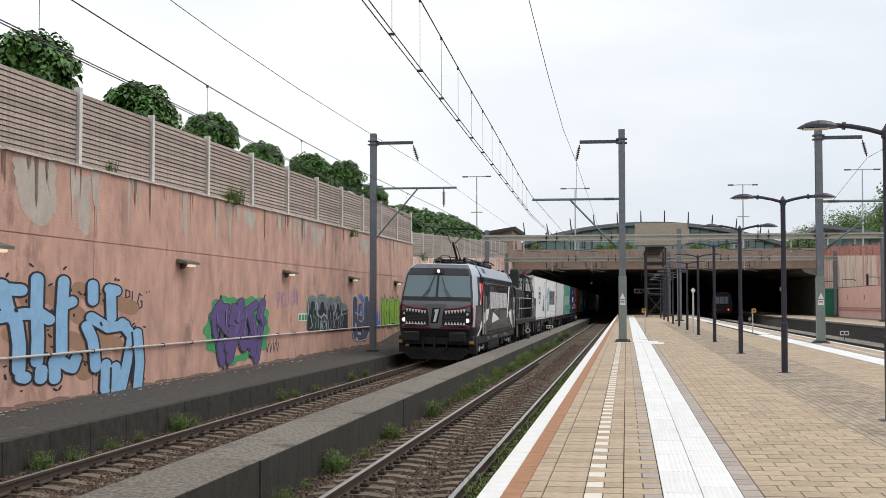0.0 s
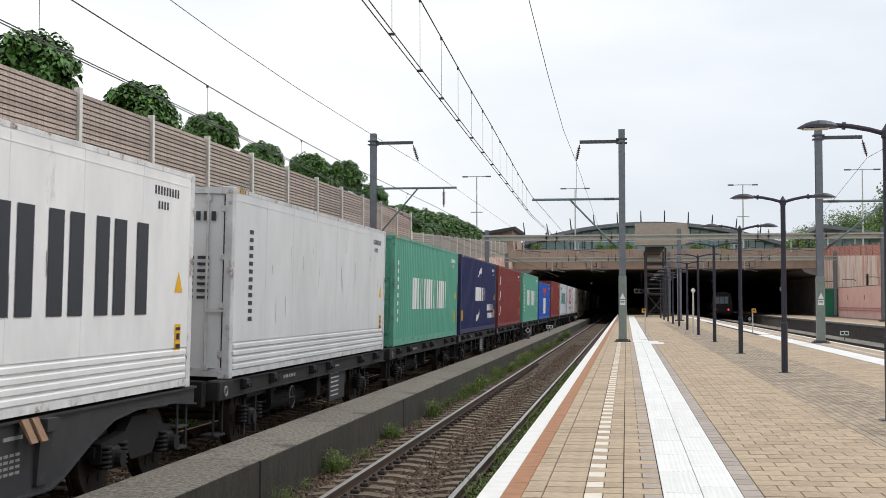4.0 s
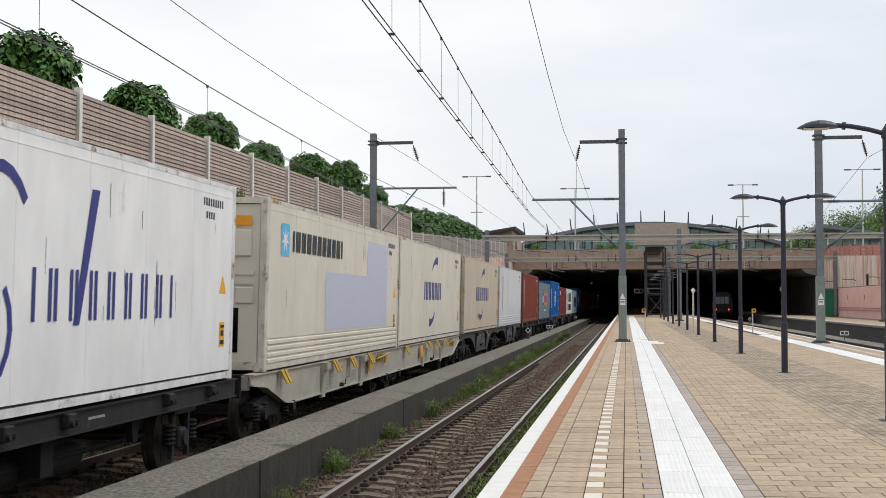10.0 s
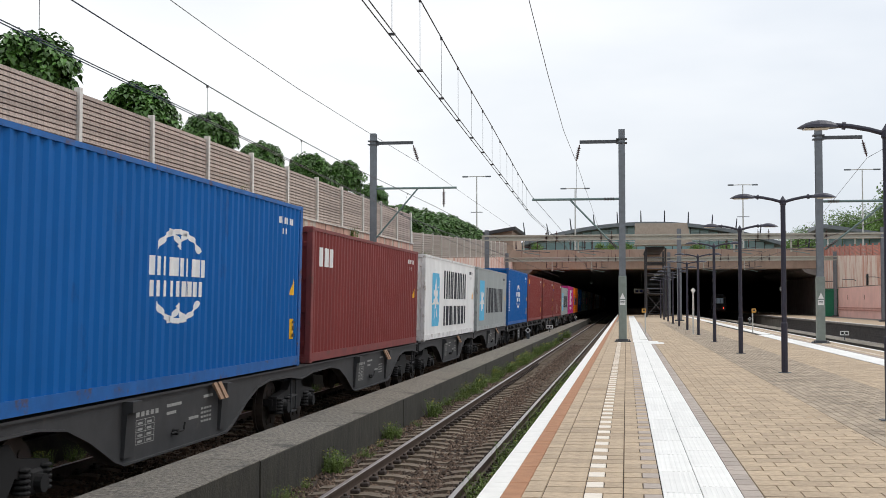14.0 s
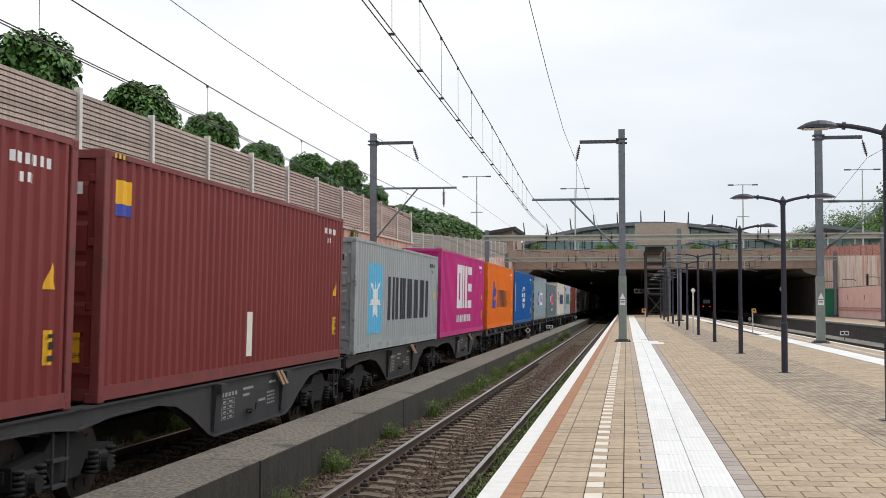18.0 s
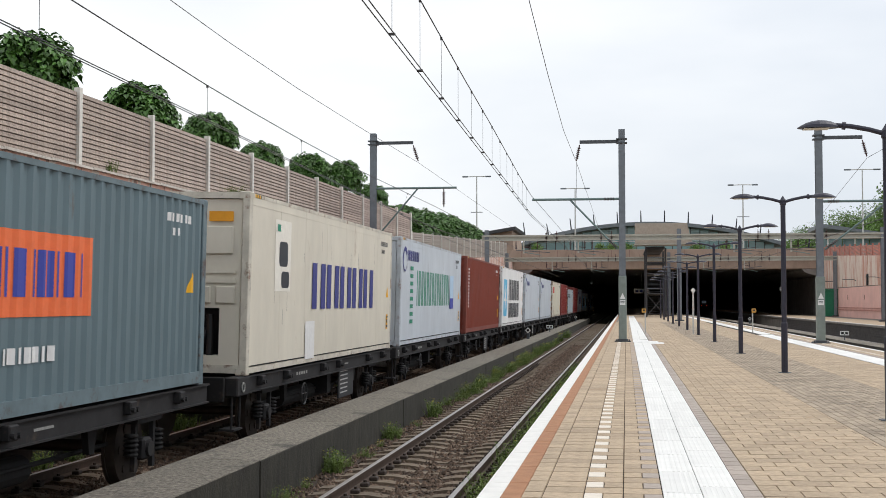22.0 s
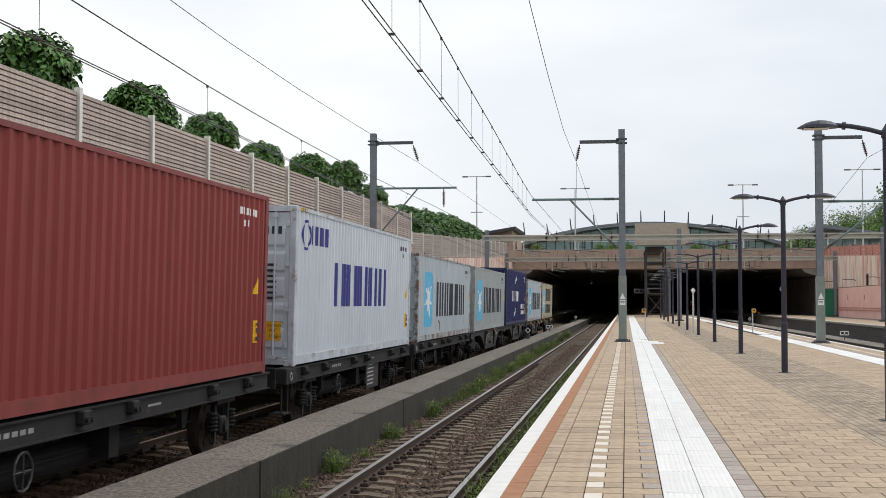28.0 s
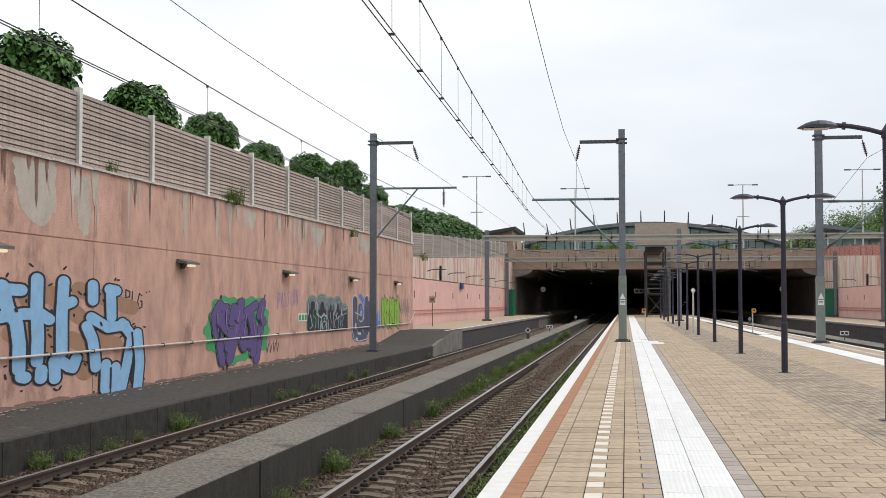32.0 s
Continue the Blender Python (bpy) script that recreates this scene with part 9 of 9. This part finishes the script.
GLYPH = {"P": [[(0, 0), (0, 1), (0.7, 0.9), (0.7, 0.55), (0, 0.5)]], "A": [[(0, 0), (0.4, 1), (0.8, 0)], [(0.15, 0.4), (0.65, 0.4)]], "S": [[(0.7, 0.95), (0.1, 0.8), (0.7, 0.35), (0.0, 0.02)]],
         "I": [[(0.35, 0), (0.35, 1)]], "O": [[(0.35, 0), (0, 0.5), (0.35, 1), (0.7, 0.5), (0.35, 0)]], "N": [[(0, 0), (0.05, 1), (0.65, 0), (0.7, 1)]], "L": [[(0.1, 1), (0.0, 0.05), (0.6, 0.0)]], "G": [[(0.8, 0.85), (0.3, 1.0), (0.0, 0.45), (0.3, 0.0), (0.8, 0.1), (0.8, 0.5), (0.5, 0.5)]]}
piece("thin dark sprayed tag on the wall", [("black", [[(28.0 + 0.36 * i + 0.34 * a, 1.36 - 0.04 * i + 0.36 * b) for a, b in st] for i, ch in enumerate("PLG") for st in GLYPH[ch]] + [[(29.25, 1.68), (29.28, 1.66)], [(29.45, 1.7), (29.48, 1.68)]], 0.014)])
piece("thin lilac sprayed word on the wall", [("lilac", [[(40.95 + 0.39 * i + 0.36 * a, 1.22 + 0.02 * i + 0.55 * b) for a, b in st] for i, ch in enumerate("PASSION") for st in GLYPH[ch]], 0.014)])
piece("thin dark tag strokes on the wall", [("black", [[(39.6 + 0.4 * k, 0.2), (39.7 + 0.4 * k, -0.2), (39.9 + 0.4 * k, 0.1)] for k in range(4)], 0.014)])
piece("thin dark tag strokes on the wall", [("steel", [[(64.4 + 0.6 * k, 1.6), (64.5 + 0.6 * k, 0.7), (64.9 + 0.6 * k, 1.4)] for k in range(4)], 0.016)])
plate_thing = tagged(empty("wall_plate", pose(WALL_X, 44.2, 0.9)), "small green and white plate on the pink wall", "sign")
part("plate", Shape().box(0, 0.015, -0.62, 0.62, -0.14, 0.14), SIGN_WHITE, plate_thing)
for k in (-0.4, 0.0, 0.4):
    part("green_mark", Shape().box(0.016, 0.02, k - 0.14, k + 0.14, -0.1, 0.1), SPRAY["green"], plate_thing)

rng = random.Random(5)


def ragged(poly, n=6, d=0.028):
    """The same outline with a crumbled edge."""
    out = []
    for (ya, za), (yb, zb) in zip(poly, poly[1:] + poly[:1]):
        for k in range(n):
            f = k / n
            out.append((ya + (yb - ya) * f + rng.uniform(-2.2 * d, 2.2 * d), min(za + (zb - za) * f + rng.uniform(-d, d), 4.24)))
    return out


for poly in ([(22.45, 4.18), (24.32, 4.2), (24.29, 3.27), (23.85, 2.93), (23.4, 2.98), (22.93, 3.14), (22.64, 3.58)],
             [(25.0, 4.1), (25.95, 4.15), (25.98, 3.78), (25.95, 2.9), (25.65, 2.85), (25.35, 3.1), (25.3, 3.6)],
             [(37.0, 4.3), (38.4, 4.3), (38.2, 3.8), (37.9, 3.6), (37.6, 3.9), (37.2, 3.7)],
             [(45.5, 4.35), (47.5, 4.35), (47.0, 3.7), (46.6, 3.3), (46.2, 3.8), (45.8, 3.5)],
             [(54.0, 4.4), (56.5, 4.4), (56.0, 3.8), (55.4, 3.4), (54.8, 3.9), (54.3, 3.6)]):
    part("bare_patch", wall_sheet([ragged(poly)], 0.0025), PATCH, wall, "bare pale patch where the render fell off")


def streaks(n, y0, y1, lo, hi, width):
    out = []
    for _ in range(n):
        y = rng.uniform(y0, y1)
        w = rng.uniform(*width)
        t = top_a(y) - 0.01
        l = rng.uniform(lo, hi)
        k = 6
        left = [(y - w * (1 - 0.75 * i / k) + rng.uniform(-0.3, 0.3) * w, t - l * i / k) for i in range(k)]
        right = [(y + w * (1 - 0.75 * i / k) + rng.uniform(-0.3, 0.3) * w, t - l * i / k) for i in range(k)]
        for i in range(k - 1):
            out.append([left[i], left[i + 1], right[i + 1], right[i]])
        out.append([left[-1], (y, t - l * 1.08), right[-1]])
    return out


part("pale_streak", wall_sheet(streaks(60, 24, 68, 0.3, 1.4, (0.05, 0.2)), 0.0015, 0.00002), PATCH, wall, "pale lime streaks below the coping")
part("dark_streak", wall_sheet(streaks(34, 18, 68, 0.25, 1.0, (0.02, 0.1)), 0.012, 0.00002), STAIN_DARK, wall, "dark water streaks below the coping")
# low dark strip with an uneven upper edge along the wall's foot
foot = []
y = 12.0
while y < 67:
    w = rng.uniform(0.5, 1.4)
    z = -0.61 + 0.0036 * (y - 22)
    foot.append([(y, z - 0.1), (y + w, z - 0.1), (y + w, z + rng.uniform(0.03, 0.09)), (y + w * 0.5, z + rng.uniform(0.03, 0.13)), (y, z + rng.uniform(0.03, 0.09))])
    y += w
part("dark_foot", wall_sheet(foot, 0.003), STAIN_DARK, wall, "dark uneven foot of the wall")

# ---- sleepers ----
SL = Shape().prism([(-1.25, -0.3), (1.25, -0.3), (1.25, -0.175), (1.0, -0.155), (0.45, -0.16), (0.2, -0.195), (-0.2, -0.195), (-0.45, -0.16), (-1.0, -0.155), (-1.25, -0.175)], -0.13, 0.13, "y")
SL_MESH = SL.mesh("sleeper", SLEEPER)
CL = Shape()
for sx in (-0.7525, 0.7525):
    for dx in (-0.11, 0.11):
        CL.box(sx + dx - 0.055, sx + dx + 0.055, -0.07, 0.07, -0.165, -0.1, 0.015).tube((sx + dx, 0, -0.11), (sx + dx, 0, -0.07), 0.025, 6)
CL_MESH = CL.mesh("rail_clip", CLIP)
for cx in TRACKS[:2]:
    k = -28
    while k < 130:
        y = 8.2 + 0.6 * k
        o = part("sleeper", SL_MESH, SLEEPER, TRACK_OBS[cx])
        o.location = (rng.uniform(-0.012, 0.012), y, rng.uniform(-0.004, 0.004))
        if y < 50:
            o = part("rail_clip", CL_MESH, CLIP, TRACK_OBS[cx])
            o.location = (0, y, 0)
        k += 1
s = Shape()
for cx in TRACKS:
    y = 86.2 if cx < 0 else 40
    while y < PORTAL:
        s.box(cx - 1.25, cx + 1.25, y - 0.13, y + 0.13, RAIL_Z - 0.3, RAIL_Z - 0.165)
        y += 0.6
tagged(part("far_sleepers", s, SLEEPER), "rows of concrete sleepers further along the tracks", "sleepers", kind="stuff")


# ---- ballast stones ----
def stones(name, n, spans, y0, y1, z, size, seed):
    r = np.random.RandomState(seed)
    base = np.array([(1, 0, 0), (-1, 0, 0), (0, 1, 0), (0, -1, 0), (0, 0, 1), (0, 0, -1)], float)
    tri = np.array([(0, 2, 4), (2, 1, 4), (1, 3, 4), (3, 0, 4), (2, 0, 5), (1, 2, 5), (3, 1, 5), (0, 3, 5)])
    w = np.array([b - a for a, b, _ in spans])
    pick = r.choice(len(spans), n, p=w / w.sum())
    lo, hi, dz = (np.array([sp[i] for sp in spans])[pick] for i in range(3))
    x = lo + (hi - lo) * r.rand(n)
    y = y0 + (y1 - y0) * r.rand(n) ** 1.7
    c = np.stack([x, y, z + dz + r.rand(n) * 0.03], 1)
    sz = size * (0.6 + 0.8 * r.rand(n, 1, 3)) * (1 + 0.006 * (y - y0))[:, None, None]
    p = base[None] * sz * (0.75 + 0.5 * r.rand(n, 6, 1))
    a = r.rand(n) * 6.283
    ca, sa = np.cos(a)[:, None], np.sin(a)[:, None]
    q = np.stack([p[:, :, 0] * ca - p[:, :, 1] * sa, p[:, :, 0] * sa + p[:, :, 1] * ca, p[:, :, 2] * 0.8], 2) + c[:, None]
    f = (tri[None] + 6 * np.arange(n)[:, None, None]).reshape(-1, 3)
    me = bpy.data.meshes.new(name)
    me.from_pydata(q.reshape(-1, 3).tolist(), [], f.tolist())
    me.materials.append(STONE)
    return tagged(new(name, me), "loose brown ballast stones between the sleepers", "stones", kind="stuff")


stones("ballast_stones", 30000, [(-4.4, -3.62, -0.01), (-3.5, -2.12, -0.012), (-2.0, -1.05, -0.02)], 9, 75, -1.075, 0.035, 1)
stones("ballast_stones", 26000, [(-8.78, -7.95, -0.01), (-7.8, -6.4, -0.012), (-6.3, -5.42, -0.02)], 13, 80, -1.075, 0.036, 2)


stones("ballast_stones", 6000, [(-8.78, -7.95, -0.01), (-7.8, -6.4, 0.0), (-6.3, -5.42, -0.02), (-4.4, -3.62, -0.01), (-3.5, -2.12, 0.0), (-2.0, -1.05, -0.02)], -8, 13, -1.075, 0.034, 3)
# flakes of render and dry litter along the foot of the wall
s = Shape()
for k in range(420):
    y = 13 + 52 * rng.random() ** 1.3
    d = abs(rng.gauss(0, 0.35))
    x, z = WALL_X + 0.04 + d, -0.605 + 0.0036 * (y - 22) + 0.012 * d
    a, r = rng.uniform(0, 6.28), rng.uniform(0.012, 0.05)
    s.quad(*[(x + r * math.cos(a + t) * (1.6 if t in (0, 3.1) else 0.7), y + r * math.sin(a + t) * 1.4, z + 0.012 + 0.006 * (t > 2)) for t in (0, 1.5, 3.1, 4.7)])
tagged(part("wall_debris", s, PATCH), "pale flakes of render and litter along the foot of the wall", "debris", kind="stuff")


# ---- weeds ----
def tuft(seed, n, r, h, flowers=0):
    q = random.Random(seed)
    s = Shape()
    for _ in range(n):
        a, d = q.uniform(0, 6.28), q.uniform(0, r)
        b = Vector((d * math.cos(a), d * math.sin(a), 0))
        lean = Vector((q.uniform(-0.5, 0.5), q.uniform(-0.5, 0.5), 1)) * h * q.uniform(0.4, 1.0)
        side = Vector((q.uniform(-1, 1), q.uniform(-1, 1), 0)).normalized() * h * 0.018
        s.slot = 0
        s.quad(b - side, b + side, b + lean)
        for t in (0.25, 0.4, 0.55, 0.7, 0.85, 0.97):
            p = b + lean * t
            e = Vector((q.uniform(-1, 1), q.uniform(-1, 1), q.uniform(0.0, 0.8))).normalized() * h * 0.11
            u = e.cross(Vector((0, 0, 1))).normalized() * h * 0.026
            s.quad(p, p + e * 0.5 + u, p + e, p + e * 0.5 - u)
    for _ in range(flowers):
        a, d = q.uniform(0, 6.28), q.uniform(0, r)
        z = h * q.uniform(0.7, 1.0)
        x, y = d * math.cos(a), d * math.sin(a)
        s.slot = 1
        s.quad((x - 0.015, y, z), (x, y - 0.015, z + 0.008), (x + 0.015, y, z), (x, y + 0.015, z + 0.008))
    return s.mesh("weed", GRASS, FLOWER)


TUFTS = [tuft(3, 110, 0.24, 0.45, 14), tuft(4, 70, 0.2, 0.36, 0), tuft(5, 80, 0.28, 0.3, 6), tuft(6, 60, 0.16, 0.5, 20)]


def weed(x, y, z, i, sc=1.0):
    o = tagged(part("weed", TUFTS[i % 4], GRASS), "wild green weed with small yellow flowers in the ballast", "weed", "weeds by the tracks")
    o.matrix_basis = pose(x, y, z, 0, 0, 77 * i) @ Matrix.Diagonal((sc, sc, sc, 1))


for i, (y, sc) in enumerate([(17.8, 0.75), (18.9, 0.85), (20.4, 0.9), (21.6, 0.5), (23.6, 0.9), (24.2, 1.0), (28.0, 0.4), (31.0, 0.7), (32.2, 0.6), (34.5, 0.75), (37.0, 0.4), (39.3, 0.75), (41.3, 0.7), (45.7, 0.6), (48.9, 0.6), (55.7, 0.7)]):
    weed(-8.6, y, -1.1, i, sc)
for i, (y, sc) in enumerate([(13.0, 0.35), (15.4, 0.8), (16.6, 0.35), (18.2, 0.85), (18.8, 0.6), (20.0, 0.7), (21.4, 0.35), (22.8, 0.75), (23.5, 0.6), (25.3, 0.5), (27.2, 0.9), (28.0, 0.7), (30.3, 0.8), (31.6, 0.9), (32.6, 0.8), (34.3, 0.8), (36.7, 1.0), (39, 0.9), (40.3, 0.8), (42, 1.0), (45, 1.0), (48, 1.0), (50, 0.9), (52, 1.1), (56, 1.0), (58, 0.9), (60, 1.1), (65, 1.1), (70, 1.2), (76, 1.3), (82, 1.3), (90, 1.4)]):
    weed(-4.22 + 0.06 * math.sin(y), y, -1.1, i + 1, sc)
for k in range(90):
    weed(-1.66 + 0.13 * math.sin(k * 2.1), 9.6 + 0.42 * k + 0.2 * math.sin(k), -1.1, (1, 2, 1)[k % 3], 0.65 + 0.6 * math.sin(k * 1.7) ** 2)
for k in range(40):
    weed(-4.15 + 0.1 * math.sin(k * 1.3), 33 + 1.1 * k + 0.3 * math.sin(k * 2.7), -1.1, k, 0.5 + 0.5 * math.sin(k * 1.9) ** 2)
weed(WALL_X - 0.1, 27.2, top_a(27) + 0.05, 1, 0.9)
weed(WALL_X + 0.05, 35.4, top_a(35) - 0.05, 2, 1.5)
weed(WALL_X + 0.05, 36.1, top_a(36) - 0.05, 0, 1.2)
weed(WALL_X + 0.05, 52.2, top_a(52) - 0.3, 1, 1.3)
weed(FAR_X + 0.05, 82, 4.2, 1, 1.8)

# ---- island platform paving ----
def tile_faces(s, x0, x1, y0, y1, z=0.0, gap=0.007, c=0.004):
    x0, x1, y0, y1 = x0 + 0.28 * gap, x1 - 0.28 * gap, y0 + gap, y1 - gap
    t = [(x0 + c, y0 + c, z), (x1 - c, y0 + c, z), (x1 - c, y1 - c, z), (x0 + c, y1 - c, z)]
    b = [(x0, y0, z - 0.016), (x1, y0, z - 0.016), (x1, y1, z - 0.016), (x0, y1, z - 0.016)]
    k = len(s.v)
    s.v += t + b
    s.f += [(k, k + 1, k + 2, k + 3)] + [(k + 4 + i, k + 4 + (i + 1) % 4, k + (i + 1) % 4, k + i) for i in range(4)]
    s.mi += [s.slot] * 5


part("bedding", Shape().box(-1.0, 7.43, -60, 95, -0.03, -0.0125), JOINT, ISLAND)
part("far_paving", Shape().box(-0.62, 7.1, 95, PORTAL + 260, -0.012, 0.0), BRICK_I, ISLAND)
P = 0.292
loose = {}


def tile(x0, x1, y0, y1, kind):
    """A paving piece of its own near the camera."""
    key = (round(x1 - x0, 3), round(y1 - y0, 3), kind)
    if key not in loose:
        s = Shape()
        tile_faces(s, 0, key[0], 0, key[1])
        loose[key] = s.mesh("tile", {"b": BRICK, "g": BRICK_GREY, "w": DASH, "d": BRICK_DARK}[kind])
    o = part("tile", loose[key], BRICK, ISLAND)
    o.location = (x0, y0, rng.uniform(-0.0015, 0.0015))


field = {k: Shape() for k in "bgwd"}
COLS = [(-0.77, -0.62, "b", 0.0), (-0.62, -0.32, "b", 0.0), (-0.32, -0.18, "x", 0.0), (-0.18, -0.03, "b", 0.0), (-0.03, 0.12, "b", 0.15), (0.12, 0.26, "g", 0.0)]
COLS += [(7.2, 7.35, "b", 0.0), (6.9, 7.2, "b", 0.0), (6.75, 6.9, "x", 0.0), (6.6, 6.75, "b", 0.0), (6.45, 6.6, "g", 0.0)]
for j in range(-62, 305):
    y = 6.036 + P * j
    for x0, x1, kind, off in COLS:
        kk = ("w" if j % 2 else "b") if kind == "x" else kind
        if j % 2 == 0 and -0.33 < x0 < 0.2:
            # every other row is laid in whole tiles
            if kind == "x" or x0 in (0.12,):
                continue
            x0, x1, off = (-0.32, -0.03, 0.0) if x0 < -0.1 else (-0.03, 0.26, 0.0)
        elif -0.1 < x0 < 0.0:
            off = 0.0
        if 9.0 < y < 13.4 and x1 < 1:
            tile(x0, x1, y + off, y + off + P, kk)
        else:
            tile_faces(field[kk], x0, x1, y + off, y + off + P, rng.uniform(-0.001, 0.001))
    # square tiles in half bond beside the tactile strips, dark clinkers along the lamp row
    for a, b in ((0.84, 2.5), (4.1, 5.72)):
        tile_faces(field["g" if a < 1 else "b"], a, a + 0.15, y, y + P)
        x = a + 0.15 + (0.15 if j % 2 else 0.0)
        if j % 2:
            tile_faces(field["b"], a + 0.15, a + 0.3, y, y + P)
        while x < b - 0.05:
            e = min(x + P, b)
            if 9.0 < y < 12.7 and e < 2.6:
                tile(x, e, y, y + P, "b")
            else:
                tile_faces(field["b"], x, e, y, y + P, rng.uniform(-0.001, 0.001))
            x += P
    for i in range(16):
        x = 2.5 + 0.1 * i
        yy = y + (0.1 if i % 2 else 0.0)
        tile_faces(field["d"], x, x + 0.1, yy, yy + P, rng.uniform(-0.002, 0.002))
for kind, m in (("b", BRICK_I), ("g", BRICK_GREY), ("w", DASH), ("d", BRICK_DARK)):
    tagged(part("paving_field", field[kind], m, ISLAND), kind="stuff")
# edges: white painted concrete, red-brown band
for x0, x1, m, nm in ((-1.07, -0.92, WHITE_PAINT, "white_edge"), (-0.92, -0.77, RED_BAND, "red_band"), (7.35, 7.5, WHITE_PAINT, "white_edge")):
    s = Shape()
    y = -20.0
    while y < PORTAL + 30:
        s.box(x0 if nm != "white_edge" or x0 > 0 else x0 - 0.02, x1, y + 0.003, y + 0.997, -0.16, 0.0, 0.006)
        y += 1.0
    part(nm, s, m, ISLAND)
part("edge_wall", Shape().box(-0.98, -0.9, -20, PORTAL + 200, -1.3, -0.16).box(7.35, 7.42, -20, PORTAL + 200, -1.3, -0.16), CONCRETE_DARK, ISLAND)


def tactile(x0, x1, y0, y1, ribs=True):
    s = Shape()
    w = (x1 - x0) / 2
    for i in (0, 1):
        y = y0 + i * 0.35
        while y < y1:
            e = min(y + 1.2, y1)
            s.box(x0 + i * w + 0.003, x0 + (i + 1) * w - 0.003, y + 0.003, e - 0.003, -0.01, 0.003, 0.002)
            for k in range(6 if ribs else 0):
                a = x0 + i * w + 0.03 + k * 0.042
                s.box(a, a + 0.02, y + 0.01, e - 0.01, 0.003, 0.005, 0.001)
            y = e
    part("tactile_strip", s, TACTILE, ISLAND, "white ribbed tactile strip")


tactile(0.26, 0.84, -6, 46.0)
tactile(0.24, 0.82, 49.4, 140)
tactile(5.75, 6.4, 4, 57.5, False)
tactile(6.0, 6.55, 58, 140, False)
part("tactile_crossing", Shape().box(0.24, 1.15, 46.1, 47.6, -0.01, 0.004).box(0.55, 1.3, 44.4, 46.0, -0.01, 0.0045).box(0.24, 0.82, 47.7, 49.3, -0.01, 0.004), TACTILE, ISLAND)
# dark brick face of the side platforms
for pf, edge, d in ((LEFT_PF, -8.9, 1), (RIGHT_PF, 15.6, -1)):
    s = Shape()
    for r in range(7):
        y = (64.0 if d > 0 else 60.0) + (0.2 if r % 2 else 0.0)
        while y < 130:
            a, b = sorted((edge - d * 0.1, edge - d * 0.005))
            s.box(a, b, y + 0.006, y + 0.394, -1.25 + r * 0.155, -1.1 + r * 0.155)
            y += 0.4
    tagged(part("edge_bricks", s, DARK_BLOCK, pf), kind="stuff")


# ---- movement ----
CANT = 1.2
RUN = [(0, 0.24), (2, 45.07), (6, 134.93), (9, 202.5), (13, 292.33), (16.5, 370.5), (19, 426.59), (23, 516.28), (25.5, 572.3), (28.5, 639.56), (30.4, 682.2), (31, 695.64), (31.5, 706.86), (31.9, 716.3), (32, 719.4)]


def motions():
    """The freight train runs through at an even speed."""
    for thing, u, z in MOVING:
        walk(thing, [(t, pose(TRAIN_X + 0.021 * (z - RAIL_Z), u - run, z, 0, CANT, 0)) for t, run in RUN])

    # the passenger train waits, then pulls away into the bend
    walk(pt, [(t, pose(x, y, RAIL_Z, 0, 0, turn)) for t, x, y, turn in ((0.0, 13.5, 184, 0), (8.0, 13.5, 184, 0), (9.5, 13.6, 185, 0), (13.0, 16.0, 220, -3), (16.5, 20.0, 310, -4), (20.0, 27.0, 450, -5), (23.0, 34.0, 580, -5), (32.0, 38.0, 840, -2))])
    # the wheels roll: one rolling key set for each size of wheel
    for radius, wheels in SPINNING.items():
        turn = 88.0 if radius < 0.49 else math.degrees(22.43 / radius / FPS)
        n = int(32 * FPS)
        first = wheels[0]
        walk(first, [(k / FPS, Matrix.Translation(first.location) @ pose(0, 0, 0, turn * k, 0, 0)) for k in range(n + 1)])
        keys = first.animation_data
        bag = keys.action.layers[0].strips[0].channelbag(keys.action_slot)
        for curve in [c for c in bag.fcurves if c.data_path == "location"]:
            bag.fcurves.remove(curve)
        for wheel in wheels[1:]:
            wheel.rotation_mode = "QUATERNION"
            wheel.animation_data_create()
            wheel.animation_data.action = keys.action
            wheel.animation_data.action_slot = keys.action_slot


motions()
